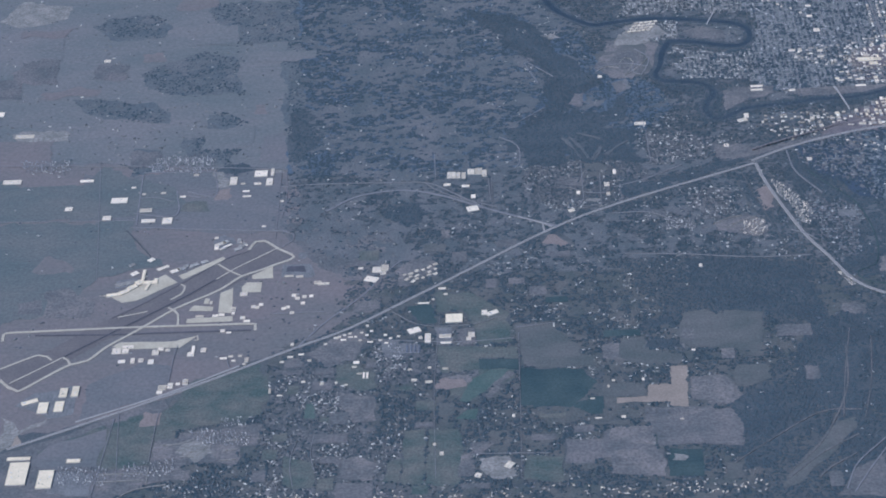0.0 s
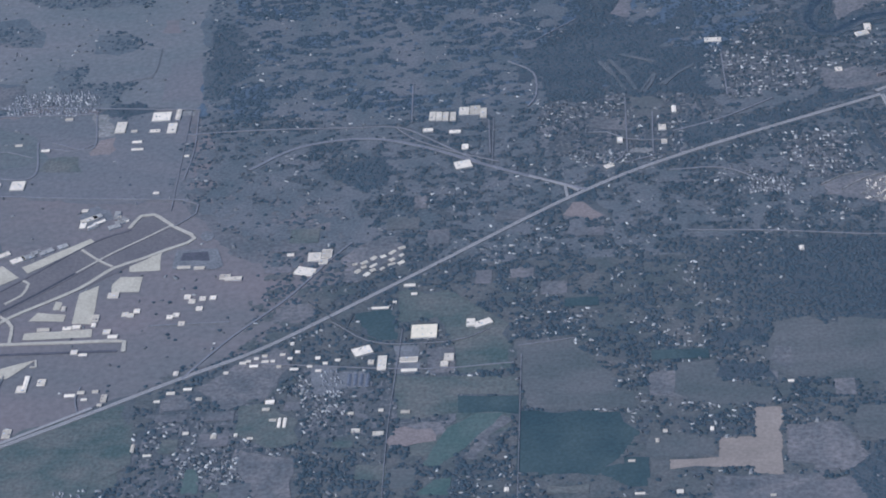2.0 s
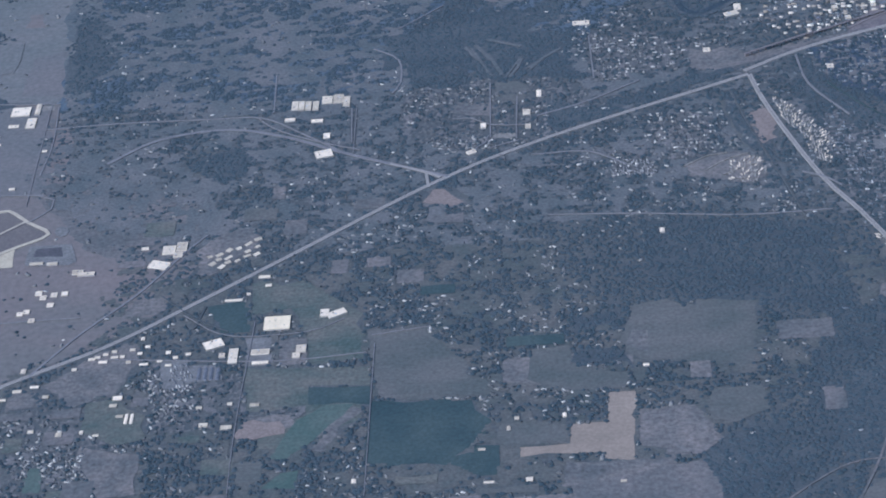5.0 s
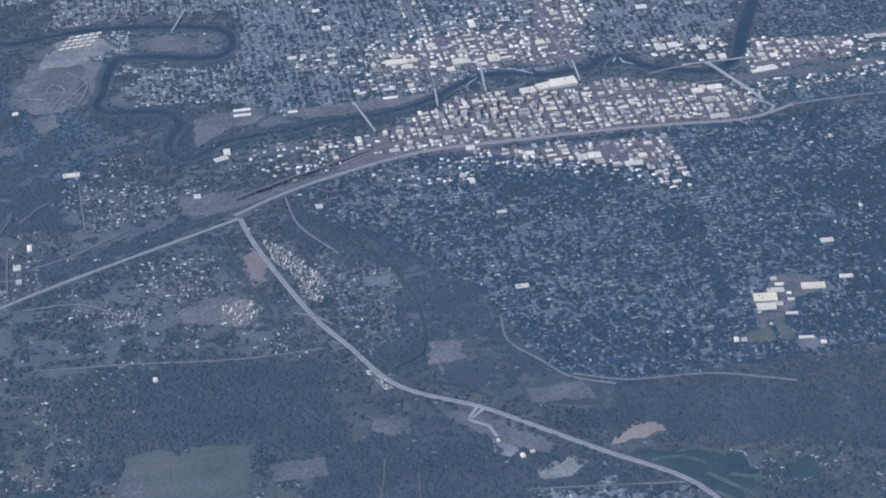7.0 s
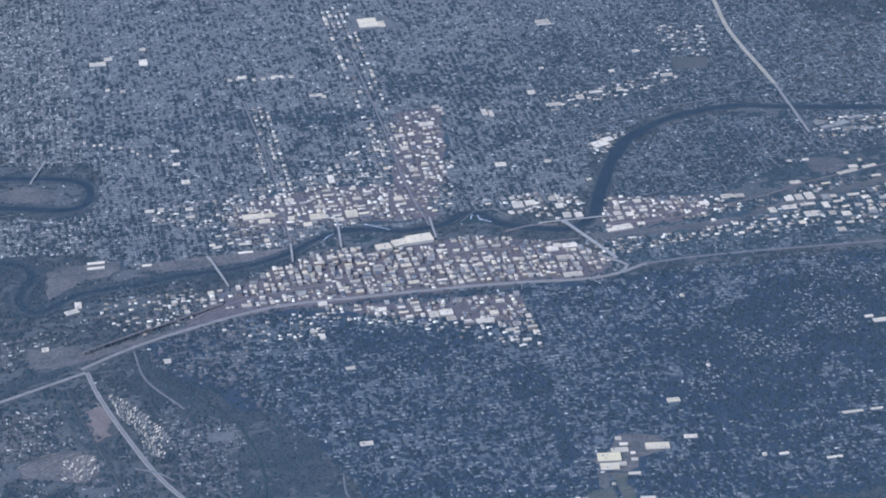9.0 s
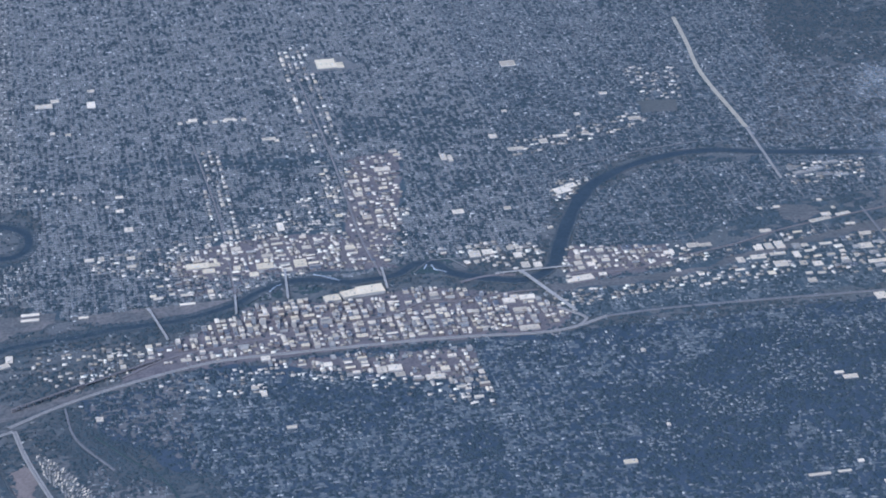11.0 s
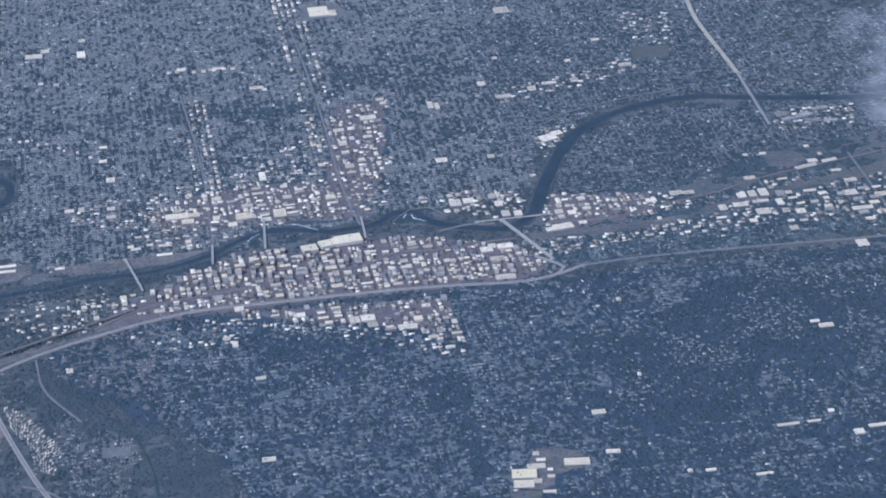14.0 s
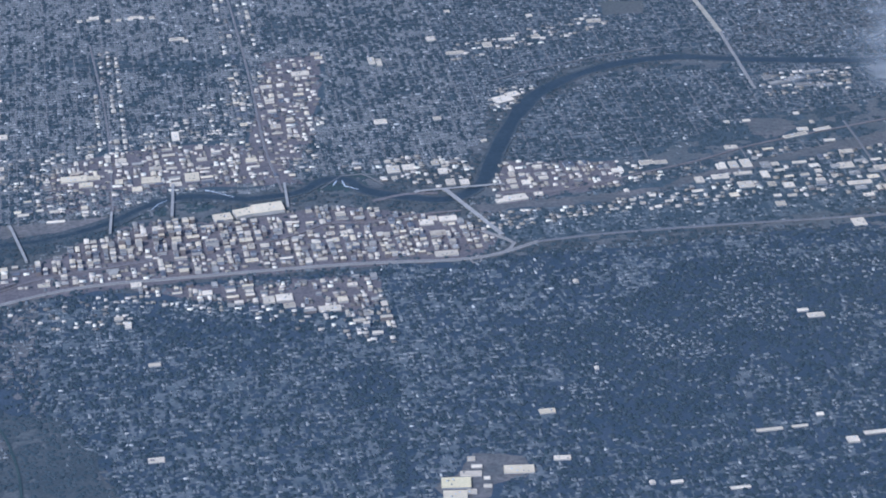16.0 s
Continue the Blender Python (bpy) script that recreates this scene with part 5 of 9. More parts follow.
patch("bare_earth", "reddish farmyard", [(-9.90, -9.78), (-9.74, -9.30), (-9.06, -9.28), (-9.02, -9.70), (-9.49, -10.01)], RED)
patch("field", "grey-green meadow beside the road", [(-7.09, -14.94), (-6.99, -13.68), (-5.77, -13.76), (-5.81, -15.14)], GREEN)
wood("forest", "dark wood beside the fields", [(-0.36, -11.44), (0.19, -10.83), (1.04, -10.67), (1.30, -11.40), (1.11, -12.52), (0.29, -13.44), (-0.08, -13.00), (0.05, -12.45), (-0.31, -11.87)], 20, 200)
wood("forest", "dark smooth riverside wood", [(2.37, -10.75), (2.94, -8.72), (4.01, -8.33), (3.86, -10.85), (3.62, -12.12), (2.74, -11.92)], 15, 230)
patch("field", "brown fallow farm field", [(-1.10, -11.32), (-0.92, -10.03), (-0.40, -9.84), (0.11, -10.82), (-0.35, -11.30)], BROWN)
patch("field", "brown fallow farm field", [(-2.80, -13.38), (-2.82, -12.28), (-2.13, -11.90), (-0.36, -11.51), (-0.03, -12.45), (-0.13, -13.55), (-1.42, -13.40)], DRY2)
patch("field", "brown fallow farm field", [(-4.26, -13.16), (-4.23, -12.33), (-2.91, -12.34), (-2.88, -13.38)], BROWN)
patch("field", "brown stubble field", [(-4.33, -14.78), (-4.24, -13.57), (-2.61, -13.60), (-2.66, -15.01)], BROWN)
patch("field", "dark cropped field", [(-2.54, -15.02), (-2.45, -13.54), (-1.44, -13.67), (-1.50, -15.08)], DGREEN)
patch("bare_earth", "pale scraped hollow", [(-2.32, -14.16), (-2.18, -13.76), (-1.86, -13.85), (-2.01, -14.25)], SAND)
patch("field", "olive meadow", [(-0.17, -10.15), (0.00, -9.12), (1.03, -9.12), (1.11, -9.94), (0.41, -10.33)], OLIVE)
patch("river_terrace", "brown-grey gravel flat by the creek", [(1.28, -14.84), (2.03, -13.81), (2.82, -12.63), (3.52, -12.25), (3.53, -12.81), (2.28, -14.50), (1.35, -15.64), (0.78, -15.87)], OLIVE)
patch("river_terrace", "brown gravel flat", [(2.55, -16.23), (3.18, -14.96), (4.23, -14.22), (3.93, -16.43)], DRY2)
patch("park", "brown graded works ground", [(-3.94, 11.93), (-3.67, 12.90), (-2.71, 13.32), (-1.90, 13.19), (-1.95, 11.88), (-2.36, 11.05), (-3.16, 11.17)], BROWN)
patch("park", "pale sandy works yard", [(-2.98, 13.98), (-2.64, 14.98), (-1.80, 15.03), (-1.49, 14.23), (-2.10, 13.77)], SAND)
patch("bare_earth", "pale scraped spur", [(-3.29, 10.77), (-2.82, 10.97), (-2.75, 10.12), (-2.94, 9.66)], BROWN)
patch("bare_earth", "pale clearing beside the gorge", [(-5.85, 14.89), (-5.61, 15.26), (-5.14, 14.82), (-5.50, 14.60)], SAND)
wood("river_gorge", "dark wooded slope along the gorge", [(-7.28, 15.81), (-6.55, 15.87), (-5.75, 13.98), (-4.40, 12.10), (-4.08, 11.21), (-4.34, 10.50), (-5.23, 11.55), (-5.56, 12.32), (-6.23, 13.64), (-7.29, 14.51)], 15, 200)
wood("river_gorge", "dark wooded valley side", [(-5.33, 12.06), (-4.82, 11.76), (-4.57, 10.52), (-4.72, 9.11), (-5.21, 7.75), (-7.35, 7.25), (-7.37, 5.68), (-5.70, 5.98), (-3.67, 7.16), (-3.66, 7.39), (-2.87, 7.55), (-2.55, 9.63), (-2.89, 9.54), (-3.97, 8.11), (-4.52, 8.39), (-4.31, 10.50), (-4.99, 11.90)], 15, 200)
patch("bare_earth", "pale clearing on the slope", [(-5.01, 9.13), (-4.75, 9.94), (-4.24, 9.89), (-4.51, 8.85)], DRY2)
patch("gravel_lot", "pale concrete pad round the storage sheds", [(-11.17, -7.77), (-11.16, -7.13), (-10.54, -7.17), (-10.53, -7.74)], GRAVEL)
patch("bare_earth", "brown storage yard ground", [(-11.35, -3.50), (-11.30, -2.38), (-10.87, -1.85), (-10.15, -1.81), (-10.03, -2.47), (-10.55, -3.16), (-10.93, -3.59)], BROWN)
patch("grazed_flat", "grey-green grass west of the terminal", [(-27.08, 1.69), (-23.70, 1.63), (-21.27, 1.57), (-20.73, -0.36), (-19.57, -1.59), (-21.94, -2.17), (-22.41, -3.24), (-23.81, -4.58), (-25.87, -5.32)], GRASS)
patch("grazed_flat", "grey-green grass between the warehouses", [(-27.73, 5.47), (-26.04, 4.48), (-23.23, 4.47), (-22.93, 5.51), (-20.17, 4.02), (-19.39, 2.72), (-21.41, 1.86), (-24.14, 1.79), (-27.11, 1.90)], GRASS)
patch("bare_earth", "brown graded lots beside the terminal", [(-23.77, -4.53), (-23.88, -3.12), (-22.95, -3.09), (-22.16, -3.53), (-21.84, -4.39), (-22.63, -4.61)], BROWN)
patch("bare_earth", "tan scraped ground on the plain", [(-24.54, -1.54), (-23.91, -0.80), (-23.20, -1.24), (-23.24, -1.73)], DRY)
patch("bare_earth", "brown scraped lot on the plain", [(-24.64, -4.56), (-24.71, -3.82), (-24.00, -3.68), (-23.93, -4.52)], DRY2)
# airport pavements
patch("airfield", "dark grey-brown mown airfield round the runway", [(-23.88, -9.02), (-24.58, -8.38), (-24.68, -7.74), (-23.41, -6.95), (-21.24, -4.85), (-20.45, -4.20), (-19.05, -2.80), (-17.61, -1.27), (-16.74, -0.76), (-16.28, -0.22), (-15.11, -1.36), (-16.53, -2.48), (-17.62, -3.44), (-19.04, -4.47), (-20.20, -5.61), (-21.36, -6.30)], INFIELD, 0.02)
patch("apron", "pale concrete airport apron", [(-21.91, -3.44), (-21.49, -3.51), (-21.00, -3.93), (-20.51, -3.84), (-19.16, -2.75), (-19.66, -2.20), (-20.02, -2.51), (-20.48, -2.85), (-21.10, -3.39)], APRON, 0.012)
patch("apron", "pale concrete airport apron", [(-16.53, -2.48), (-16.20, -2.22), (-15.83, -1.87), (-15.76, -2.71), (-16.50, -2.72)], APRON, 0.012)
patch("apron", "pale concrete airport apron", [(-16.84, -3.24), (-16.68, -2.92), (-16.14, -2.96), (-16.14, -3.59), (-16.80, -3.57)], APRON, 0.012)
patch("apron", "pale concrete airport apron", [(-17.56, -3.55), (-17.14, -3.25), (-17.11, -3.80), (-17.07, -4.86), (-17.54, -4.79), (-17.56, -3.95)], APRON, 0.012)
patch("apron", "pale concrete airport apron", [(-18.58, -4.62), (-18.43, -4.28), (-17.73, -4.41), (-17.75, -4.69)], APRON, 0.012)
patch("apron", "small pale concrete pad", [(-18.09, -4.20), (-18.07, -3.84), (-17.90, -3.90), (-17.92, -4.21)], APRON, 0.012)
patch("apron", "pale concrete airport apron", [(-18.59, -5.12), (-17.80, -5.09), (-17.01, -5.05), (-16.98, -5.38), (-18.59, -5.38)], APRON, 0.012)
patch("apron", "pale concrete airport apron", [(-21.00, -6.65), (-20.75, -6.42), (-18.87, -6.48), (-18.13, -6.19), (-18.66, -6.88), (-20.67, -6.86)], APRON, 0.012)
patch("apron", "dull grey apron strip below the hangars", [(-19.17, -2.31), (-17.68, -1.16), (-17.55, -1.34), (-18.98, -2.58)], APRON, 0.012)
patch("apron", "round pale engine pad", [(-14.98, -1.27), (-14.95, -1.10), (-14.83, -1.05), (-14.69, -1.12), (-14.63, -1.30), (-14.68, -1.48), (-14.80, -1.53), (-14.92, -1.45)], GRAVEL, 0.012)
patch("parking_lot", "grey parking lot with a pale rim", [(-15.48, -2.68), (-15.47, -1.86), (-14.49, -1.85), (-14.26, -2.63), (-14.43, -2.78)], GRAVEL, 0.012)
patch("parking_lot", "dark full parking lot", [(-15.33, -2.33), (-15.30, -1.99), (-14.71, -1.97), (-14.61, -2.39)], ASPH, 0.012)
patch("bare_earth", "brown graded car park beside the terminal", [(-21.40, -2.88), (-21.36, -2.51), (-20.67, -2.32), (-20.53, -2.51), (-20.88, -2.91)], GRAVEL, 0.012)
patch("parking_lot", "grey hangar yard", [(-18.07, -0.57), (-18.06, 0.11), (-17.73, 0.38), (-17.42, -0.33), (-17.68, -0.79)], GRAVEL, 0.012)
road("runway", "long grey asphalt runway with a worn dark centre", [(-24.24, -8.66), (-23.46, -7.94), (-21.40, -6.09), (-20.12, -4.94), (-18.80, -3.72), (-17.74, -2.61), (-17.02, -1.83), (-15.78, -0.74)], 0.15, INFIELD)
road("runway_centre", "dark rubber-stained middle of the runway", [(-22.60, -7.20), (-21.40, -6.09), (-20.12, -4.94), (-18.80, -3.72), (-17.81, -2.68)], 0.075, TYRED)
road("runway_end", "pale concrete runway end", [(-17.79, -2.65), (-17.02, -1.84), (-16.46, -1.36), (-15.78, -0.74)], 0.05, CONC)
road("runway_end", "pale concrete runway end", [(-24.22, -8.64), (-23.45, -7.96), (-22.64, -7.23)], 0.06, CONC)
road("runway", "grey east-west runway", [(-23.78, -5.80), (-21.43, -5.92), (-19.45, -5.94), (-16.30, -5.97)], 0.07, ASPH)
road("taxiway", "pale concrete taxiway", [(-24.87, -6.11), (-24.90, -5.67), (-24.81, -5.59), (-24.02, -5.55), (-20.41, -5.52), (-18.92, -5.53), (-17.53, -5.55), (-16.18, -5.60), (-16.15, -6.01)], 0.1, CONC)
road("taxiway", "pale concrete taxiway", [(-24.58, -8.40), (-24.22, -8.86), (-23.85, -9.11), (-23.09, -8.39), (-22.32, -7.67), (-21.74, -7.45), (-21.27, -6.77), (-20.86, -6.33), (-20.19, -5.66), (-19.26, -4.65), (-18.82, -4.25), (-17.64, -3.37), (-16.93, -2.54), (-16.35, -2.21), (-15.78, -1.84), (-15.11, -1.36), (-15.69, -0.78), (-16.26, -0.18), (-16.57, -0.21), (-16.79, -0.78)], 0.1, CONC)
road("taxiway", "pale concrete taxiway", [(-24.68, -7.77), (-23.50, -7.01), (-23.18, -7.12), (-22.97, -7.36)], 0.08, CONC)
road("taxiway", "pale concrete taxiway", [(-22.62, -7.21), (-22.43, -7.37), (-22.30, -7.67)], 0.08, CONC)
road("taxiway", "pale concrete taxiway", [(-18.87, -5.54), (-18.93, -4.82), (-19.10, -4.55), (-19.33, -4.36)], 0.08, CONC)
road("taxiway", "pale concrete taxiway", [(-17.82, -1.64), (-17.34, -2.14), (-16.94, -2.46)], 0.07, CONC)
road("taxiway", "pale concrete taxiway", [(-19.05, -2.87), (-18.87, -3.03), (-18.95, -3.53), (-19.29, -3.87)], 0.07, CONC)
road("taxiway", "pale concrete taxiway", [(-21.02, -4.85), (-20.56, -4.72), (-20.03, -4.56)], 0.06, CONC)
road("taxiway", "pale concrete taxiway", [(-18.13, -6.19), (-18.07, -6.46), (-18.21, -6.46)], 0.05, CONC)
road("service_road", "thin pale perimeter road round the runway end", [(-15.69, -0.78), (-15.22, -0.23), (-15.21, 0.20), (-15.61, 0.42)], 0.035, ROADM)
road("service_road", "thin pale perimeter road", [(-15.72, -5.03), (-14.83, -5.00), (-13.84, -5.00)], 0.035, ROADM)
road("service_road", "thin dark taxi edge along the hangars", [(-21.23, -4.90), (-20.44, -4.25), (-19.03, -2.87), (-17.60, -1.37), (-16.72, -0.86)], 0.03, ASPH)
# roads
road("freeway", "pale grey freeway with two carriageways", [(-23.71, -12.37), (-20.67, -10.74), (-17.66, -9.02), (-14.78, -7.22), (-13.01, -6.16), (-11.21, -4.69), (-9.34, -3.09), (-5.96, -0.20), (-3.22, 1.55), (1.81, 3.98)], 0.108, FREE)
road("freeway", "pale grey freeway through the city", [(1.71, 4.15), (3.01, 4.97), (4.56, 5.66), (6.81, 6.35), (9.15, 6.40), (12.18, 6.35), (13.68, 6.23), (15.08, 6.08), (15.97, 6.18), (16.94, 6.60)], 0.115, FREE)
road("freeway", "narrow grey freeway between the eastern trees", [(16.90, 6.58), (18.28, 6.66), (20.49, 6.60), (23.89, 6.41), (27.18, 6.26)], 0.085, ROADM)
road("highway", "pale grey highway down the valley", [(1.84, 3.97), (2.07, 2.65), (2.57, 0.70), (3.17, -1.26), (3.79, -2.66), (4.38, -4.08), (5.03, -4.86), (6.29, -5.73), (7.46, -6.86), (8.59, -7.99), (9.91, -9.19), (10.47, -10.10), (10.78, -11.11), (11.32, -12.06), (11.85, -13.09), (12.41, -14.28)], 0.115, FREE)
road("curved_road", "narrow grey curved road", [(-14.12, 1.72), (-12.92, 2.73), (-11.22, 3.00), (-9.70, 2.43), (-8.21, 1.47), (-6.56, 0.52), (-5.65, 0.04)], 0.10, ROADM)
road("curved_road", "narrow grey curved road", [(-15.93, 3.65), (-14.19, 3.71), (-11.68, 3.60), (-10.38, 3.47), (-9.28, 2.52), (-8.21, 1.47)], 0.045, ROADM)
road("frontage_road", "narrow grey frontage road", [(-21.66, -11.00), (-19.00, -9.67), (-16.52, -8.12)], 0.09, FREE)
road("airport_road", "narrow grey airport road", [(-14.66, -7.17), (-13.73, -5.64), (-12.61, -4.17), (-11.60, -2.38), (-11.25, -1.88)], 0.055, ROADM)
road("farm_road", "narrow grey farm road", [(-7.13, -6.74), (-7.12, -14.88)], 0.019, ROADM)
road("farm_road", "narrow grey farm road", [(-9.83, -5.56), (-9.94, -9.89), (-9.82, -14.74)], 0.019, ROADM)
road("farm_road", "narrow grey farm road", [(-15.97, 4.98), (-15.86, -0.05)], 0.019, ROADM)
road("farm_road", "narrow grey farm road", [(-20.34, -9.97), (-19.93, -14.41)], 0.022, ROADM)
road("farm_road", "narrow grey farm road", [(-23.04, 6.12), (-22.08, -2.55)], 0.022, ROADM)
road("farm_road", "narrow grey farm road", [(3.95, -7.23), (3.50, -9.80), (3.16, -12.23)], 0.034, DRY2)
road("farm_road", "narrow grey farm road", [(4.60, -7.74), (4.30, -10.20), (3.84, -12.31)], 0.034, DRY2)
road("farm_road", "narrow grey farm road", [(-8.02, 3.77), (-8.00, 1.45)], 0.022, ROADM)
road("country_road", "narrow grey country road", [(-3.29, -1.98), (-1.20, -2.18), (1.13, -2.53), (3.20, -2.54)], 0.034, ROADM)
road("country_road", "narrow grey country road", [(-26.63, 1.89), (-21.15, 1.61)], 0.034, ROADM)
road("country_road", "narrow grey country road", [(-27.76, 6.12), (-21.92, 5.65), (-15.75, 4.95)], 0.034, ROADM)
road("country_road", "narrow grey country road", [(-12.96, -6.71), (-9.41, -7.15), (-7.29, -7.05)], 0.03, ROADM)
road("avenue", "straight grey city avenue", [(11.28, 24.70), (11.42, 20.80), (11.48, 16.81), (11.47, 12.78), (11.65, 10.14)], 0.055, STREET)
road("avenue", "straight grey city avenue", [(7.57, 19.91), (7.81, 14.81), (7.76, 9.98)], 0.05, STREET)
road("bright_road", "wide pale concrete road on an embankment", [(24.15, 26.84), (23.98, 24.70), (23.71, 21.92), (23.81, 18.51), (23.85, 17.44)], 0.13, CONC)
road("ramp_road", "narrow grey ramp road", [(23.85, 17.44), (23.76, 13.68)], 0.08, FREE)
road("railway", "brown ballasted railway tracks", [(13.61, 9.29), (14.39, 9.50), (15.13, 9.42)], 0.10, RAIL)
road("railway", "brown ballasted railway tracks", [(16.44, 9.16), (18.08, 9.03), (19.73, 9.48), (21.40, 9.94), (22.80, 10.49), (25.03, 11.03), (27.46, 11.54)], 0.06, RAIL)
road("railway", "brown ballasted railway tracks", [(4.51, 6.03), (5.93, 6.87), (8.70, 7.37)], 0.08, RAIL)
road("interchange_ramp", "narrow grey interchange ramp", [(15.79, 7.35), (16.39, 6.60), (15.96, 6.13)], 0.09, FREE)
road("interchange_ramp", "narrow grey interchange ramp", [(6.23, -5.72), (5.96, -6.18), (6.34, -6.49), (6.45, -6.95)], 0.08, FREE)
road("interchange_ramp", "narrow grey interchange ramp", [(6.03, -6.13), (6.41, -5.76)], 0.08, FREE)
road("valley_road", "narrow grey valley road", [(7.39, -2.09), (7.38, -3.22), (7.98, -4.22), (8.47, -5.00), (9.39, -5.50)], 0.05, ROADM)
road("valley_road", "narrow grey valley road", [(3.07, 4.80), (3.26, 3.27), (4.06, 1.65)], 0.05, ROADM)
road("valley_road", "narrow grey valley road", [(2.68, -0.83), (3.18, -1.13), (3.53, -1.55)], 0.05, ROADM)
road("interchange_ramp", "narrow grey interchange ramp", [(-7.07, 0.80), (-6.11, 0.25), (-5.84, 0.02)], 0.08, FREE)
road("interchange_ramp", "narrow grey interchange ramp", [(-6.18, 0.26), (-6.11, -0.41)], 0.07, FREE)
road("interchange_ramp", "narrow grey interchange ramp", [(-12.07, -4.33), (-11.21, -5.31), (-10.40, -5.93)], 0.03, WOODS)
road("interchange_ramp", "narrow grey interchange ramp", [(-10.99, -4.88), (-11.17, -5.75)], 0.03, WOODS)
road("dark_railway", "narrow grey dark railway", [(1.30, 3.18), (1.76, 0.84), (2.33, -1.64), (2.58, -2.93)], 0.045, GROUND)
road("creek", "dark green bushy creek winding through the valley", [(3.70, 3.31), (4.40, 2.13), (5.10, 1.06), (5.42, -0.05), (5.58, -1.27), (5.56, -2.41), (5.33, -3.34), (4.69, -3.72), (4.86, -4.31), (5.82, -4.70), (6.60, -5.42)], 0.05, DGREEN)
road("site_track", "narrow grey site track", [(0.44, -0.50), (0.76, -0.20), (1.12, 0.04), (1.50, 0.17)], 0.03, SAND)
road("site_track", "narrow grey site track", [(0.85, -0.74), (1.28, -0.47), (1.63, -0.33), (1.84, -0.22)], 0.03, SAND)
road("site_track", "narrow grey site track", [(1.24, -0.97), (1.66, -0.75), (1.88, -0.54)], 0.03, SAND)
road("site_track", "narrow grey site track", [(-0.05, -0.24), (0.52, 0.16), (1.00, 0.27)], 0.03, SAND)
road("rapids", "white foaming rapids at the river falls", [(8.63, 9.84), (8.79, 10.09), (9.00, 10.25)], 0.018, FOAM)
road("rapids", "white foaming rapids at the river falls", [(9.90, 10.62), (10.14, 10.45), (10.53, 10.11)], 0.018, FOAM)
road("rapids", "white foaming rapids at the river falls", [(13.05, 10.48), (13.09, 10.20), (13.37, 9.96)], 0.02, FOAM)
road("rapids", "white foaming rapids at the river falls", [(12.82, 10.27), (12.93, 10.51)], 0.03, FOAM)
road("levee_road", "narrow grey levee road", [(3.71, -8.28), (3.43, -10.75), (2.40, -13.36), (1.17, -15.03)], 0.05, DRY2)
road("clearing_track", "narrow grey clearing track", [(-5.15, 6.38), (-4.63, 4.84)], 0.06, MEADOW)
road("clearing_track", "narrow grey clearing track", [(-3.87, 5.71), (-4.27, 4.67)], 0.06, MEADOW)
road("clearing_track", "narrow grey clearing track", [(-2.84, 6.05), (-3.76, 5.06)], 0.07, MEADOW)
road("levee_road", "narrow grey levee road", [(3.52, -13.17), (2.27, -14.11), (1.12, -15.31)], 0.05, DRY2)
road("levee_road", "narrow grey levee road", [(3.77, -11.86), (2.48, -11.92), (0.80, -13.27), (-0.49, -14.45)], 0.04, DRY2)
road("levee_road", "narrow grey levee road", [(3.33, -14.17), (2.45, -14.85), (2.05, -15.36)], 0.05, DRY2)
road("estate_road", "narrow grey estate road", [(7.17, -9.89), (7.15, -10.87), (7.57, -11.37), (8.36, -11.45), (8.98, -11.03), (8.54, -10.65), (7.61, -10.61)], 0.04, GRAVEL)
road("estate_road", "narrow grey estate road", [(6.74, -9.31), (7.32, -9.72), (8.28, -9.71), (9.12, -10.19), (9.91, -9.87), (9.95, -10.44)], 0.04, GRAVEL)
road("estate_road", "narrow grey estate road", [(6.86, -9.02), (8.03, -9.17), (10.01, -9.48)], 0.04, GRAVEL)
road("estate_road", "narrow grey estate road", [(7.77, -10.99), (8.33, -11.06), (8.53, -11.75)], 0.04, GRAVEL)
road("works_road", "narrow grey works road", [(-2.19, 13.53), (-1.66, 12.68), (-2.02, 11.34), (-2.40, 11.77), (-2.06, 12.41)], 0.05, ROADM)
road("works_road", "narrow grey works road", [(-3.72, 12.08), (-3.01, 12.27), (-2.38, 12.30), (-1.76, 11.98)], 0.045, ROADM)
road("valley_road", "narrow grey valley road", [(8.54, -4.88), (9.71, -5.41), (11.59, -5.60), (13.32, -6.30)], 0.05, ROADM)
road("plain_road", "narrow grey plain road", [(-21.26, 4.95), (-21.11, 1.27)], 0.05, ROADM)
road("plain_road", "narrow grey plain road", [(-21.26, 5.10), (-19.58, 5.02), (-18.55, 5.01)], 0.05, ROADM)
road("plain_road", "narrow grey plain road", [(-21.30, 2.11), (-19.71, 1.85), (-19.84, 3.62)], 0.05, ROADM)
road("plain_road", "narrow grey plain road", [(-19.46, 3.58), (-18.35, 3.17), (-18.50, 4.92)], 0.04, ROADM)
road("farm_road", "narrow grey farm road", [(-11.48, -5.17), (-10.39, -6.08), (-8.64, -6.12), (-7.85, -5.71)], 0.019, ROADM)
road("farm_road", "narrow grey farm road", [(-7.21, -6.42), (-5.93, -6.21)], 0.026, ROADM)
road("hill_road", "narrow grey hill road", [(-3.65, 0.78), (-2.30, 0.76), (-1.38, 0.04)], 0.045, ROADM)
road("hill_road", "narrow grey hill road", [(-3.49, 2.64), (-2.21, 3.20), (-0.91, 4.07)], 0.05, ROADM)
road("hill_road", "narrow grey hill road", [(-2.10, 6.58), (-2.04, 4.31)], 0.04, ROADM)
road("hill_road", "narrow grey hill road", [(-6.13, 10.90), (-6.63, 12.75), (-5.52, 11.44)], 0.04, ROADM)
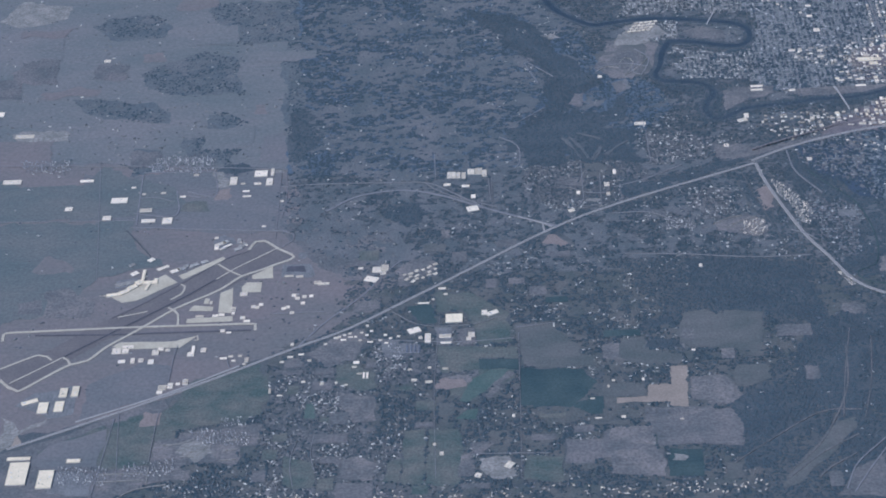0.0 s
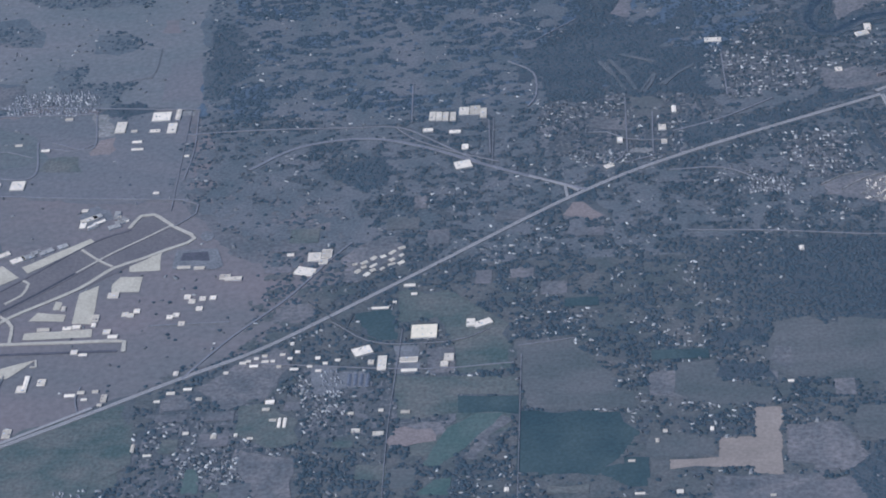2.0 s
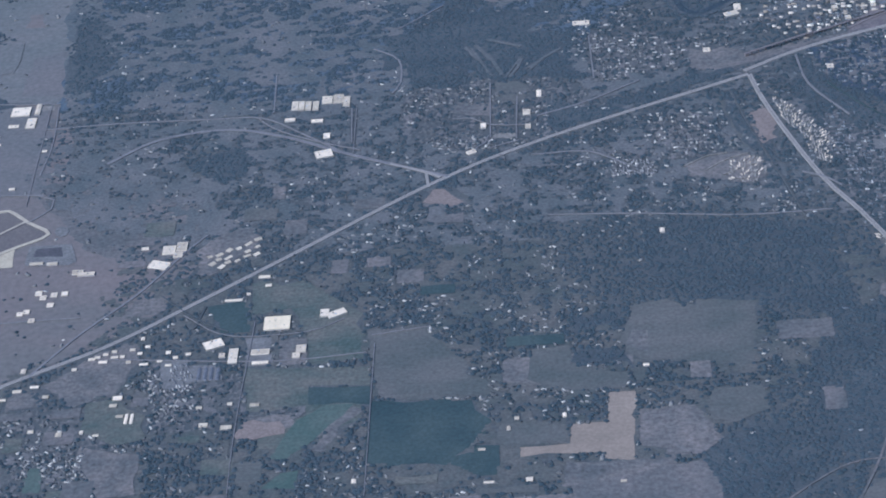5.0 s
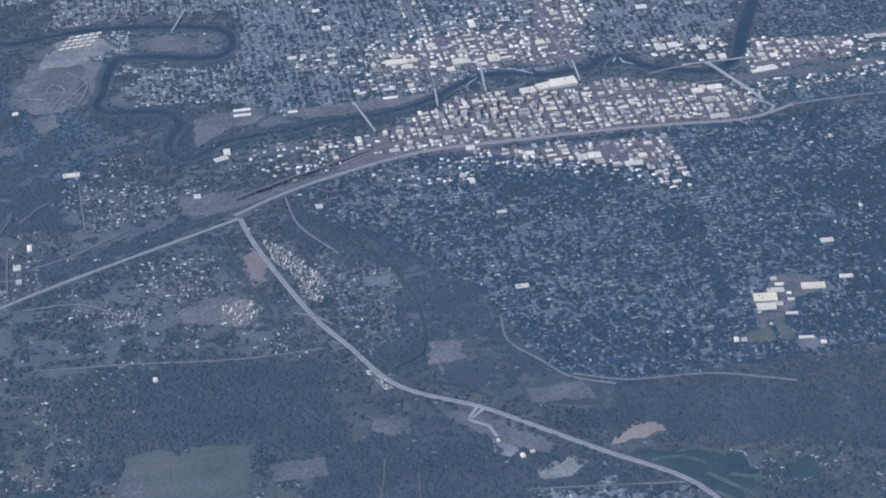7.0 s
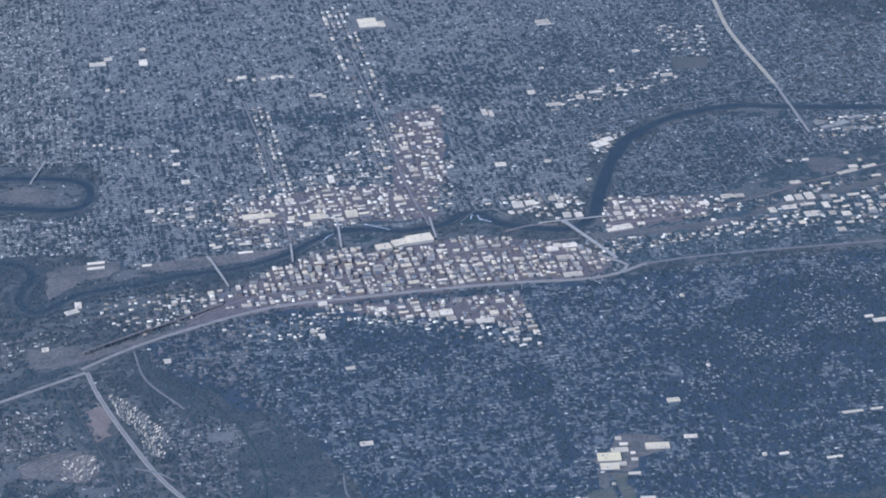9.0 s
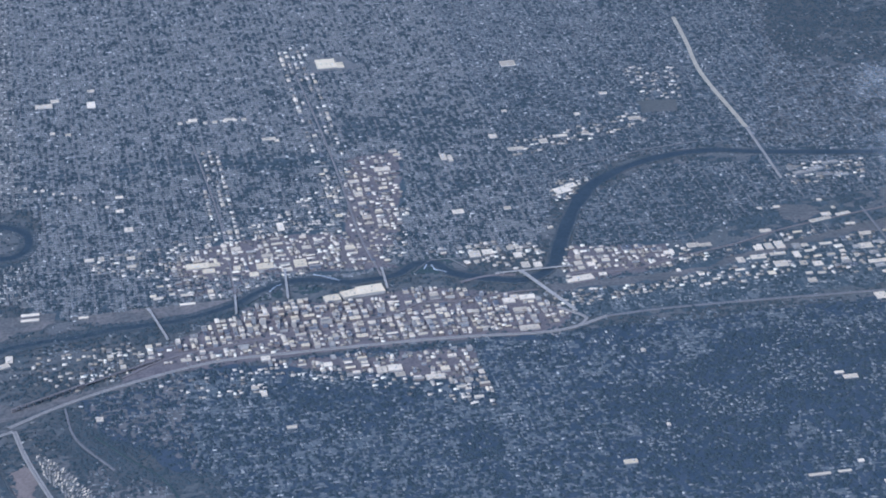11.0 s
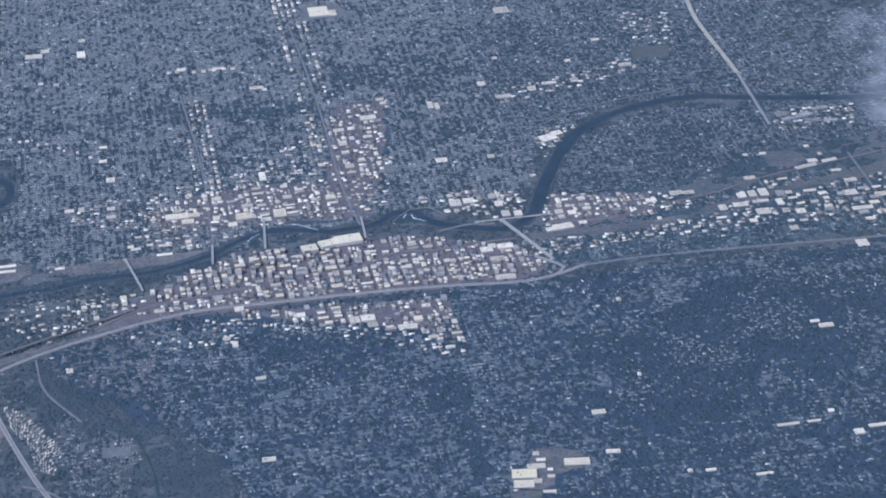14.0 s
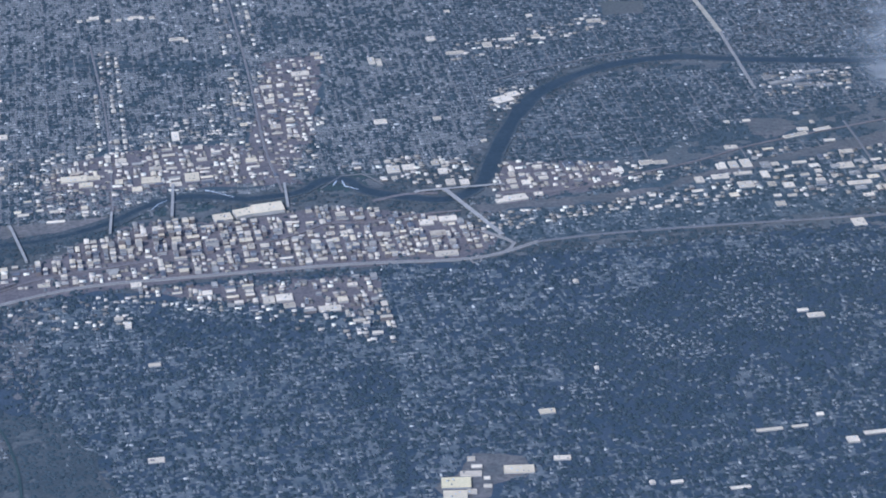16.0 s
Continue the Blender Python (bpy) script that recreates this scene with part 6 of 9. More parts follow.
road("park_path", "narrow grey park path", [(12.51, 10.14), (13.09, 10.75), (13.55, 10.77), (13.97, 10.12)], 0.03, ROADM)
road("interchange_ramp", "narrow grey interchange ramp", [(15.30, 6.09), (15.35, 5.86), (15.50, 5.88), (15.58, 6.08), (15.46, 6.20)], 0.03, FREE)
road("woods_road", "narrow grey woods road", [(-7.72, 6.73), (-7.04, 6.03), (-6.95, 4.82), (-7.15, 4.27)], 0.05, ROADM)
road("farm_road", "narrow grey farm road", [(-13.77, -12.16), (-13.83, -13.21), (-13.63, -14.24)], 0.026, ROADM)
road("plain_road", "straight grey road across the plain", [(-21.31, 1.14), (-19.38, 0.88), (-17.34, 0.64), (-15.45, 0.43)], 0.04, ROADM)
road("plain_road", "narrow grey lane between warehouses", [(-21.20, 3.19), (-20.60, 3.21), (-19.83, 2.84)], 0.03, ROADM)
road("plain_road", "narrow grey lane between warehouses", [(-19.58, 3.32), (-18.79, 3.10), (-18.34, 3.37)], 0.03, ROADM)
road("plain_road", "narrow grey lane beside the warehouses", [(-15.77, 4.77), (-15.65, 2.83), (-15.74, 1.37)], 0.03, ROADM)
road("ditch", "dark straight drainage ditch across the plain", [(-21.42, 0.91), (-20.63, -0.40), (-20.16, -1.30)], 0.03, WOODS)
road("fairway", "pale grey-green golf fairway between pines", [(-5.30, 6.45), (-5.11, 6.02), (-4.92, 5.69)], 0.09, MEADOW)
road("fairway", "pale grey-green golf fairway between pines", [(-5.03, 6.52), (-4.79, 5.98), (-4.64, 5.65)], 0.09, MEADOW)
road("fairway", "pale grey-green golf fairway between pines", [(-4.72, 5.97), (-4.50, 5.33), (-4.35, 4.82)], 0.09, MEADOW)
road("fairway", "pale grey-green golf fairway between pines", [(-3.85, 5.65), (-3.96, 5.17), (-4.17, 4.70)], 0.09, MEADOW)
road("fairway", "pale grey-green golf fairway between pines", [(-2.94, 5.94), (-3.29, 5.58), (-3.64, 5.03)], 0.09, MEADOW)
road("fairway", "pale grey-green golf fairway between pines", [(-4.73, 6.79), (-4.24, 6.52), (-3.86, 6.30)], 0.09, MEADOW)
road("hill_road", "narrow grey hill road", [(-4.66, 4.47), (-4.65, 3.22), (-4.64, 1.70)], 0.035, ROADM)
road("hill_road", "narrow grey hill road", [(-3.98, 3.67), (-4.00, 2.39), (-4.00, 1.57)], 0.035, ROADM)
road("hill_road", "narrow grey hill road", [(-4.63, 2.36), (-4.21, 2.27), (-3.75, 2.25)], 0.035, ROADM)
road("hill_road", "narrow grey hill road", [(-5.61, 2.77), (-5.14, 2.75), (-4.68, 2.36)], 0.035, ROADM)
road("hill_road", "narrow grey hill road", [(-5.00, 1.27), (-4.78, 1.48), (-4.68, 1.83)], 0.035, ROADM)
road("hill_road", "narrow grey hill road", [(-4.69, 1.20), (-4.32, 1.38), (-3.95, 1.51)], 0.035, ROADM)
road("hill_road", "narrow grey hill road", [(-10.48, 3.45), (-9.96, 2.82), (-8.98, 2.15), (-7.83, 1.56)], 0.035, ROADM)
road("hill_road", "narrow grey hill road", [(-8.14, 3.64), (-8.06, 1.95)], 0.035, ROADM)
road("hill_road", "narrow grey hill road", [(-10.19, 5.66), (-10.12, 3.69)], 0.035, ROADM)
road("hill_road", "narrow grey hill road", [(-7.08, 7.74), (-6.63, 8.21), (-5.93, 8.91)], 0.035, ROADM)
road("estate_street", "pale street on the housing site", [(-20.56, -14.27), (-19.75, -14.26), (-19.05, -14.23)], 0.045, SAND)
road("estate_street", "pale street on the housing site", [(-20.57, -13.89), (-19.79, -13.89), (-19.10, -13.88)], 0.045, SAND)
road("estate_street", "pale street on the housing site", [(-19.72, -15.07), (-19.23, -14.72), (-18.33, -14.53)], 0.045, SAND)
road("estate_street", "pale street on the housing site", [(-18.95, -14.49), (-18.97, -13.60)], 0.045, SAND)
road("estate_street", "pale street on the housing site", [(-18.71, -12.46), (-18.09, -12.39), (-17.64, -12.15)], 0.045, SAND)
road("estate_street", "pale street on the housing site", [(-17.80, -12.90), (-17.27, -12.74), (-16.99, -12.37)], 0.045, SAND)
road("estate_street", "pale street on the housing site", [(-18.02, -13.08), (-17.55, -13.05)], 0.045, SAND)
road("estate_street", "pale street on the housing site", [(-16.71, -13.36), (-16.20, -13.32)], 0.045, SAND)
road("estate_street", "pale street on the housing site", [(-16.67, -12.84), (-16.21, -12.77)], 0.045, SAND)
road("estate_street", "pale street on the housing site", [(-16.60, -12.32), (-16.21, -12.28)], 0.045, SAND)
road("farm_road", "narrow pale farm road", [(-20.64, -15.09), (-20.53, -13.26), (-20.41, -11.09), (-20.40, -10.89)], 0.026, ROADM)
road("farm_road", "narrow pale farm road", [(-19.00, -13.35), (-18.99, -11.38), (-18.95, -10.57)], 0.023, ROADM)
road("farm_road", "narrow pale airport lane", [(-18.84, -9.06), (-18.80, -7.50), (-18.75, -6.77)], 0.026, ROADM)
road("farm_road", "narrow pale loop road", [(-16.83, -8.28), (-16.96, -7.76), (-16.91, -7.33)], 0.033, ROADM)
road("farm_road", "narrow grey farm road", [(-8.68, -13.52), (-7.99, -13.52), (-7.26, -13.54), (-6.23, -13.60)], 0.023, ROADM)
road("farm_road", "pale winding farm road", [(-14.30, -14.89), (-14.44, -14.00), (-14.45, -13.23), (-14.33, -12.59)], 0.026, ROADM)
road("levee_road", "pale levee road beside the creek", [(4.34, -13.41), (3.29, -14.70), (2.82, -15.98)], 0.05, ROADM)
road("levee_road", "pale levee road beside the creek", [(4.27, -13.95), (3.66, -14.99), (3.04, -16.13)], 0.05, ROADM)
road("works_road", "narrow pale works road", [(-2.88, 12.21), (-2.62, 12.81), (-2.29, 12.40), (-2.70, 11.21)], 0.04, SAND)
road("works_road", "narrow pale works road", [(-2.70, 11.21), (-2.08, 12.01), (-1.69, 12.72)], 0.04, SAND)
road("works_road", "narrow pale works road", [(-3.83, 11.68), (-3.35, 12.13), (-2.89, 11.96)], 0.04, SAND)
road("rail_line", "pale railway line raised through the city centre", [(10.36, 7.59), (10.96, 7.70), (11.72, 7.95), (12.45, 8.36), (13.39, 8.25), (14.47, 8.41), (15.51, 8.42)], 0.05, RAIL)
road("diagonal_street", "pale diagonal street through the works district", [(25.33, 11.40), (25.33, 9.84), (25.33, 8.23), (25.37, 6.35)], 0.05, ROADM)
road("river_drive", "narrow grey drive along the north bank", [(17.47, 15.50), (18.74, 15.99), (20.55, 16.55), (22.14, 16.77)], 0.04, ROADM)
road("fairway", "green golf fairway beside the highway", [(9.47, -8.57), (10.10, -8.53), (10.61, -8.93)], 0.1, TURF)
road("fairway", "green golf fairway beside the highway", [(10.52, -9.26), (10.98, -9.83), (11.39, -10.31)], 0.1, TURF)
road("fairway", "green golf fairway beside the highway", [(10.97, -9.41), (11.67, -9.72)], 0.1, TURF)
road("fairway", "green golf fairway beside the highway", [(10.53, -9.94), (10.93, -10.47), (11.16, -10.95)], 0.1, TURF)
road("fairway", "green golf fairway beside the highway", [(10.07, -8.40), (10.57, -8.33), (11.10, -8.69)], 0.1, TURF)
# buildings that stand alone
hall(-21.34, -3.44, 0.53, 0.17, 12, 8, "cream-roofed airport terminal wing")
hall(-21.0, -3.29, 0.37, 0.20, 14, 32, "cream-roofed airport terminal wing")
hall(-20.74, -3.01, 0.37, 0.22, 15, 42, "cream-roofed airport terminal wing")
hall(-20.5, -2.7, 0.31, 0.26, 16, 35, "cream-roofed airport terminal wing")
hall(-20.14, -2.72, 0.52, 0.19, 13, 0, "cream-roofed airport terminal wing")
hall(-20.42, -2.21, 0.10, 0.64, 13, 0, "cream-roofed airport terminal wing")
hall(-20.19, -2.96, 0.10, 0.49, 13, -15, "cream-roofed airport terminal wing")
hall(-19.95, -2.59, 0.11, 0.18, 12, 0, "cream-roofed airport terminal wing")
hall(-21.01, -2.74, 0.73, 0.24, 12, 20, "grey-roofed terminal car park deck")
hall(-20.76, -2.09, 0.27, 0.22, 11, 40, "white-roofed terminal hotel block")
hall(-19.77, -1.78, 0.45, 0.17, 9, 32, "grey-white airport hangar in a row", roof=ROOFW)
hall(-19.32, -2.0, 0.35, 0.21, 9, 32, "grey-white airport hangar in a row", roof=ROOFW)
hall(-19.09, -1.87, 0.31, 0.21, 9, 32, "grey-white airport hangar in a row", roof=ROOFG)
hall(-18.93, -1.69, 0.23, 0.17, 9, 32, "grey-white airport hangar in a row", roof=ROOFG)
hall(-18.68, -1.67, 0.36, 0.19, 9, 35, "grey-white airport hangar in a row", roof=ROOFG)
hall(-18.31, -1.47, 0.25, 0.17, 9, 30, "grey-white airport hangar in a row", roof=ROOFG)
hall(-20.26, -1.2, 0.19, 0.24, 9, -40, "grey-white airport hangar in a row", roof=ROOFW)
hall(-20.92, -1.51, 0.23, 0.17, 9, 40, "grey-white airport hangar in a row", roof=ROOFG)
hall(-17.85, -0.3, 0.43, 0.17, 9, 30, "grey-white airport hangar in a row", roof=ROOFW)
hall(-17.67, -0.17, 0.23, 0.18, 9, 30, "grey-white airport hangar in a row", roof=ROOFG)
hall(-17.97, -0.54, 0.15, 0.28, 9, 0, "grey-white airport hangar in a row", roof=ROOFW)
hall(-17.72, -0.64, 0.28, 0.15, 9, 30, "grey-white airport hangar in a row", roof=ROOFG)
hall(-17.18, -0.15, 0.14, 0.32, 9, 0, "grey-white airport hangar in a row", roof=ROOFG)
hall(-16.99, -0.38, 0.23, 0.19, 9, -40, "grey-white airport hangar in a row", roof=ROOFG)
hall(-17.17, -0.68, 0.30, 0.17, 9, 25, "grey-white airport hangar in a row", roof=ROOFG)
hall(-17.09, -0.49, 0.19, 0.15, 9, 20, "grey-white airport hangar in a row", roof=ROOFG)
hall(-18.16, -5.01, 0.28, 0.12, 8, 0, "white-roofed airport service building", roof=ROOFW)
hall(-17.61, -5.0, 0.20, 0.13, 8, 0, "white-roofed airport service building", roof=ROOFW)
hall(-17.4, -4.96, 0.20, 0.14, 8, 0, "white-roofed airport service building", roof=ROOFW)
hall(-17.01, -4.63, 0.16, 0.25, 8, 0, "white-roofed airport service building", roof=ROOFW)
hall(-17.0, -4.91, 0.10, 0.14, 8, 0, "white-roofed airport service building", roof=ROOFW)
hall(-16.73, -3.71, 0.26, 0.21, 8, 0, "white-roofed airport service building", roof=ROOFW)
hall(-17.83, -4.18, 0.09, 0.16, 8, 0, "white-roofed airport service building", roof=ROOFW)
hall(-14.82, -2.69, 0.24, 0.11, 8, 0, "white-roofed airport service building", roof=ROOFW)
hall(-15.2, -2.64, 0.31, 0.11, 8, 0, "white-roofed airport service building", roof=ROOFW)
hall(-17.28, -5.97, 0.16, 0.17, 8, 0, "white-roofed airport service building", roof=ROOFW)
hall(-20.44, -6.75, 0.40, 0.20, 8, 0, "white-roofed airport service building", roof=ROOFW)
hall(-19.3, -6.94, 0.20, 0.20, 8, 0, "white-roofed airport service building", roof=ROOFW)
hall(-16.65, -5.2, 0.18, 0.17, 8, 0, "white-roofed airport service building", roof=ROOFW)
hall(-16.48, -5.41, 0.22, 0.12, 8, 0, "white-roofed airport service building", roof=ROOFW)
hall(-14.16, -3.13, 0.25, 0.18, 8, 0, "white-roofed airport service building", roof=ROOFW)
hall(-16.33, -4.52, 0.15, 0.16, 6, 0, "small white shed beside the airport lane", roof=ROOFW)
hall(-16.19, -4.57, 0.15, 0.15, 6, 0, "small white shed beside the airport lane", roof=ROOFW)
hall(-16.07, -4.4, 0.15, 0.16, 6, 0, "small white shed beside the airport lane", roof=ROOFW)
hall(-15.26, -4.71, 0.15, 0.16, 6, 0, "small white shed beside the airport lane", roof=ROOFW)
hall(-15.12, -4.63, 0.15, 0.16, 6, 0, "small white shed beside the airport lane", roof=ROOFW)
hall(-14.95, -4.99, 0.15, 0.15, 6, 0, "small white shed beside the airport lane", roof=ROOFW)
hall(-14.82, -4.09, 0.15, 0.16, 6, 0, "small white shed beside the airport lane", roof=ROOFW)
hall(-14.95, -3.9, 0.15, 0.17, 6, 0, "small white shed beside the airport lane", roof=ROOFW)
hall(-14.58, -4.0, 0.15, 0.16, 6, 0, "small white shed beside the airport lane", roof=ROOFW)
hall(-14.61, -4.41, 0.15, 0.15, 6, 0, "small white shed beside the airport lane", roof=ROOFW)
hall(-14.34, -3.98, 0.15, 0.16, 6, 0, "small white shed beside the airport lane", roof=ROOFW)
hall(-19.0, -9.23, 0.29, 0.27, 7, 0, "pale motel building beside the freeway")
hall(-18.75, -9.14, 0.17, 0.30, 8, 0, "white motel building beside the freeway")
hall(-19.07, -9.49, 0.19, 0.17, 7, 0, "white motel wing beside the freeway")
hall(-20.56, -7.6, 0.23, 0.17, 8, 0, "white airport service building")
hall(-20.19, -7.58, 0.15, 0.30, 8, 0, "white airport service building")
hall(-19.91, -7.57, 0.17, 0.20, 8, 0, "white airport service building")
hall(-19.56, -7.69, 0.20, 0.27, 8, 0, "white airport service building")
hall(-20.81, -6.96, 0.31, 0.34, 8, 0, "white airport service building")
hall(-20.51, -6.98, 0.23, 0.31, 8, 0, "white airport service building")
hall(-19.46, -7.13, 0.23, 0.31, 8, 0, "white airport service building")
hall(-18.24, -7.32, 0.23, 0.24, 8, 0, "white airport service building")
hall(-18.18, -7.08, 0.10, 0.48, 8, 0, "white airport service building")
hall(-7.5, -14.16, 0.25, 0.30, 10, -30, "white barn in a pale farmyard")
hall(-8.49, -14.63, 0.20, 0.20, 8, -20, "white barn in a pale farmyard")
hall(-9.65, -13.43, 0.13, 0.18, 7, 0, "white farm shed among pastures")
hall(-9.88, -12.94, 0.09, 0.12, 6, 0, "white farm shed among pastures")
hall(-21.95, 3.07, 0.61, 0.37, 9.4, 0, "white flat-roofed warehouse on the plain")
hall(-20.86, 2.28, 0.45, 0.22, 9.8, 0, "white flat-roofed warehouse on the plain")
hall(-20.69, 1.52, 0.51, 0.21, 10.2, 0, "white flat-roofed warehouse on the plain")
hall(-19.98, 1.47, 0.36, 0.41, 10.6, 0, "white flat-roofed warehouse on the plain")
hall(-17.75, 4.18, 0.27, 0.55, 9.0, 0, "white flat-roofed warehouse on the plain")
hall(-16.74, 4.65, 0.49, 0.44, 9.4, 0, "white flat-roofed warehouse on the plain")
hall(-16.38, 4.02, 0.24, 0.49, 9.8, 0, "white flat-roofed warehouse on the plain")
hall(-16.30, 4.71, 0.12, 0.50, 10.2, 0, "white flat-roofed warehouse on the plain")
hall(-19.21, 4.74, 0.19, 0.11, 10.6, 0, "white flat-roofed warehouse on the plain")
hall(-19.57, 3.17, 0.21, 0.10, 9.0, 0, "white flat-roofed warehouse on the plain")
hall(-16.35, 0.81, 0.14, 0.08, 9.4, 0, "white flat-roofed warehouse on the plain")
hall(-9.60, 3.96, 0.16, 0.42, 9.8, 0, "pale ribbed factory hall beside the woods")
hall(-9.43, 3.94, 0.15, 0.42, 10.2, 0, "pale ribbed factory hall beside the woods")
hall(-9.26, 3.92, 0.15, 0.42, 10.6, 0, "pale ribbed factory hall beside the woods")
hall(-9.07, 3.90, 0.15, 0.42, 9.0, 0, "pale ribbed factory hall beside the woods")
hall(-8.79, 4.15, 0.26, 0.36, 9.4, 0, "pale ribbed factory hall beside the woods")
hall(-8.51, 4.17, 0.26, 0.42, 9.8, 0, "pale ribbed factory hall beside the woods")
hall(-8.29, 4.00, 0.17, 0.48, 10.2, 0, "pale ribbed factory hall beside the woods")
hall(-9.68, 3.26, 0.26, 0.13, 10.6, 0, "small white shop building beside the road")
hall(-8.99, 3.12, 0.29, 0.13, 9.0, 0, "small white shop building beside the road")
hall(-8.70, 2.34, 0.17, 0.24, 9.4, 0, "small white shop building beside the road")
hall(-8.72, 1.47, 0.42, 0.34, 9.8, 15, "small white shop building beside the road")
hall(-4.82, 2.30, 0.14, 0.23, 10.2, 0, "small white shop building beside the road")
hall(-5.10, 1.06, 0.22, 0.17, 10.6, 30, "small white shop building beside the road")
hall(-3.43, 3.72, 0.11, 0.30, 9.0, 0, "small white shop building beside the road")
hall(-3.75, 2.83, 0.19, 0.24, 9.4, 0, "small white shop building beside the road")
hall(-3.72, 2.14, 0.14, 0.18, 9.8, 0, "small white shop building beside the road")
hall(-2.28, 7.31, 0.44, 0.20, 10.2, 0, "small white shop building beside the road")
hall(-0.71, -3.00, 0.10, 0.15, 10.6, 0, "small white shop building beside the road")
hall(-12.10, -2.45, 0.30, 0.35, 9.0, 0, "white factory hall beside the pines")
hall(-11.81, -2.34, 0.24, 0.36, 9.4, 0, "white factory hall beside the pines")
hall(-11.87, -2.67, 0.21, 0.21, 9.8, 0, "white factory hall beside the pines")
hall(-12.27, -3.06, 0.46, 0.30, 10.2, -20, "white factory hall beside the pines")
hall(-13.95, -3.23, 0.40, 0.13, 10.6, 0, "white factory hall beside the pines")
hall(-9.33, -5.74, 0.58, 0.50, 11.8, 0, "cream-roofed big warehouse beside the fields")
hall(-8.29, -5.46, 0.20, 0.28, 10.2, 0, "white warehouse beside the fields")
hall(-8.02, -5.50, 0.43, 0.21, 10.6, 28, "white warehouse beside the fields")
hall(-10.68, -6.40, 0.43, 0.31, 9.0, 22, "white warehouse beside the fields")
hall(-10.21, -6.89, 0.20, 0.52, 9.4, 0, "white warehouse beside the fields")
hall(-9.62, -6.81, 0.40, 0.18, 9.8, 0, "white warehouse beside the fields")
hall(-9.59, -7.21, 0.35, 0.09, 10.2, 0, "white warehouse beside the fields")
hall(-8.73, -6.78, 0.22, 0.27, 10.6, 0, "white warehouse beside the fields")
hall(-10.46, -6.84, 0.13, 0.14, 9.0, 0, "white warehouse beside the fields")
hall(-8.82, -7.02, 0.17, 0.18, 9.4, 0, "white warehouse beside the fields")
hall(-10.90, -7.48, 0.07, 0.43, 5.8, 0, "dark-roofed narrow storage shed in a row", roof=ROOFD)
hall(-10.76, -7.49, 0.07, 0.43, 6.2, 0, "dark-roofed narrow storage shed in a row", roof=ROOFD)
hall(-10.63, -7.50, 0.07, 0.43, 6.6, 0, "dark-roofed narrow storage shed in a row", roof=ROOFD)
hall(-10.49, -7.51, 0.07, 0.43, 5.0, 0, "dark-roofed narrow storage shed in a row", roof=ROOFD)
hall(-12.30, -8.95, 0.06, 0.33, 6.4, 0, "white shed among the houses")
hall(-12.18, -8.96, 0.06, 0.33, 6.8, 0, "white shed among the houses")
hall(-12.58, -8.18, 0.20, 0.13, 7.2, 0, "white shed among the houses")
hall(-9.76, -3.83, 0.26, 0.10, 7.6, 0, "white shed among the houses")
hall(-9.64, -4.19, 0.13, 0.08, 6.0, 0, "white shed among the houses")
hall(-10.07, -4.49, 0.08, 0.07, 6.4, 0, "white shed among the houses")
hall(-10.39, -4.71, 0.39, 0.07, 6.8, 0, "white shed among the houses")
hall(-14.47, -7.58, 0.18, 0.07, 7.2, 0, "white shed among the houses")
hall(-13.68, -7.02, 0.10, 0.08, 7.6, 0, "white shed among the houses")
hall(-12.29, -6.00, 0.08, 0.10, 6.0, 0, "white shed among the houses")
hall(-12.16, -6.98, 0.18, 0.07, 6.4, 0, "white shed among the houses")
hall(-11.61, -7.08, 0.13, 0.07, 6.8, 0, "white shed among the houses")
hall(-16.31, -7.79, 0.13, 0.27, 7.2, 0, "white shed among the houses")
hall(-16.86, -7.54, 0.15, 0.10, 7.6, 0, "white shed among the houses")
hall(-17.10, -7.63, 0.23, 0.10, 6.0, 0, "white shed among the houses")
hall(-17.83, -7.09, 0.18, 0.23, 6.4, 0, "white shed among the houses")
hall(-19.06, -7.01, 0.18, 0.14, 6.8, 0, "white shed among the houses")
hall(-17.06, -6.08, 0.18, 0.08, 7.2, 0, "white shed among the houses")
hall(-18.26, -8.96, 0.18, 0.30, 7.6, 0, "white shed among the houses")
hall(-18.50, -9.04, 0.15, 0.13, 6.0, 0, "white shed among the houses")
hall(-13.08, -6.80, 0.18, 0.08, 6.4, 0, "white shed among the houses")
hall(-12.84, -6.65, 0.15, 0.08, 6.8, 0, "white shed among the houses")
hall(-13.34, -6.67, 0.15, 0.08, 7.2, 0, "white shed among the houses")
hall(-14.81, -6.97, 0.10, 0.14, 7.6, 0, "white shed among the houses")
hall(-14.83, -7.70, 0.18, 0.10, 6.0, 0, "white shed among the houses")
hall(-11.11, -2.84, 0.11, 0.08, 5.4, 20, "pale sand-coloured storage unit")
hall(-11.02, -3.15, 0.15, 0.12, 5.8, 49, "pale sand-coloured storage unit")
hall(-10.89, -2.79, 0.17, 0.11, 6.2, 37, "pale sand-coloured storage unit")
hall(-10.89, -2.98, 0.12, 0.10, 6.6, 26, "pale sand-coloured storage unit")
hall(-10.80, -3.29, 0.16, 0.11, 5.0, 55, "pale sand-coloured storage unit")
hall(-10.68, -2.61, 0.15, 0.12, 5.4, 54, "pale sand-coloured storage unit")
hall(-10.67, -2.93, 0.19, 0.08, 5.8, 43, "pale sand-coloured storage unit")
hall(-10.67, -3.12, 0.13, 0.11, 6.2, 32, "pale sand-coloured storage unit")
hall(-10.46, -2.56, 0.12, 0.10, 6.6, 31, "pale sand-coloured storage unit")
hall(-10.45, -3.07, 0.11, 0.08, 5.0, 49, "pale sand-coloured storage unit")
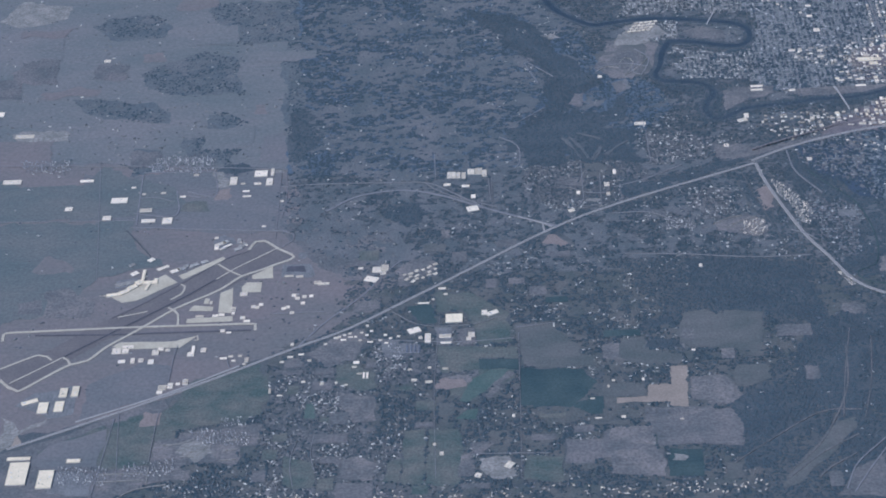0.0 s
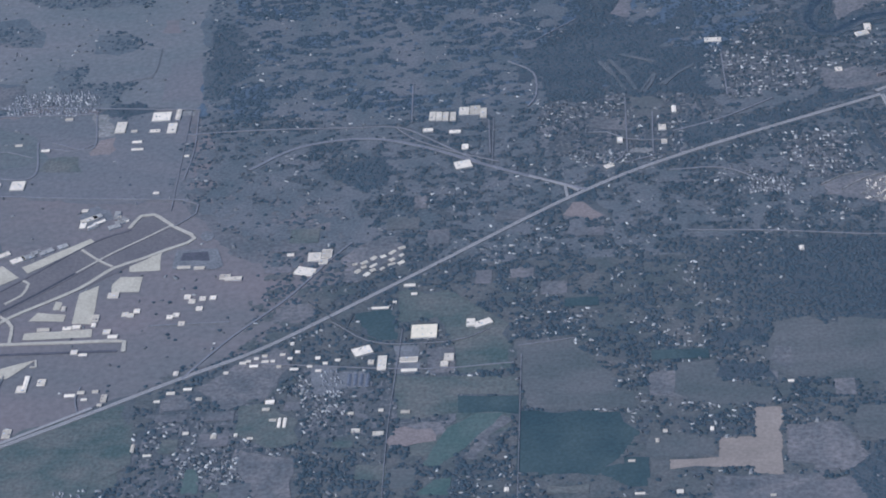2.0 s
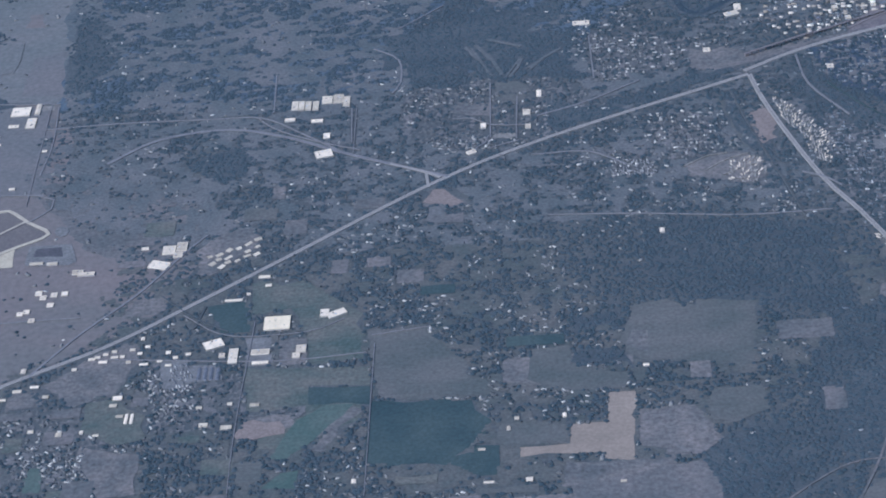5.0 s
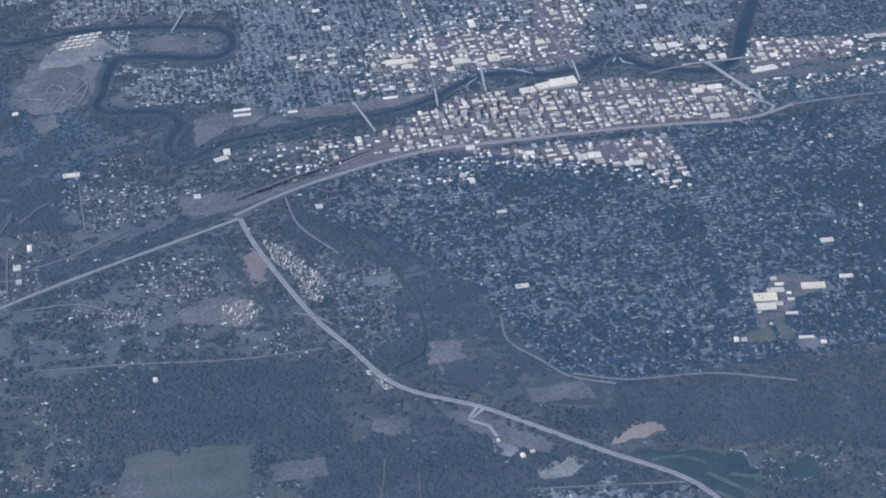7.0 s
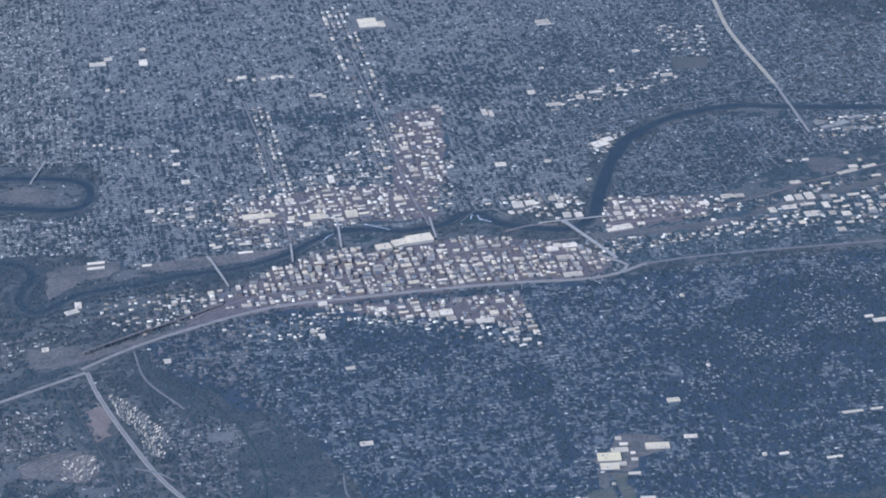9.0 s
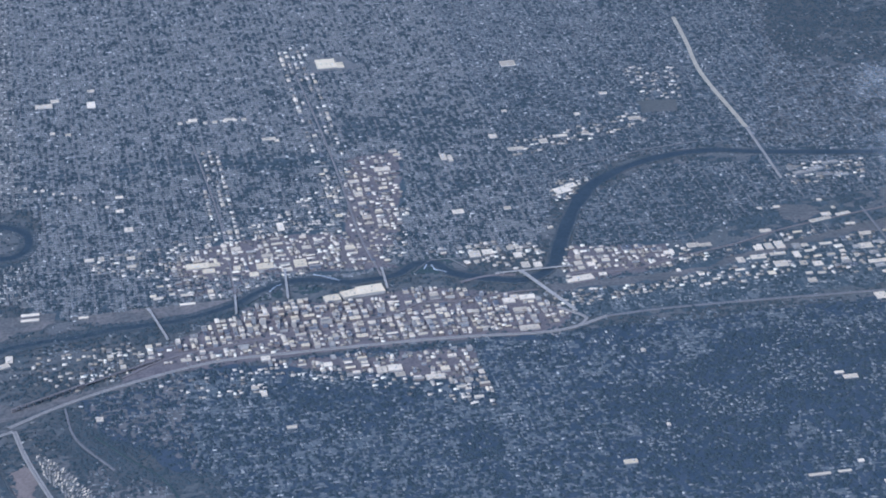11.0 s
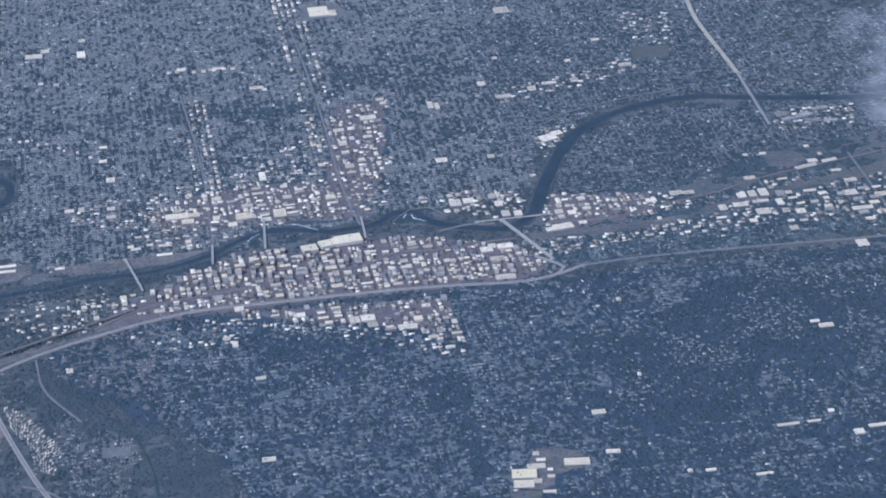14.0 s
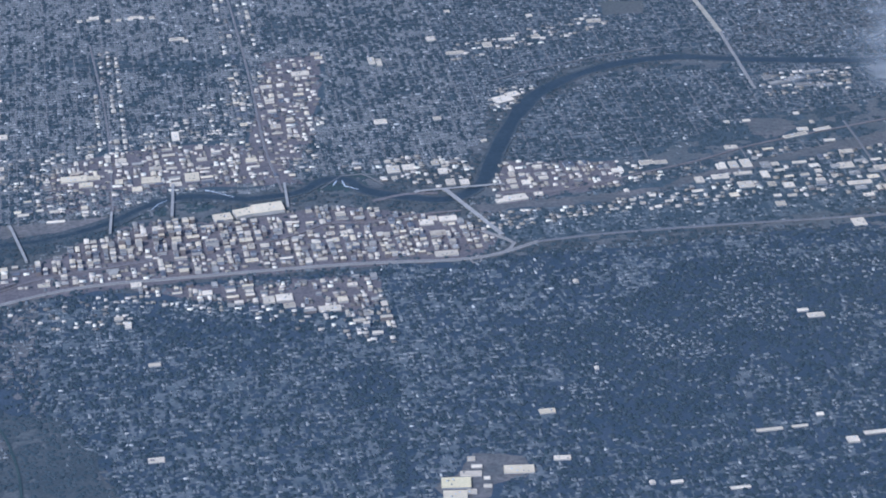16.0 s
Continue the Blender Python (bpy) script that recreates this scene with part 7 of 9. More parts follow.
hall(-10.25, -2.39, 0.19, 0.09, 5.4, 48, "pale sand-coloured storage unit")
hall(-10.24, -2.71, 0.13, 0.11, 5.8, 37, "pale sand-coloured storage unit")
hall(-10.24, -2.90, 0.17, 0.08, 6.2, 26, "pale sand-coloured storage unit")
hall(-10.04, -2.22, 0.16, 0.11, 6.6, 25, "pale sand-coloured storage unit")
hall(-10.03, -2.53, 0.11, 0.09, 5.0, 54, "pale sand-coloured storage unit")
hall(-10.02, -2.85, 0.15, 0.11, 5.4, 43, "pale sand-coloured storage unit")
hall(-13.22, -6.61, 0.11, 0.08, 6.8, 0, "white shed beside the freeway frontage road")
hall(-13.05, -6.52, 0.10, 0.08, 7.2, 0, "white shed beside the freeway frontage road")
hall(-12.87, -6.43, 0.11, 0.08, 7.6, 0, "white shed beside the freeway frontage road")
hall(-12.67, -6.64, 0.09, 0.08, 6.0, 0, "white shed beside the freeway frontage road")
hall(-12.47, -6.40, 0.11, 0.08, 6.4, 0, "white shed beside the freeway frontage road")
hall(-12.29, -6.56, 0.10, 0.08, 6.8, 0, "white shed beside the freeway frontage road")
hall(-12.14, -6.32, 0.10, 0.08, 7.2, 0, "white shed beside the freeway frontage road")
hall(-12.51, -6.86, 0.10, 0.08, 7.6, 0, "white shed beside the freeway frontage road")
hall(-11.82, -6.90, 0.11, 0.07, 6.0, 0, "white shed beside the freeway frontage road")
hall(-11.66, -6.59, 0.10, 0.10, 6.4, 0, "white shed beside the freeway frontage road")
hall(-11.48, -6.80, 0.10, 0.08, 6.8, 0, "white shed beside the freeway frontage road")
hall(-16.54, -7.52, 0.13, 0.10, 7.2, 0, "white shed beside the freeway frontage road")
hall(-16.37, -8.03, 0.10, 0.07, 7.6, 0, "white shed beside the freeway frontage road")
hall(-16.75, -7.80, 0.13, 0.07, 6.0, 0, "white shed beside the freeway frontage road")
hall(-11.21, -6.70, 0.11, 0.08, 6.4, 0, "white shed beside the freeway frontage road")
hall(-23.35, -9.80, 0.56, 0.20, 12.4, 25, "cream-roofed long hangar on bare ground")
hall(-22.29, -9.33, 0.26, 0.51, 12.8, 0, "cream-roofed long hangar on bare ground")
hall(-21.90, -9.28, 0.23, 0.57, 13.2, 0, "cream-roofed long hangar on bare ground")
hall(-22.86, -10.16, 0.33, 0.59, 13.6, 0, "cream-roofed long hangar on bare ground")
hall(-22.33, -10.11, 0.30, 0.56, 12.0, 0, "cream-roofed long hangar on bare ground")
hall(-23.14, -13.72, 0.63, 1.15, 14.4, 0, "cream-roofed giant warehouse beside the highway")
hall(-23.23, -12.91, 0.75, 0.15, 9.8, 0, "cream-roofed giant warehouse beside the highway")
hall(-22.21, -14.07, 0.49, 0.92, 15.2, 0, "cream-roofed giant warehouse beside the highway")
hall(-21.43, -13.13, 0.44, 0.18, 10.6, 0, "cream-roofed giant warehouse beside the highway")
hall(-26.26, 4.76, 0.70, 0.30, 9.0, 0, "white warehouse on the plateau")
hall(-23.38, 4.62, 0.51, 0.16, 9.4, 0, "white warehouse on the plateau")
hall(-23.79, 2.59, 0.27, 0.24, 9.8, 0, "white warehouse on the plateau")
hall(-22.27, 1.83, 0.31, 0.28, 10.2, 0, "white warehouse on the plateau")
hall(-27.90, 9.85, 0.60, 0.46, 10.6, 0, "white warehouse on the plateau")
hall(-27.62, 10.17, 0.35, 0.35, 9.0, 0, "white warehouse on the plateau")
hall(-28.24, 9.58, 0.35, 0.24, 9.4, 0, "white warehouse on the plateau")
hall(-26.32, 8.29, 0.73, 0.23, 9.8, 0, "white warehouse on the plateau")
hall(-23.84, 14.40, 0.26, 0.18, 10.2, 0, "white warehouse on the plateau")
hall(-17.21, 3.40, 0.24, 0.10, 7.6, 0, "small white depot building on the plain")
hall(-17.15, 3.03, 0.30, 0.09, 6.0, 0, "small white depot building on the plain")
hall(-16.82, 3.93, 0.27, 0.13, 6.4, 0, "small white depot building on the plain")
hall(-17.37, 3.97, 0.15, 0.10, 6.8, 0, "small white depot building on the plain")
hall(-20.33, 3.51, 0.18, 0.10, 7.2, 0, "small white depot building on the plain")
hall(-21.51, 3.99, 0.16, 0.09, 7.6, 0, "small white depot building on the plain")
hall(-21.07, 3.48, 0.12, 0.09, 6.0, 0, "small white depot building on the plain")
hall(-15.81, 2.57, 0.12, 0.09, 6.4, 0, "small white depot building on the plain")
hall(-18.03, 0.13, 0.14, 0.12, 6.8, 0, "small white depot building on the plain")
hall(-17.58, -0.44, 0.31, 0.09, 7.2, 35, "small white depot building on the plain")
hall(-17.76, -0.62, 0.20, 0.09, 7.6, 35, "small white depot building on the plain")
hall(-17.13, -0.23, 0.11, 0.09, 6.0, 20, "small white depot building on the plain")
hall(-16.91, -0.43, 0.11, 0.09, 6.4, 20, "small white depot building on the plain")
hall(-4.23, -10.09, 0.07, 0.12, 6.8, 0, "small white depot building on the plain")
hall(-4.06, -9.76, 0.09, 0.09, 7.2, 0, "small white depot building on the plain")
hall(-3.08, -9.76, 0.07, 0.12, 7.6, 0, "small white depot building on the plain")
hall(-4.78, -10.74, 0.14, 0.06, 6.0, 0, "small white depot building on the plain")
hall(-3.82, -11.81, 0.13, 0.12, 6.4, 0, "small white depot building on the plain")
hall(-4.63, -11.83, 0.20, 0.05, 6.8, 0, "small white depot building on the plain")
hall(-1.96, -12.04, 0.11, 0.06, 7.2, 0, "small white depot building on the plain")
hall(-1.33, -8.17, 0.12, 0.07, 7.6, 0, "small white depot building on the plain")
hall(-7.35, -11.54, 0.09, 0.12, 6.0, 0, "small white depot building on the plain")
hall(-12.68, -2.30, 0.16, 0.11, 6.4, 0, "small white depot building on the plain")
hall(-12.07, -3.08, 0.11, 0.11, 6.8, 0, "pale house-sized hall beside a farm road")
hall(-10.77, -8.71, 0.12, 0.09, 7.2, 0, "pale house-sized hall beside a farm road")
hall(-10.12, -8.64, 0.10, 0.09, 7.6, 0, "pale house-sized hall beside a farm road")
hall(-9.59, -8.72, 0.19, 0.09, 6.0, 0, "pale house-sized hall beside a farm road")
hall(-10.62, -9.33, 0.19, 0.13, 6.4, 0, "pale house-sized hall beside a farm road")
hall(-10.13, -9.46, 0.24, 0.13, 6.8, 0, "pale house-sized hall beside a farm road")
hall(-12.64, -8.44, 0.15, 0.09, 7.2, 0, "pale house-sized hall beside a farm road")
hall(-12.45, -8.84, 0.15, 0.07, 7.6, 0, "pale house-sized hall beside a farm road")
hall(-12.88, -9.46, 0.12, 0.07, 6.0, 0, "pale house-sized hall beside a farm road")
hall(-14.30, -9.19, 0.12, 0.09, 6.4, 0, "pale house-sized hall beside a farm road")
hall(-13.68, -9.36, 0.12, 0.13, 6.8, 0, "pale house-sized hall beside a farm road")
hall(-13.20, -9.33, 0.07, 0.09, 7.2, 0, "pale house-sized hall beside a farm road")
hall(-15.39, -9.66, 0.07, 0.25, 7.6, 0, "pale house-sized hall beside a farm road")
hall(-15.04, -9.92, 0.17, 0.06, 6.0, 0, "pale house-sized hall beside a farm road")
hall(-15.10, -7.99, 0.13, 0.07, 6.4, 0, "pale house-sized hall beside a farm road")
hall(-14.17, -7.96, 0.13, 0.09, 6.8, 0, "pale house-sized hall beside a farm road")
hall(12.33, 25.40, 0.62, 0.74, 11.2, 0, "cream-roofed big store beside its parking lot")
hall(12.76, 25.20, 0.22, 0.42, 9.2, 0, "cream-roofed shop wing beside the big store")
hall(3.35, 23.94, 0.53, 0.29, 10.6, 0, "big white store beside its parking lot")
hall(3.70, 24.30, 0.25, 0.20, 9.0, 0, "big white store beside its parking lot")
hall(4.79, 23.74, 0.26, 0.47, 9.4, 0, "big white store beside its parking lot")
hall(4.85, 24.88, 0.21, 0.14, 9.8, 0, "big white store beside its parking lot")
hall(17.97, 24.07, 0.46, 0.40, 10.2, 0, "big white store beside its parking lot")
hall(6.93, 11.76, 0.61, 0.29, 13.6, 0, "cream-roofed long store building")
hall(7.31, 11.77, 0.46, 0.19, 10.0, 0, "cream-roofed long store building")
hall(8.70, 11.36, 0.45, 0.32, 14.4, 0, "cream-roofed long store building")
hall(9.65, 11.36, 0.33, 0.42, 9.8, 0, "cream-roofed long store building")
hall(7.20, 11.42, 0.33, 0.22, 10.2, 0, "cream-roofed long store building")
hall(8.36, 10.96, 0.24, 0.22, 10.6, 0, "cream-roofed long store building")
hall(7.96, 11.44, 0.18, 0.22, 9.0, 0, "cream-roofed long store building")
hall(10.18, 9.04, 0.41, 0.33, 22.4, 8, "cream convention hall beside the river")
hall(10.70, 9.21, 0.50, 0.34, 22.8, 14, "cream convention hall beside the river")
hall(11.22, 9.31, 0.71, 0.44, 25.2, 6, "cream convention hall beside the river")
hall(14.30, 10.83, 0.30, 0.32, 10.6, 0, "white-roofed works building by the river")
hall(14.67, 10.88, 0.30, 0.29, 9.0, 0, "white-roofed works building by the river")
hall(16.64, 12.00, 0.14, 0.11, 9.4, 20, "white-roofed works building by the river")
hall(17.52, 14.30, 0.48, 0.38, 9.8, 20, "white-roofed works building by the river")
hall(17.81, 14.54, 0.32, 0.25, 10.2, 20, "white-roofed works building by the river")
hall(15.14, 8.05, 0.41, 0.24, 10.6, 0, "white-roofed works building by the river")
hall(14.64, 7.97, 0.32, 0.27, 9.0, 0, "white-roofed works building by the river")
hall(14.81, 8.13, 0.20, 0.21, 9.4, 0, "white-roofed works building by the river")
hall(14.82, 7.41, 0.35, 0.20, 9.8, 0, "white-roofed works building by the river")
hall(14.85, 6.39, 0.51, 0.23, 10.2, 0, "white-roofed works building by the river")
hall(16.82, 8.80, 0.53, 0.28, 10.6, 8, "white-roofed works building by the river")
hall(16.47, 8.71, 0.24, 0.19, 9.0, 8, "white-roofed works building by the river")
hall(17.21, 9.55, 0.21, 0.22, 9.4, 0, "white-roofed works building by the river")
hall(17.37, 8.90, 0.21, 0.15, 9.8, 0, "white-roofed works building by the river")
hall(16.99, 10.30, 0.12, 0.29, 10.2, 0, "white-roofed works building by the river")
hall(15.82, 9.83, 0.21, 0.28, 10.6, 0, "white-roofed works building by the river")
hall(15.50, 9.91, 0.21, 0.29, 9.0, 0, "white-roofed works building by the river")
hall(15.42, 10.52, 0.21, 0.26, 9.4, 0, "white-roofed works building by the river")
hall(15.31, 11.00, 0.18, 0.19, 9.8, 0, "white-roofed works building by the river")
hall(21.80, 9.49, 0.23, 0.27, 8.2, 0, "white factory hall in the works district")
hall(22.10, 9.52, 0.20, 0.32, 8.6, 0, "white factory hall in the works district")
hall(22.41, 9.55, 0.23, 0.40, 7.0, 0, "white factory hall in the works district")
hall(21.64, 8.97, 0.40, 0.21, 7.4, 0, "white factory hall in the works district")
hall(22.20, 9.04, 0.43, 0.13, 7.8, 0, "white factory hall in the works district")
hall(22.11, 8.44, 0.35, 0.29, 8.2, 0, "white factory hall in the works district")
hall(21.13, 8.89, 0.20, 0.29, 8.6, 0, "white factory hall in the works district")
hall(22.68, 8.88, 0.18, 0.35, 7.0, 0, "white factory hall in the works district")
hall(22.70, 8.36, 0.18, 0.21, 7.4, 0, "white factory hall in the works district")
hall(23.06, 8.23, 0.25, 0.24, 7.8, 0, "white factory hall in the works district")
hall(22.29, 10.47, 0.31, 0.17, 8.2, 0, "white factory hall in the works district")
hall(23.96, 10.82, 0.62, 0.14, 8.6, 14, "white factory hall in the works district")
hall(24.69, 11.04, 0.42, 0.14, 7.0, 14, "white factory hall in the works district")
hall(24.23, 11.12, 0.26, 0.17, 7.4, 0, "white factory hall in the works district")
hall(24.87, 9.72, 0.33, 0.17, 7.8, 0, "white factory hall in the works district")
hall(24.06, 6.11, 0.29, 0.35, 8.2, 0, "white factory hall in the works district")
hall(25.39, 8.70, 0.30, 0.22, 8.6, 0, "white factory hall in the works district")
hall(24.64, 8.99, 0.36, 0.27, 7.0, 0, "white factory hall in the works district")
hall(23.85, 8.35, 0.20, 0.16, 7.4, 0, "white factory hall in the works district")
hall(24.68, 8.04, 0.55, 0.16, 7.8, 0, "white factory hall in the works district")
hall(24.69, 7.39, 0.25, 0.13, 8.2, 0, "white factory hall in the works district")
hall(24.67, 10.38, 0.26, 0.11, 8.6, 0, "white factory hall in the works district")
hall(23.06, 9.38, 0.18, 0.16, 7.0, 0, "white factory hall in the works district")
hall(23.07, 9.03, 0.23, 0.10, 7.4, 0, "white factory hall in the works district")
hall(23.63, 9.35, 0.33, 0.11, 7.8, 0, "white factory hall in the works district")
hall(22.62, 7.33, 0.22, 0.21, 8.2, 0, "white factory hall in the works district")
hall(22.66, 7.75, 0.17, 0.10, 8.6, 0, "white factory hall in the works district")
hall(22.99, 7.70, 0.20, 0.10, 7.0, 0, "white factory hall in the works district")
hall(19.40, 9.77, 0.28, 0.19, 7.4, 0, "white factory hall in the works district")
hall(20.15, 10.04, 0.33, 0.22, 7.8, 0, "white factory hall in the works district")
hall(20.48, 10.00, 0.31, 0.16, 8.2, 0, "white factory hall in the works district")
hall(23.93, 8.81, 0.15, 0.16, 8.6, 0, "white factory hall in the works district")
hall(24.24, 8.49, 0.15, 0.16, 7.0, 0, "white factory hall in the works district")
hall(19.40, 8.19, 0.12, 0.10, 7.4, 0, "white factory hall in the works district")
hall(19.59, 7.98, 0.12, 0.10, 7.8, 0, "white factory hall in the works district")
hall(19.89, 8.31, 0.15, 0.10, 8.2, 0, "white factory hall in the works district")
hall(19.89, 7.73, 0.15, 0.10, 8.6, 0, "white factory hall in the works district")
hall(19.37, 8.67, 0.11, 0.13, 7.0, 0, "white factory hall in the works district")
hall(20.18, 7.96, 0.15, 0.10, 7.4, 0, "white factory hall in the works district")
hall(22.56, 11.88, 0.13, 0.14, 7.8, 0, "white factory hall in the works district")
hall(23.04, 11.87, 0.18, 0.12, 8.2, 0, "white factory hall in the works district")
hall(24.33, 12.04, 0.13, 0.12, 8.6, 0, "white factory hall in the works district")
hall(24.56, 11.48, 0.10, 0.12, 7.0, 0, "white factory hall in the works district")
hall(22.83, 9.37, 0.21, 0.29, 9.4, 0, "grey-white factory hall in the works district")
hall(24.92, 14.11, 0.32, 0.25, 9.8, 20, "grey-white factory hall in the works district")
hall(24.46, 13.95, 0.57, 0.14, 10.2, 8, "grey-white factory hall in the works district")
hall(25.43, 14.42, 0.48, 0.14, 10.6, 8, "grey-white factory hall in the works district")
hall(24.23, 14.29, 0.22, 0.25, 9.0, 0, "grey-white factory hall in the works district")
hall(25.50, 13.56, 0.41, 0.13, 9.4, 0, "grey-white factory hall in the works district")
hall(25.04, 13.68, 0.47, 0.13, 9.8, 0, "grey-white factory hall in the works district")
hall(24.39, 8.98, 0.21, 0.15, 10.2, 0, "grey-white factory hall in the works district")
hall(24.72, 8.55, 0.24, 0.15, 10.6, 0, "grey-white factory hall in the works district")
hall(25.20, 8.60, 0.27, 0.15, 9.0, 0, "grey-white factory hall in the works district")
hall(25.40, 8.03, 0.24, 0.15, 9.4, 0, "grey-white factory hall in the works district")
hall(23.83, 8.18, 0.24, 0.15, 9.8, 0, "grey-white factory hall in the works district")
hall(24.63, 7.78, 0.26, 0.15, 10.2, 0, "grey-white factory hall in the works district")
hall(15.71, -0.56, 0.31, 0.16, 9.0, 0, "cream-roofed school building among trees")
hall(13.56, -2.78, 0.55, 0.34, 12.0, -8, "gold-cream roofed school hall", roof=ROOFY)
hall(13.48, -3.17, 0.44, 0.26, 10.0, -8, "cream-roofed school wing beside the field", roof=ROOFC)
hall(13.80, -3.11, 0.18, 0.14, 9.0, -8, "white-roofed school annex beside the hall", roof=ROOFW)
hall(13.88, -2.51, 0.40, 0.16, 9.0, -8, "white-roofed school classroom wing", roof=ROOFW)
hall(13.97, -1.99, 0.15, 0.13, 8.0, -8, "white-roofed school pavilion among trees", roof=ROOFW)
hall(14.03, -2.27, 0.20, 0.10, 8.0, -8, "white-roofed school pavilion among trees", roof=ROOFW)
hall(14.79, -2.52, 0.57, 0.26, 9.0, -8, "long white-roofed school building among trees", roof=ROOFC)
hall(14.15, -2.70, 0.11, 0.09, 7.0, -8, "small white flat-roofed school shed", roof=ROOFW)
hall(14.12, -2.97, 0.15, 0.10, 7.0, -8, "small white flat-roofed school shed", roof=ROOFW)
hall(13.97, -3.57, 0.28, 0.09, 7.0, -8, "narrow white school shed beside the field", roof=ROOFW)
hall(14.01, -4.64, 0.34, 0.09, 7.0, -8, "narrow white school shed beside the pale lot", roof=ROOFW)
hall(12.44, -4.39, 0.11, 0.17, 8.0, -8, "white-roofed house beside the school field", roof=ROOFW)
hall(12.61, -4.42, 0.14, 0.13, 8.0, -8, "pale-roofed house beside the school field", roof=ROOFT)
hall(13.39, -3.92, 0.08, 0.10, 5.0, -8, "small white school shed on the field", roof=ROOFW)
hall(15.66, -2.28, 0.32, 0.13, 9.0, -8, "white-roofed school building among trees", roof=ROOFW)
hall(14.33, -4.92, 0.14, 0.14, 7.0, -8, "white-roofed house beside the pale lot", roof=ROOFW)
hall(8.13, -0.92, 0.31, 0.16, 8.4, 0, "white building among the trees")
hall(8.30, 2.72, 0.24, 0.12, 8.8, 0, "white building among the trees")
hall(21.90, 2.17, 0.35, 0.16, 9.2, 0, "white building among the trees")
hall(21.69, 2.42, 0.22, 0.10, 9.6, 0, "white building among the trees")
hall(19.74, -2.03, 0.51, 0.09, 8.0, 0, "white building among the trees")
hall(20.34, -2.02, 0.31, 0.07, 8.4, 0, "white building among the trees")
hall(21.72, -2.50, 0.51, 0.11, 8.8, 0, "white building among the trees")
hall(21.19, -2.68, 0.23, 0.21, 9.2, 0, "white building among the trees")
hall(20.84, -1.67, 0.13, 0.11, 9.6, 0, "white building among the trees")
hall(22.35, -1.80, 0.18, 0.22, 8.0, 0, "white building among the trees")
hall(17.34, 4.58, 0.11, 0.13, 8.4, 0, "white building among the trees")
hall(17.00, 0.89, 0.08, 0.12, 8.8, 0, "white building among the trees")
hall(17.12, -3.44, 0.10, 0.11, 9.2, 0, "white building among the trees")
hall(17.57, -3.50, 0.22, 0.08, 9.6, 0, "white building among the trees")
hall(18.67, -3.90, 0.37, 0.08, 8.0, 0, "white building among the trees")
hall(5.18, 16.70, 0.23, 0.13, 9.4, 0, "white shop building on the north side")
hall(5.13, 15.76, 0.22, 0.17, 9.8, 0, "white shop building on the north side")
hall(5.29, 14.49, 0.25, 0.24, 10.2, 0, "white shop building on the north side")
hall(12.77, 16.90, 0.46, 0.26, 10.6, 0, "white shop building on the north side")
hall(13.28, 18.12, 0.23, 0.14, 9.0, 0, "white shop building on the north side")
hall(12.20, 16.28, 0.19, 0.17, 9.4, 0, "white shop building on the north side")
hall(9.41, 13.71, 0.19, 0.52, 9.8, 0, "white shop building on the north side")
hall(14.65, 17.35, 0.16, 0.42, 10.2, 0, "white shop building on the north side")
hall(14.83, 17.22, 0.13, 0.42, 10.6, 0, "white shop building on the north side")
hall(14.37, 13.57, 0.31, 0.24, 9.0, 0, "white shop building on the north side")
hall(15.75, 13.49, 0.19, 0.16, 9.4, 0, "white shop building on the north side")
hall(16.83, 17.45, 0.46, 0.18, 9.8, 0, "white shop building on the north side")
hall(16.36, 18.50, 0.23, 0.27, 10.2, 0, "white shop building on the north side")
hall(17.74, 17.80, 0.23, 0.27, 10.6, 0, "white shop building on the north side")
hall(18.31, 18.08, 0.43, 0.14, 9.0, 0, "white shop building on the north side")
hall(19.07, 18.10, 0.23, 0.19, 9.4, 0, "white shop building on the north side")
hall(20.78, 18.86, 0.37, 0.19, 9.8, 0, "white shop building on the north side")
hall(9.83, 19.85, 0.40, 0.15, 10.2, 0, "white shop building on the north side")
hall(7.74, 21.77, 0.27, 0.19, 10.6, 0, "white shop building on the north side")
hall(8.83, 21.62, 0.31, 0.13, 9.0, 0, "white shop building on the north side")
hall(2.58, 17.92, 0.08, 0.12, 6.4, 0, "small white shop along the diagonal avenue")
hall(2.85, 17.66, 0.07, 0.12, 6.8, 0, "small white shop along the diagonal avenue")
hall(3.06, 17.65, 0.10, 0.12, 7.2, 0, "small white shop along the diagonal avenue")
hall(3.36, 17.34, 0.07, 0.12, 7.6, 0, "small white shop along the diagonal avenue")
hall(3.60, 17.32, 0.08, 0.12, 6.0, 0, "small white shop along the diagonal avenue")
hall(3.95, 16.96, 0.10, 0.12, 6.4, 0, "small white shop along the diagonal avenue")
hall(4.08, 16.74, 0.06, 0.11, 6.8, 0, "small white shop along the diagonal avenue")
hall(4.45, 16.54, 0.08, 0.11, 7.2, 0, "small white shop along the diagonal avenue")
hall(4.80, 16.11, 0.10, 0.11, 7.6, 0, "small white shop along the diagonal avenue")
hall(7.35, 21.64, 0.14, 0.15, 7.0, 0, "small white shop in the northern suburb")
hall(7.60, 21.66, 0.12, 0.15, 7.4, 0, "small white shop in the northern suburb")
hall(8.10, 21.49, 0.12, 0.15, 7.8, 0, "small white shop in the northern suburb")
hall(8.39, 21.51, 0.14, 0.15, 8.2, 0, "small white shop in the northern suburb")
hall(8.70, 21.52, 0.14, 0.15, 8.6, 0, "small white shop in the northern suburb")
hall(9.00, 21.53, 0.12, 0.15, 7.0, 0, "small white shop in the northern suburb")
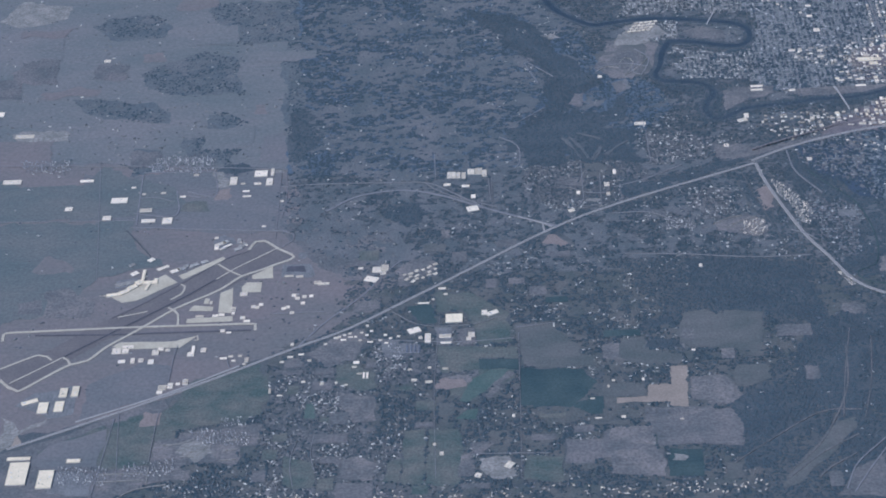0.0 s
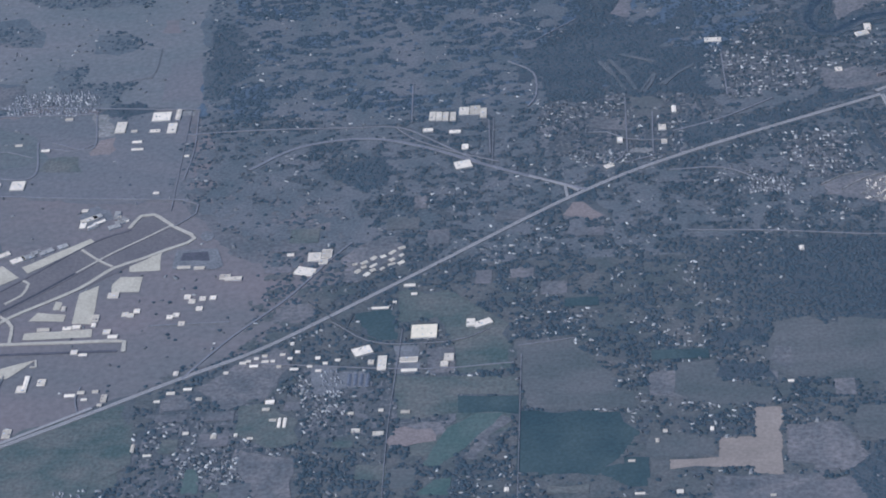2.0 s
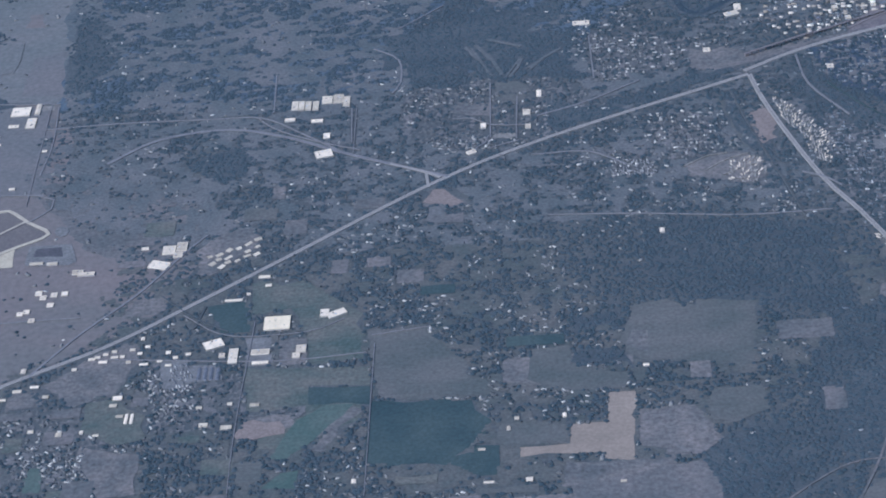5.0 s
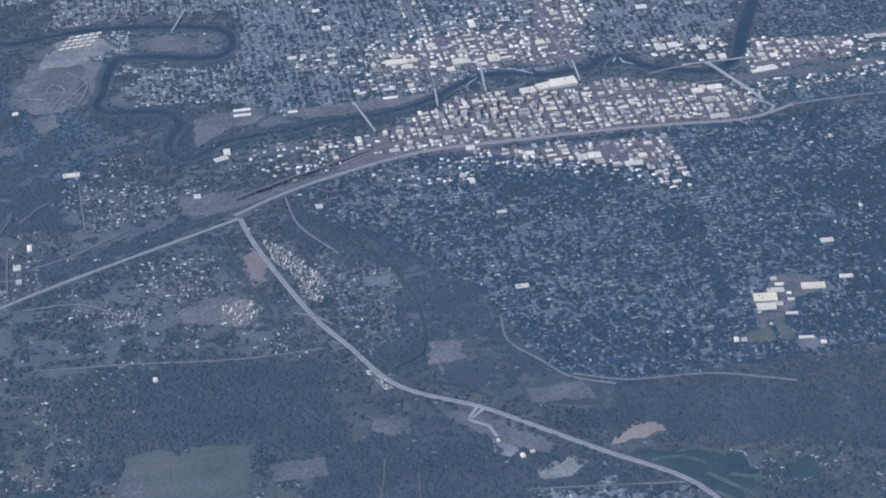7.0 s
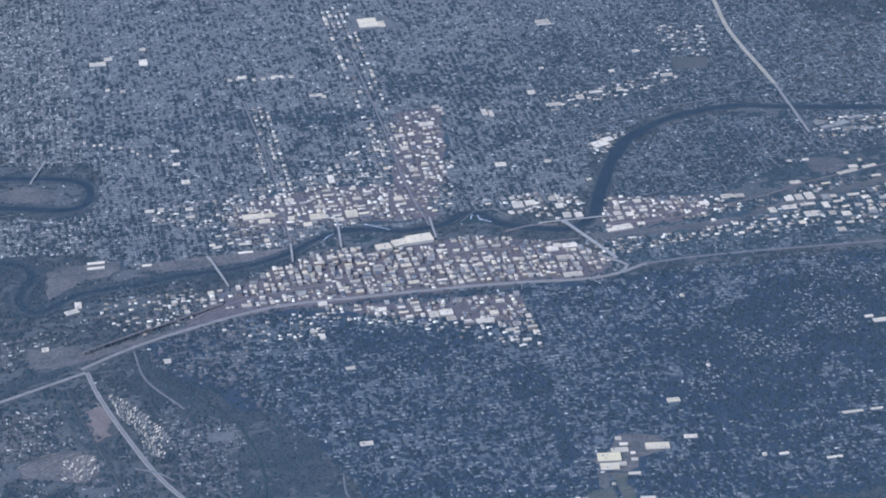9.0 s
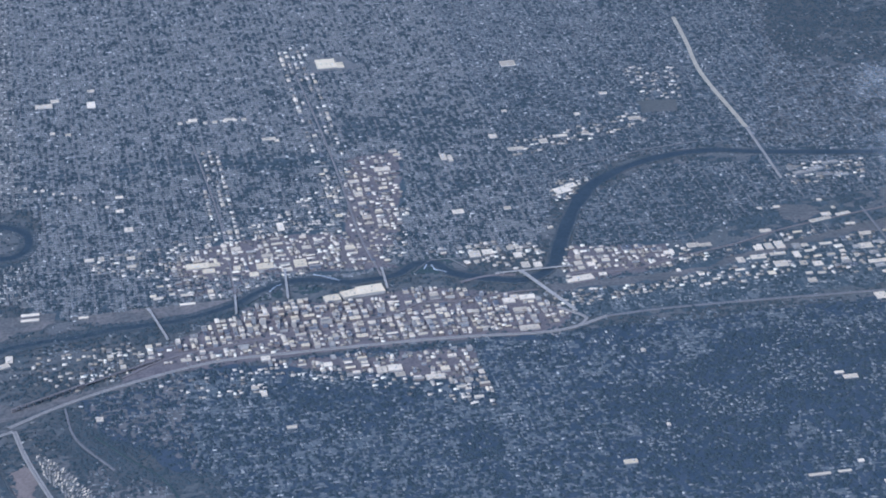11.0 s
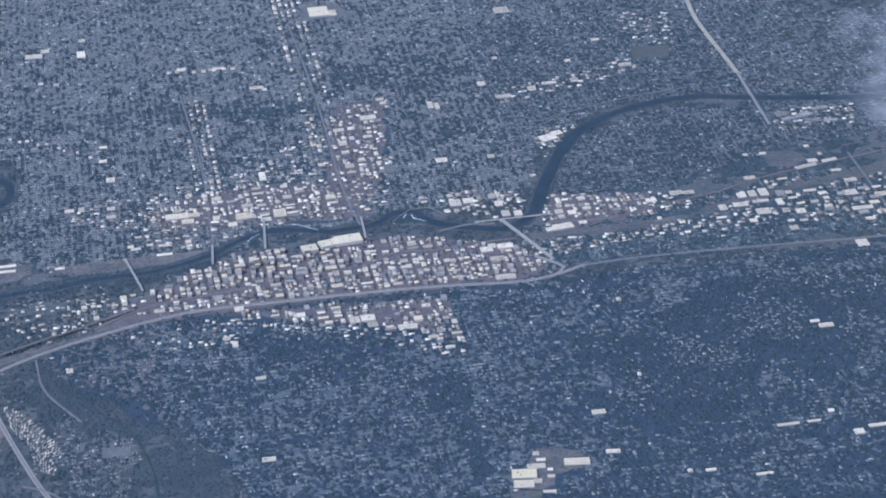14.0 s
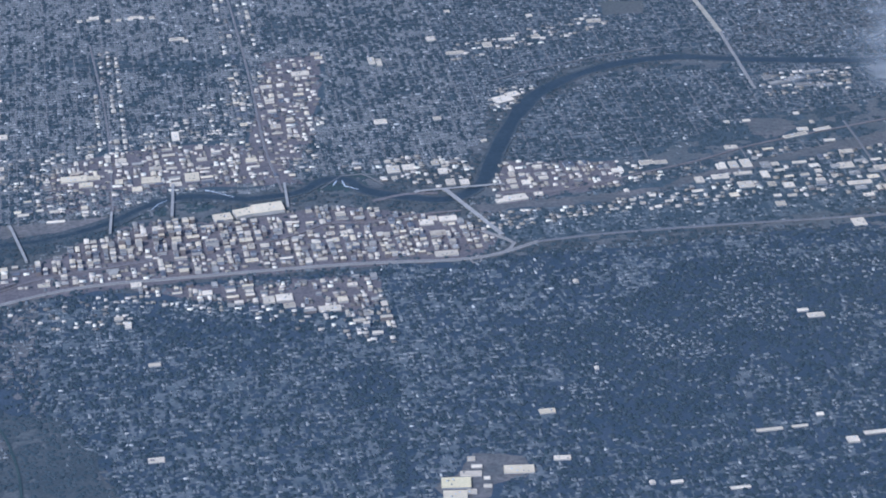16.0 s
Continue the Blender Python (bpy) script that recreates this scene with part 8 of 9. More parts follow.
hall(9.27, 21.51, 0.14, 0.15, 7.4, 0, "small white shop in the northern suburb")
hall(3.52, 21.76, 0.15, 0.15, 7.8, 0, "small white shop in the northern suburb")
hall(3.98, 21.56, 0.17, 0.15, 8.2, 0, "small white shop in the northern suburb")
hall(10.05, 19.68, 0.15, 0.15, 8.6, 0, "small white shop in the northern suburb")
hall(19.18, 19.58, 0.17, 0.19, 7.0, 0, "small white shop in the northern suburb")
hall(20.33, 20.99, 0.24, 0.15, 7.4, 0, "small white shop in the northern suburb")
hall(17.08, 20.32, 0.15, 0.15, 7.8, 0, "small white shop in the northern suburb")
hall(2.43, 9.93, 0.46, 0.12, 8.2, 0, "long white hall on the river terrace")
hall(2.41, 9.63, 0.46, 0.12, 8.6, 0, "long white hall on the river terrace")
hall(5.22, 12.70, 0.22, 0.16, 7.0, 0, "long white hall on the river terrace")
hall(5.20, 12.19, 0.26, 0.13, 7.4, 0, "long white hall on the river terrace")
hall(4.43, 12.81, 0.16, 0.24, 7.8, 0, "long white hall on the river terrace")
hall(4.11, 12.81, 0.26, 0.16, 8.2, 0, "long white hall on the river terrace")
hall(3.77, 9.48, 0.25, 0.10, 8.6, 0, "long white hall on the river terrace")
hall(5.75, 10.13, 0.25, 0.12, 7.0, 0, "long white hall on the river terrace")
hall(6.47, 9.65, 0.40, 0.10, 7.4, 0, "long white hall on the river terrace")
hall(6.45, 10.17, 0.22, 0.12, 7.8, 0, "long white hall on the river terrace")
hall(1.64, 7.25, 0.36, 0.20, 9.2, 20, "white curved pavilion by the river bend")
hall(1.82, 7.59, 0.18, 0.33, 9.6, 0, "white curved pavilion by the river bend")
hall(-2.31, 15.05, 0.15, 0.12, 8.0, 25, "pale works shed on sandy ground")
hall(-2.21, 15.29, 0.15, 0.12, 8.4, 25, "pale works shed on sandy ground")
hall(-2.10, 15.53, 0.15, 0.12, 8.8, 25, "pale works shed on sandy ground")
hall(-2.00, 15.78, 0.15, 0.12, 9.2, 25, "pale works shed on sandy ground")
hall(-2.12, 15.08, 0.15, 0.12, 9.6, 25, "pale works shed on sandy ground")
hall(-2.01, 15.32, 0.15, 0.12, 8.0, 25, "pale works shed on sandy ground")
hall(-1.91, 15.56, 0.15, 0.12, 8.4, 25, "pale works shed on sandy ground")
hall(-1.80, 15.80, 0.15, 0.12, 8.8, 25, "pale works shed on sandy ground")
hall(-1.92, 15.10, 0.15, 0.12, 9.2, 25, "pale works shed on sandy ground")
hall(-1.82, 15.34, 0.15, 0.12, 9.6, 25, "pale works shed on sandy ground")
hall(-1.71, 15.58, 0.15, 0.12, 8.0, 25, "pale works shed on sandy ground")
hall(-1.60, 15.83, 0.15, 0.12, 8.4, 25, "pale works shed on sandy ground")
hall(-1.73, 15.13, 0.15, 0.12, 8.8, 25, "pale works shed on sandy ground")
hall(-1.62, 15.37, 0.15, 0.12, 9.2, 25, "pale works shed on sandy ground")
hall(-1.51, 15.61, 0.15, 0.12, 9.6, 25, "pale works shed on sandy ground")
hall(-1.41, 15.85, 0.15, 0.12, 8.0, 25, "pale works shed on sandy ground")
hall(-1.53, 15.15, 0.15, 0.12, 8.4, 25, "pale works shed on sandy ground")
hall(-1.42, 15.39, 0.15, 0.12, 8.8, 25, "pale works shed on sandy ground")
hall(-1.32, 15.64, 0.15, 0.12, 9.2, 25, "pale works shed on sandy ground")
hall(-1.21, 15.88, 0.15, 0.12, 9.6, 25, "pale works shed on sandy ground")
hall(0.87, 5.38, 0.18, 0.19, 7.0, 0, "white building on the edge of the woods")
hall(-3.68, 11.27, 0.16, 0.16, 7.4, 0, "white building on the edge of the woods")
hall(3.86, 4.09, 0.17, 0.19, 7.8, 0, "white building on the edge of the woods")
hall(6.44, -7.11, 0.07, 0.10, 9.2, 0, "white processing shed at the gravel pit")
hall(6.85, -7.78, 0.10, 0.14, 9.6, 0, "white processing shed at the gravel pit")
hall(7.08, -7.67, 0.10, 0.09, 8.0, 0, "white processing shed at the gravel pit")
hall(11.93, 4.40, 0.22, 0.19, 12.4, 0, "white downtown hall beside the freeway")
hall(12.16, 4.37, 0.25, 0.21, 12.8, 0, "white downtown hall beside the freeway")
hall(11.16, 5.03, 0.36, 0.30, 13.2, 0, "white downtown hall beside the freeway")
hall(10.83, 4.99, 0.25, 0.30, 13.6, 0, "white downtown hall beside the freeway")
hall(10.20, 5.02, 0.20, 0.13, 12.0, 0, "white downtown hall beside the freeway")
hall(9.57, 5.56, 0.22, 0.19, 12.4, 0, "white downtown hall beside the freeway")
hall(8.10, 6.22, 0.23, 0.19, 12.8, 0, "white downtown hall beside the freeway")
hall(7.85, 4.46, 0.14, 0.24, 13.2, 0, "white downtown hall beside the freeway")
hall(7.67, 4.79, 0.19, 0.13, 13.6, 0, "white downtown hall beside the freeway")
hall(12.65, 5.35, 0.22, 0.13, 12.0, 0, "white downtown hall beside the freeway")
hall(12.59, 3.75, 0.25, 0.10, 12.4, 0, "white downtown hall beside the freeway")
hall(12.90, 3.16, 0.22, 0.10, 12.8, 0, "white downtown hall beside the freeway")
# mobile home parks
mobile_homes([(2.25, 2.80), (2.62, 2.51), (3.59, 0.67), (3.53, 0.14), (2.96, 0.55), (2.51, 1.48)])
mobile_homes([(2.90, 0.57), (3.30, 0.52), (3.48, -0.64), (3.01, -0.26)])
mobile_homes([(-21.20, 5.54), (-20.44, 6.36), (-18.66, 6.29), (-18.62, 4.93), (-20.64, 5.03)])
mobile_homes([(-20.89, 6.23), (-18.60, 6.14), (-18.44, 5.08), (-21.03, 5.11)])
mobile_homes([(-26.22, 6.43), (-24.21, 6.24), (-24.10, 5.22), (-25.87, 5.49)])
mobile_homes([(1.07, -0.05), (1.76, 0.04), (1.88, -0.77), (1.57, -1.20), (0.93, -0.92)])
mobile_homes([(3.92, -3.61), (4.18, -3.60), (4.56, -4.59), (4.31, -4.58)])
mobile_homes([(-19.84, -13.31), (-18.08, -13.19), (-18.17, -14.05), (-19.72, -14.03)])
mobile_homes([(-17.92, -11.65), (-16.71, -11.59), (-15.77, -12.05), (-15.87, -12.58), (-17.42, -12.54)])
mobile_homes([(-11.53, -7.13), (-11.07, -7.10), (-11.02, -8.03), (-11.53, -8.00)])
mobile_homes([(-1.76, 0.30), (-0.69, 0.14), (-0.72, -0.50), (-1.79, -0.39)])
mobile_homes([(-21.92, -13.37), (-20.27, -13.47), (-20.28, -14.44), (-21.73, -14.45)])
mobile_homes([(-16.89, -11.02), (-16.19, -10.98), (-16.11, -11.49), (-16.90, -11.49)])

# small plots of farmland and dry plain that fill the section grid
plots = random.Random(5)
LANDS = [(OLIVE, "grey-green rough pasture plot"), (BROWN, "brown stubble plot"), (GREEN, "green pasture plot"), (DRY2, "brown dry grass plot"), (DRY2, "brown dry grass plot"), (DGREEN, "dark green cropped plot")]
PLAINS = [(PLAIN, "pale grazed rectangle of plain"), (DRY, "dry purple-brown rectangle of plain"), (DRY2, "brown fallow rectangle of plain")]
for count, x0, x1, y0, y1, s0, s1, kinds in ((40, -15.5, -10, -16, -8, 0.3, 0.9, LANDS[2:4]), (95, -15.5, 3, -15.5, -5.8, 0.35, 1.3, LANDS), (26, -13, -5, -6, 0.0, 0.3, 0.9, LANDS), (45, -32, -16.5, -10, 22, 0.8, 2.8, PLAINS)):
    for _ in range(count):
        x, y, w, d = plots.uniform(x0, x1), plots.uniform(y0, y1), plots.uniform(s0, s1), plots.uniform(s0, s1) * 0.7
        spot = [(x - w / 2, y - d / 2), (x + w / 2, y - d / 2), (x + w / 2, y + d / 2), (x - w / 2, y + d / 2)]
        win = window(spot)
        if kinds is PLAINS and y < 5:
            continue
        material, words = plots.choice(kinds if y > 5 or kinds is not PLAINS else PLAINS[1:])
        if not blocked[win].mean() > 0.08:
            patch("plot", words, spot, material, 0.12 if kinds is PLAINS else 0.07)

def at(grid, x, y):
    i, j = ((x - GX0) / CELL).astype(int).clip(0, GW - 1), ((y - GY0) / CELL).astype(int).clip(0, GH - 1)
    return grid[j, i]


# ---- city blocks ----
def city(x0, x1, y0, y1, area, full, tall, pick, label, group, dx=0.375, dy=0.31):
    """Street blocks with a few buildings each."""
    y = y0
    while y < y1:
        x = x0
        while x < x1:
            if inside(area, np.array([x + dx / 2]), np.array([y + dy / 2]))[0]:
                cut = dice.choice((1, 2, 2, 3)) if dx > 0.3 else 1
                bw, u = (dx - 0.075), x + 0.04
                for k in range(cut):
                    lw = bw / cut
                    rows = dice.choice((1, 2, 2))
                    for r in range(rows):
                        lh = (dy - 0.07) / rows
                        bx, by = u + lw * (k + 0.5), y + 0.035 + lh * (r + 0.5)
                        i, j = int((bx - GX0) / CELL), int((by - GY0) / CELL)
                        if dice.random() < full and not blocked[j - 1:j + 2, i - 1:i + 2].any():
                            h = tall(bx, by)
                            roof, words = dice.choice(pick)
                            todo.append((bx - (0.045 * (by - 8) if y0 < 13 else 0), by, lw * dice.uniform(0.55, 1.0), lh * dice.uniform(0.55, 1.0), round(h, 1), 2.5, f"{words} {label}", dice.choice((WALLP, WALLG, WALLB)), roof, "office_block" if h > 15 else "shop", group))
            x += dx
        y += dy


todo = []
MIX = [(ROOFW, "white-roofed"), (ROOFW, "white-roofed"), (ROOFC, "cream-roofed"), (ROOFT, "tan-roofed"), (ROOFT, "tan-roofed"), (ROOFG, "grey-roofed"), (ROOFG, "grey-roofed"), (ROOFD, "dark-roofed")]
core = lambda x, y: dice.choice((6, 8, 9, 12, 15, 18, 26)) * (1.0 + 1.3 * math.exp(-((x - 9.2) / 1.5) ** 2 - ((y - 8.2) / 0.7) ** 2))
low = lambda x, y: dice.choice((6, 7, 9, 12))
city(5.9, 16.2, 6.45, 9.6, [(5.6, 6.5), (5.9, 7.6), (7.7, 8.85), (8.4, 9.4), (10.2, 8.95), (12.6, 9.2), (15.2, 8.35), (16.0, 7.1), (15.4, 6.35), (13, 6.4), (10, 6.55), (8, 6.5)], 0.80, core, MIX, "downtown block in the street grid", "downtown blocks")
city(7.9, 13.4, 3.0, 6.2, [(7.9, 6.0), (13.2, 5.9), (13, 3.1), (12.2, 3.8), (10.9, 4.4), (9, 5.3)], 0.55, core, MIX, "city block south of the freeway", "southern city blocks")
city(6.2, 12.5, 10.6, 13.6, [(6.2, 11.7), (6.6, 12.8), (9.1, 13.3), (11, 13.1), (12.4, 10.6), (8.6, 11.0)], 0.62, low, MIX, "shop in the northern shopping district", "northern shops")
city(5.6, 8.7, 9.75, 11.5, [(6.3, 11.5), (8.7, 10.95), (8.6, 10.2), (7.9, 9.8), (6.23, 9.95), (5.6, 10.2)], 0.62, low, MIX, "shop beside the river park", "riverside shops", 0.25)
city(10.9, 13.6, 13.0, 18.2, [(11.0, 13), (11.0, 18), (13.4, 18), (12.9, 13)], 0.45, low, MIX, "shop along the northern avenue", "avenue shops")
city(10.9, 11.9, 18.2, 27, [(11.0, 18), (11.0, 27), (11.9, 27), (11.9, 18)], 0.5, low, MIX, "shop along the northern avenue", "avenue shops", 0.2, 0.33)
city(7.5, 8.2, 13.2, 19.4, [(7.4, 13), (7.4, 19.4), (8.3, 19.4), (8.3, 13)], 0.6, low, MIX, "shop along the second avenue", "second avenue shops", 0.2, 0.31)
city(16.4, 19.8, 8.6, 11, [(16.6, 10.7), (19.6, 10.2), (19.3, 8.9), (16.5, 8.7)], 0.75, low, MIX, "works building east of the river", "eastern works")
city(20.4, 26.5, 7.2, 10.8, [(21, 10), (26, 10.6), (26, 7.2), (20.6, 8.0)], 0.34, low, MIX, "works building beside the railway", "eastern works")
city(2.9, 6.0, 6.1, 8.2, [(3.2, 6.3), (4.2, 7.8), (5.6, 7.9), (5.8, 6.7), (4.2, 6.15)], 0.35, low, MIX, "small block west of the centre", "western blocks", 0.25)
city(12.5, 16.2, 9.3, 11.6, [(13.6, 10.4), (15.9, 9.9), (16.3, 11.2), (13.2, 11.5)], 0.55, low, MIX, "works building by the river", "riverside works", 0.25)
infill = []
for area, full in (([(4.1, 12.8), (6.5, 13.4), (9.3, 14.4), (11.8, 17.2), (13.1, 17.3), (12.9, 13.5), (12.5, 11.1), (8.5, 10.6), (6.3, 11.1), (4.2, 12.0)], 0.36), ([(2.3, 7.5), (4.7, 7.9), (5.8, 7.4), (5.9, 6.6), (4.5, 6.0), (3.4, 5.5), (2.6, 6.2)], 0.33), ([(5.3, 5.5), (8.1, 6.0), (10.3, 5.5), (13, 5.7), (13.2, 2.6), (11.9, 3.2), (10.1, 4.6), (8.3, 5.1), (7.6, 4.3), (5.9, 4.7)], 0.30), ([(16.6, 10.8), (19.3, 10.4), (20.6, 9.8), (20.2, 9.0), (16.6, 9.2)], 0.35), ([(15.6, 8.0), (17.2, 8.4), (22.1, 8.5), (21.9, 7.7), (17.3, 7.5), (16.2, 7.2)], 0.42), ([(21, 9.7), (22.5, 10), (26.3, 9.8), (25.4, 6.9), (23.4, 7.7), (21, 8.5)], 0.16), ([(24, 14.6), (26.5, 14.6), (26, 13.1), (23.9, 13.2)], 0.4), ([(16.5, 17.9), (18.7, 18.5), (21.2, 19.5), (21.1, 18.5), (18.9, 17.5), (16.7, 16.9)], 0.34), ([(17.2, 14.9), (18.4, 15.1), (18.1, 13.7), (17.2, 13.7)], 0.40), ([(21.3, 23.0), (23.2, 22.8), (22.6, 19.9), (21.5, 19.9)], 0.3), ([(14.1, 11.6), (15.2, 11.6), (16.2, 11.0), (16.0, 9.8), (15.3, 9.6), (14.5, 10.2)], 0.5), ([(6.1, 7.1), (9.2, 8.7), (11.8, 8.1), (15.6, 8.0), (16.1, 7.0), (15.3, 6.5), (8.1, 6.5), (6.2, 6.5)], 0.40)):
    p = np.array(area)
    for y in np.arange(p[:, 1].min(), p[:, 1].max(), 0.155):
        for x in np.arange(p[:, 0].min(), p[:, 0].max(), 0.125):
            if dice.random() < full * 0.85 and inside(area, np.array([x]), np.array([y]))[0]:
                infill.append((x + dice.uniform(-0.02, 0.02), y + dice.uniform(-0.02, 0.02), 0.001, dice.uniform(0.034, 0.072), dice.uniform(0.022, 0.042), dice.uniform(5, 12) * R + 0.006, 0.0))
taken = np.array([(r_[0], r_[1], r_[2] / 2, r_[3] / 2) for r_ in todo])
infill = [q for q in infill if not at(blocked, np.array([q[0]]), np.array([q[1]]))[0] and not ((abs(taken[:, 0] - q[0]) < taken[:, 2] + q[3]) & (abs(taken[:, 1] - q[1]) < taken[:, 3] + q[4])).any()]
todo.sort(key=lambda row: -row[2] * row[3] * row[4])
ranks, rest = {}, list(infill)
for row in todo:
    ranks[row[9]] = ranks.get(row[9], 0) + 1
    if ranks[row[9]] > 290:
        rest.append((row[0], row[1], 0.001, row[2] / 2, row[3] / 2, row[4] * R + 0.006, 0.0))
        continue
    hall(*row[:7], walls=row[7], roof=row[8], kind=row[9], group=row[10])

scatter("small_city_buildings", "small pale flat-roofed city buildings filling the blocks", "building", rest, slab(), CITYROOFS)

# ---- bridges ----
def bridge(name, label, a, b, width, height, piers, material=BRIDGE):
    a, b = np.array(a), np.array(b)
    length, yaw = float(np.linalg.norm(b - a)), math.degrees(math.atan2(*(b - a)[::-1]))
    top = new(name)
    top.matrix_world = pose(*a, 0.010, 0, 0, yaw)
    bm = bmesh.new()
    box(bm, 0, length, -width / 2, width / 2, height - 0.006, height)
    deck = part("deck", bm, material, top)
    for s in (-1, 1):
        bm = bmesh.new()
        box(bm, 0, length, s * width / 2 - 0.003, s * width / 2 + 0.003, height - 0.004, height + 0.005)
        part("railing", bm, material, deck)
    for k in range(piers):
        x = length * (k + 0.5) / piers
        bm = bmesh.new()
        box(bm, x - 0.012, x + 0.012, -width * 0.4, width * 0.4, 0, height - 0.006)
        part("pier", bm, material, top)
    for s, x0 in ((-1, 0.0), (1, length)):
        bm = bmesh.new()
        box(bm, min(x0, x0 + s * 0.10), max(x0, x0 + s * 0.10), -width / 2, width / 2, 0, height - 0.001)
        part("abutment", bm, material, top)
    return tagged(top, label, "bridge")


bridge("road_bridge", "pale concrete bridge over the river gorge", (5.46, 9.5), (5.78, 7.85), 0.055, 0.05, 7)
bridge("road_bridge", "concrete arterial bridge over the river", (15.33, 9.45), (16.16, 7.1), 0.10, 0.045, 9)
bridge("road_bridge", "pale concrete bridge above the falls", (9.18, 10.95), (9.07, 9.45), 0.06, 0.045, 6)
bridge("road_bridge", "concrete avenue bridge over the river", (11.72, 10.5), (11.69, 9.45), 0.055, 0.04, 5)
bridge("road_bridge", "arched concrete bridge over the gorge", (7.72, 9.75), (7.66, 8.9), 0.055, 0.05, 5)
bridge("road_bridge", "small pale bridge at the river bend", (0.91, 15.5), (1.36, 16.8), 0.05, 0.03, 4)
bridge("rail_bridge", "brown steel railway bridge over the river", (14.71, 9.55), (16.60, 9.55), 0.06, 0.035, 8)
bridge("rail_viaduct", "long railway viaduct on tall concrete piers", (1.9, 4.95), (3.5, 5.75), 0.06, 0.09, 9, RAIL)
bridge("rail_viaduct", "railway viaduct beside the freeway on piers", (3.5, 5.75), (5.46, 6.72), 0.06, 0.06, 8, RAIL)

# ---- streets, houses and trees ----
rng = np.random.default_rng(11)
# on the southern hill broad dark groves alternate with lighter streets
groves = (cy < 6) & (cx > 7.5) & (cy > -5.6)
masses = 0.6 * value_noise(cx * 0.42 + 60, cy + 60, 0.8, 71) + 0.4 * value_noise(cx * 0.5 + 60, cy + 60, 0.33, 73)
open_at[groves] *= 1 + (((masses[groves] - 0.16) * 2.3).clip(0.12, 1.3) - 1) * ((cx[groves] - 12.5) / 4).clip(0.2, 1.0)
houses_at[groves] *= np.where(houses_at[groves] >= 16, 1.0, (1.6 * masses[groves] - 0.1).clip(0.1, 1.3))


def seen(x, y):
    """The stretch of the valley that lies within sight of the flight."""
    return (y > -17) & (y < 46) & (x > -34 - 0.25 * y.clip(0)) & (x < 27 + 0.22 * y.clip(0))


def streets():
    v, f = [], []

    def run(p, d, n, half):
        for k in range(n):
            c, e = p + d * k, p + d * (k + 1)
            m = (c + e) / 2
            if at(houses_at, m[0:1], m[1:2])[0] >= 20 and not at(blocked, m[0:1], m[1:2])[0]:
                s = np.array((-d[1], d[0])) / np.linalg.norm(d) * half
                b = len(v)
                v.extend((*q, 0.0094 + (0.0001 if d[0] else 0)) for q in (c - s, e - s, e + s, c + s))
                f.append((b, b + 1, b + 2, b + 3))

    for y in np.arange(9.8, 40, 0.31):
        run(np.array((-8.5, y)), np.array((0.25, 0.0)), 152, 0.012)
    for x in np.arange(-9.0, 30, 0.375):
        run(np.array((x, 9.6)), np.array((0.0, 0.25)), 130, 0.014)
    tagged(obj("street_grid", v, f, STREET), "grid of narrow grey residential streets", "street", kind="stuff")


streets()


def stands(x, y):
    """From 0 (deep in a stand of trees) to 1 (open ground), evenly spread: columns of plots
    north of the river, winding lanes on the hill, broad clearings elsewhere."""
    u, v = x + 60, y + 60
    columns = 0.5 + 0.5 * np.cos(2 * math.pi * (x + 0.05 * value_noise(u, v, 1.3, 66)) / 0.1875)
    plots_ = 0.58 * value_noise(u, v * 0.62, 0.115, 61) + 0.20 * columns + 0.22 * value_noise(u, v, 0.5, 62)
    lanes = 0.50 * (1 - abs(2 * value_noise(u, v * 0.62, 0.105, 67) - 1)) + 0.38 * value_noise(u, v * 0.7, 0.07, 68) + 0.12 * value_noise(x * 0.5 + 60, v, 0.5, 62)
    broad = 0.22 * (1 - abs(2 * value_noise(x * 0.6 + 60 - 0.15 * y, v * 0.85, 0.25, 69) - 1)) + 0.32 * value_noise(x * 0.55 + 60 - 0.15 * y, v * 0.9, 0.145, 63) + 0.18 * value_noise(x * 0.7 + 60, v, 0.09, 64) + 0.28 * value_noise(x * 0.6 + 60, v, 0.9, 65)
    farm = 0.44 * value_noise(x * 0.75 + 60, v * 0.8, 0.16, 72) + 0.30 * value_noise(x * 0.8 + 60, v, 0.085, 64) + 0.26 * value_noise(u, v, 0.6, 65)
    town = at(houses_at, x, y) >= 16
    rural = ~town & (y < 3) & (x < 4)
    out = np.empty(len(x))
    for some, values in ((town & (y > 9) & (x < 16.5), plots_), (town & ((y <= 9) | (x >= 16.5)), lanes), (rural, farm), (~town & ~rural, broad)):
        w = values[some]
        probe = np.sort(w[:: max(1, len(w) // 40000)]) if len(w) else np.zeros(1)
        out[some] = np.searchsorted(probe, w) / len(probe)
    return out


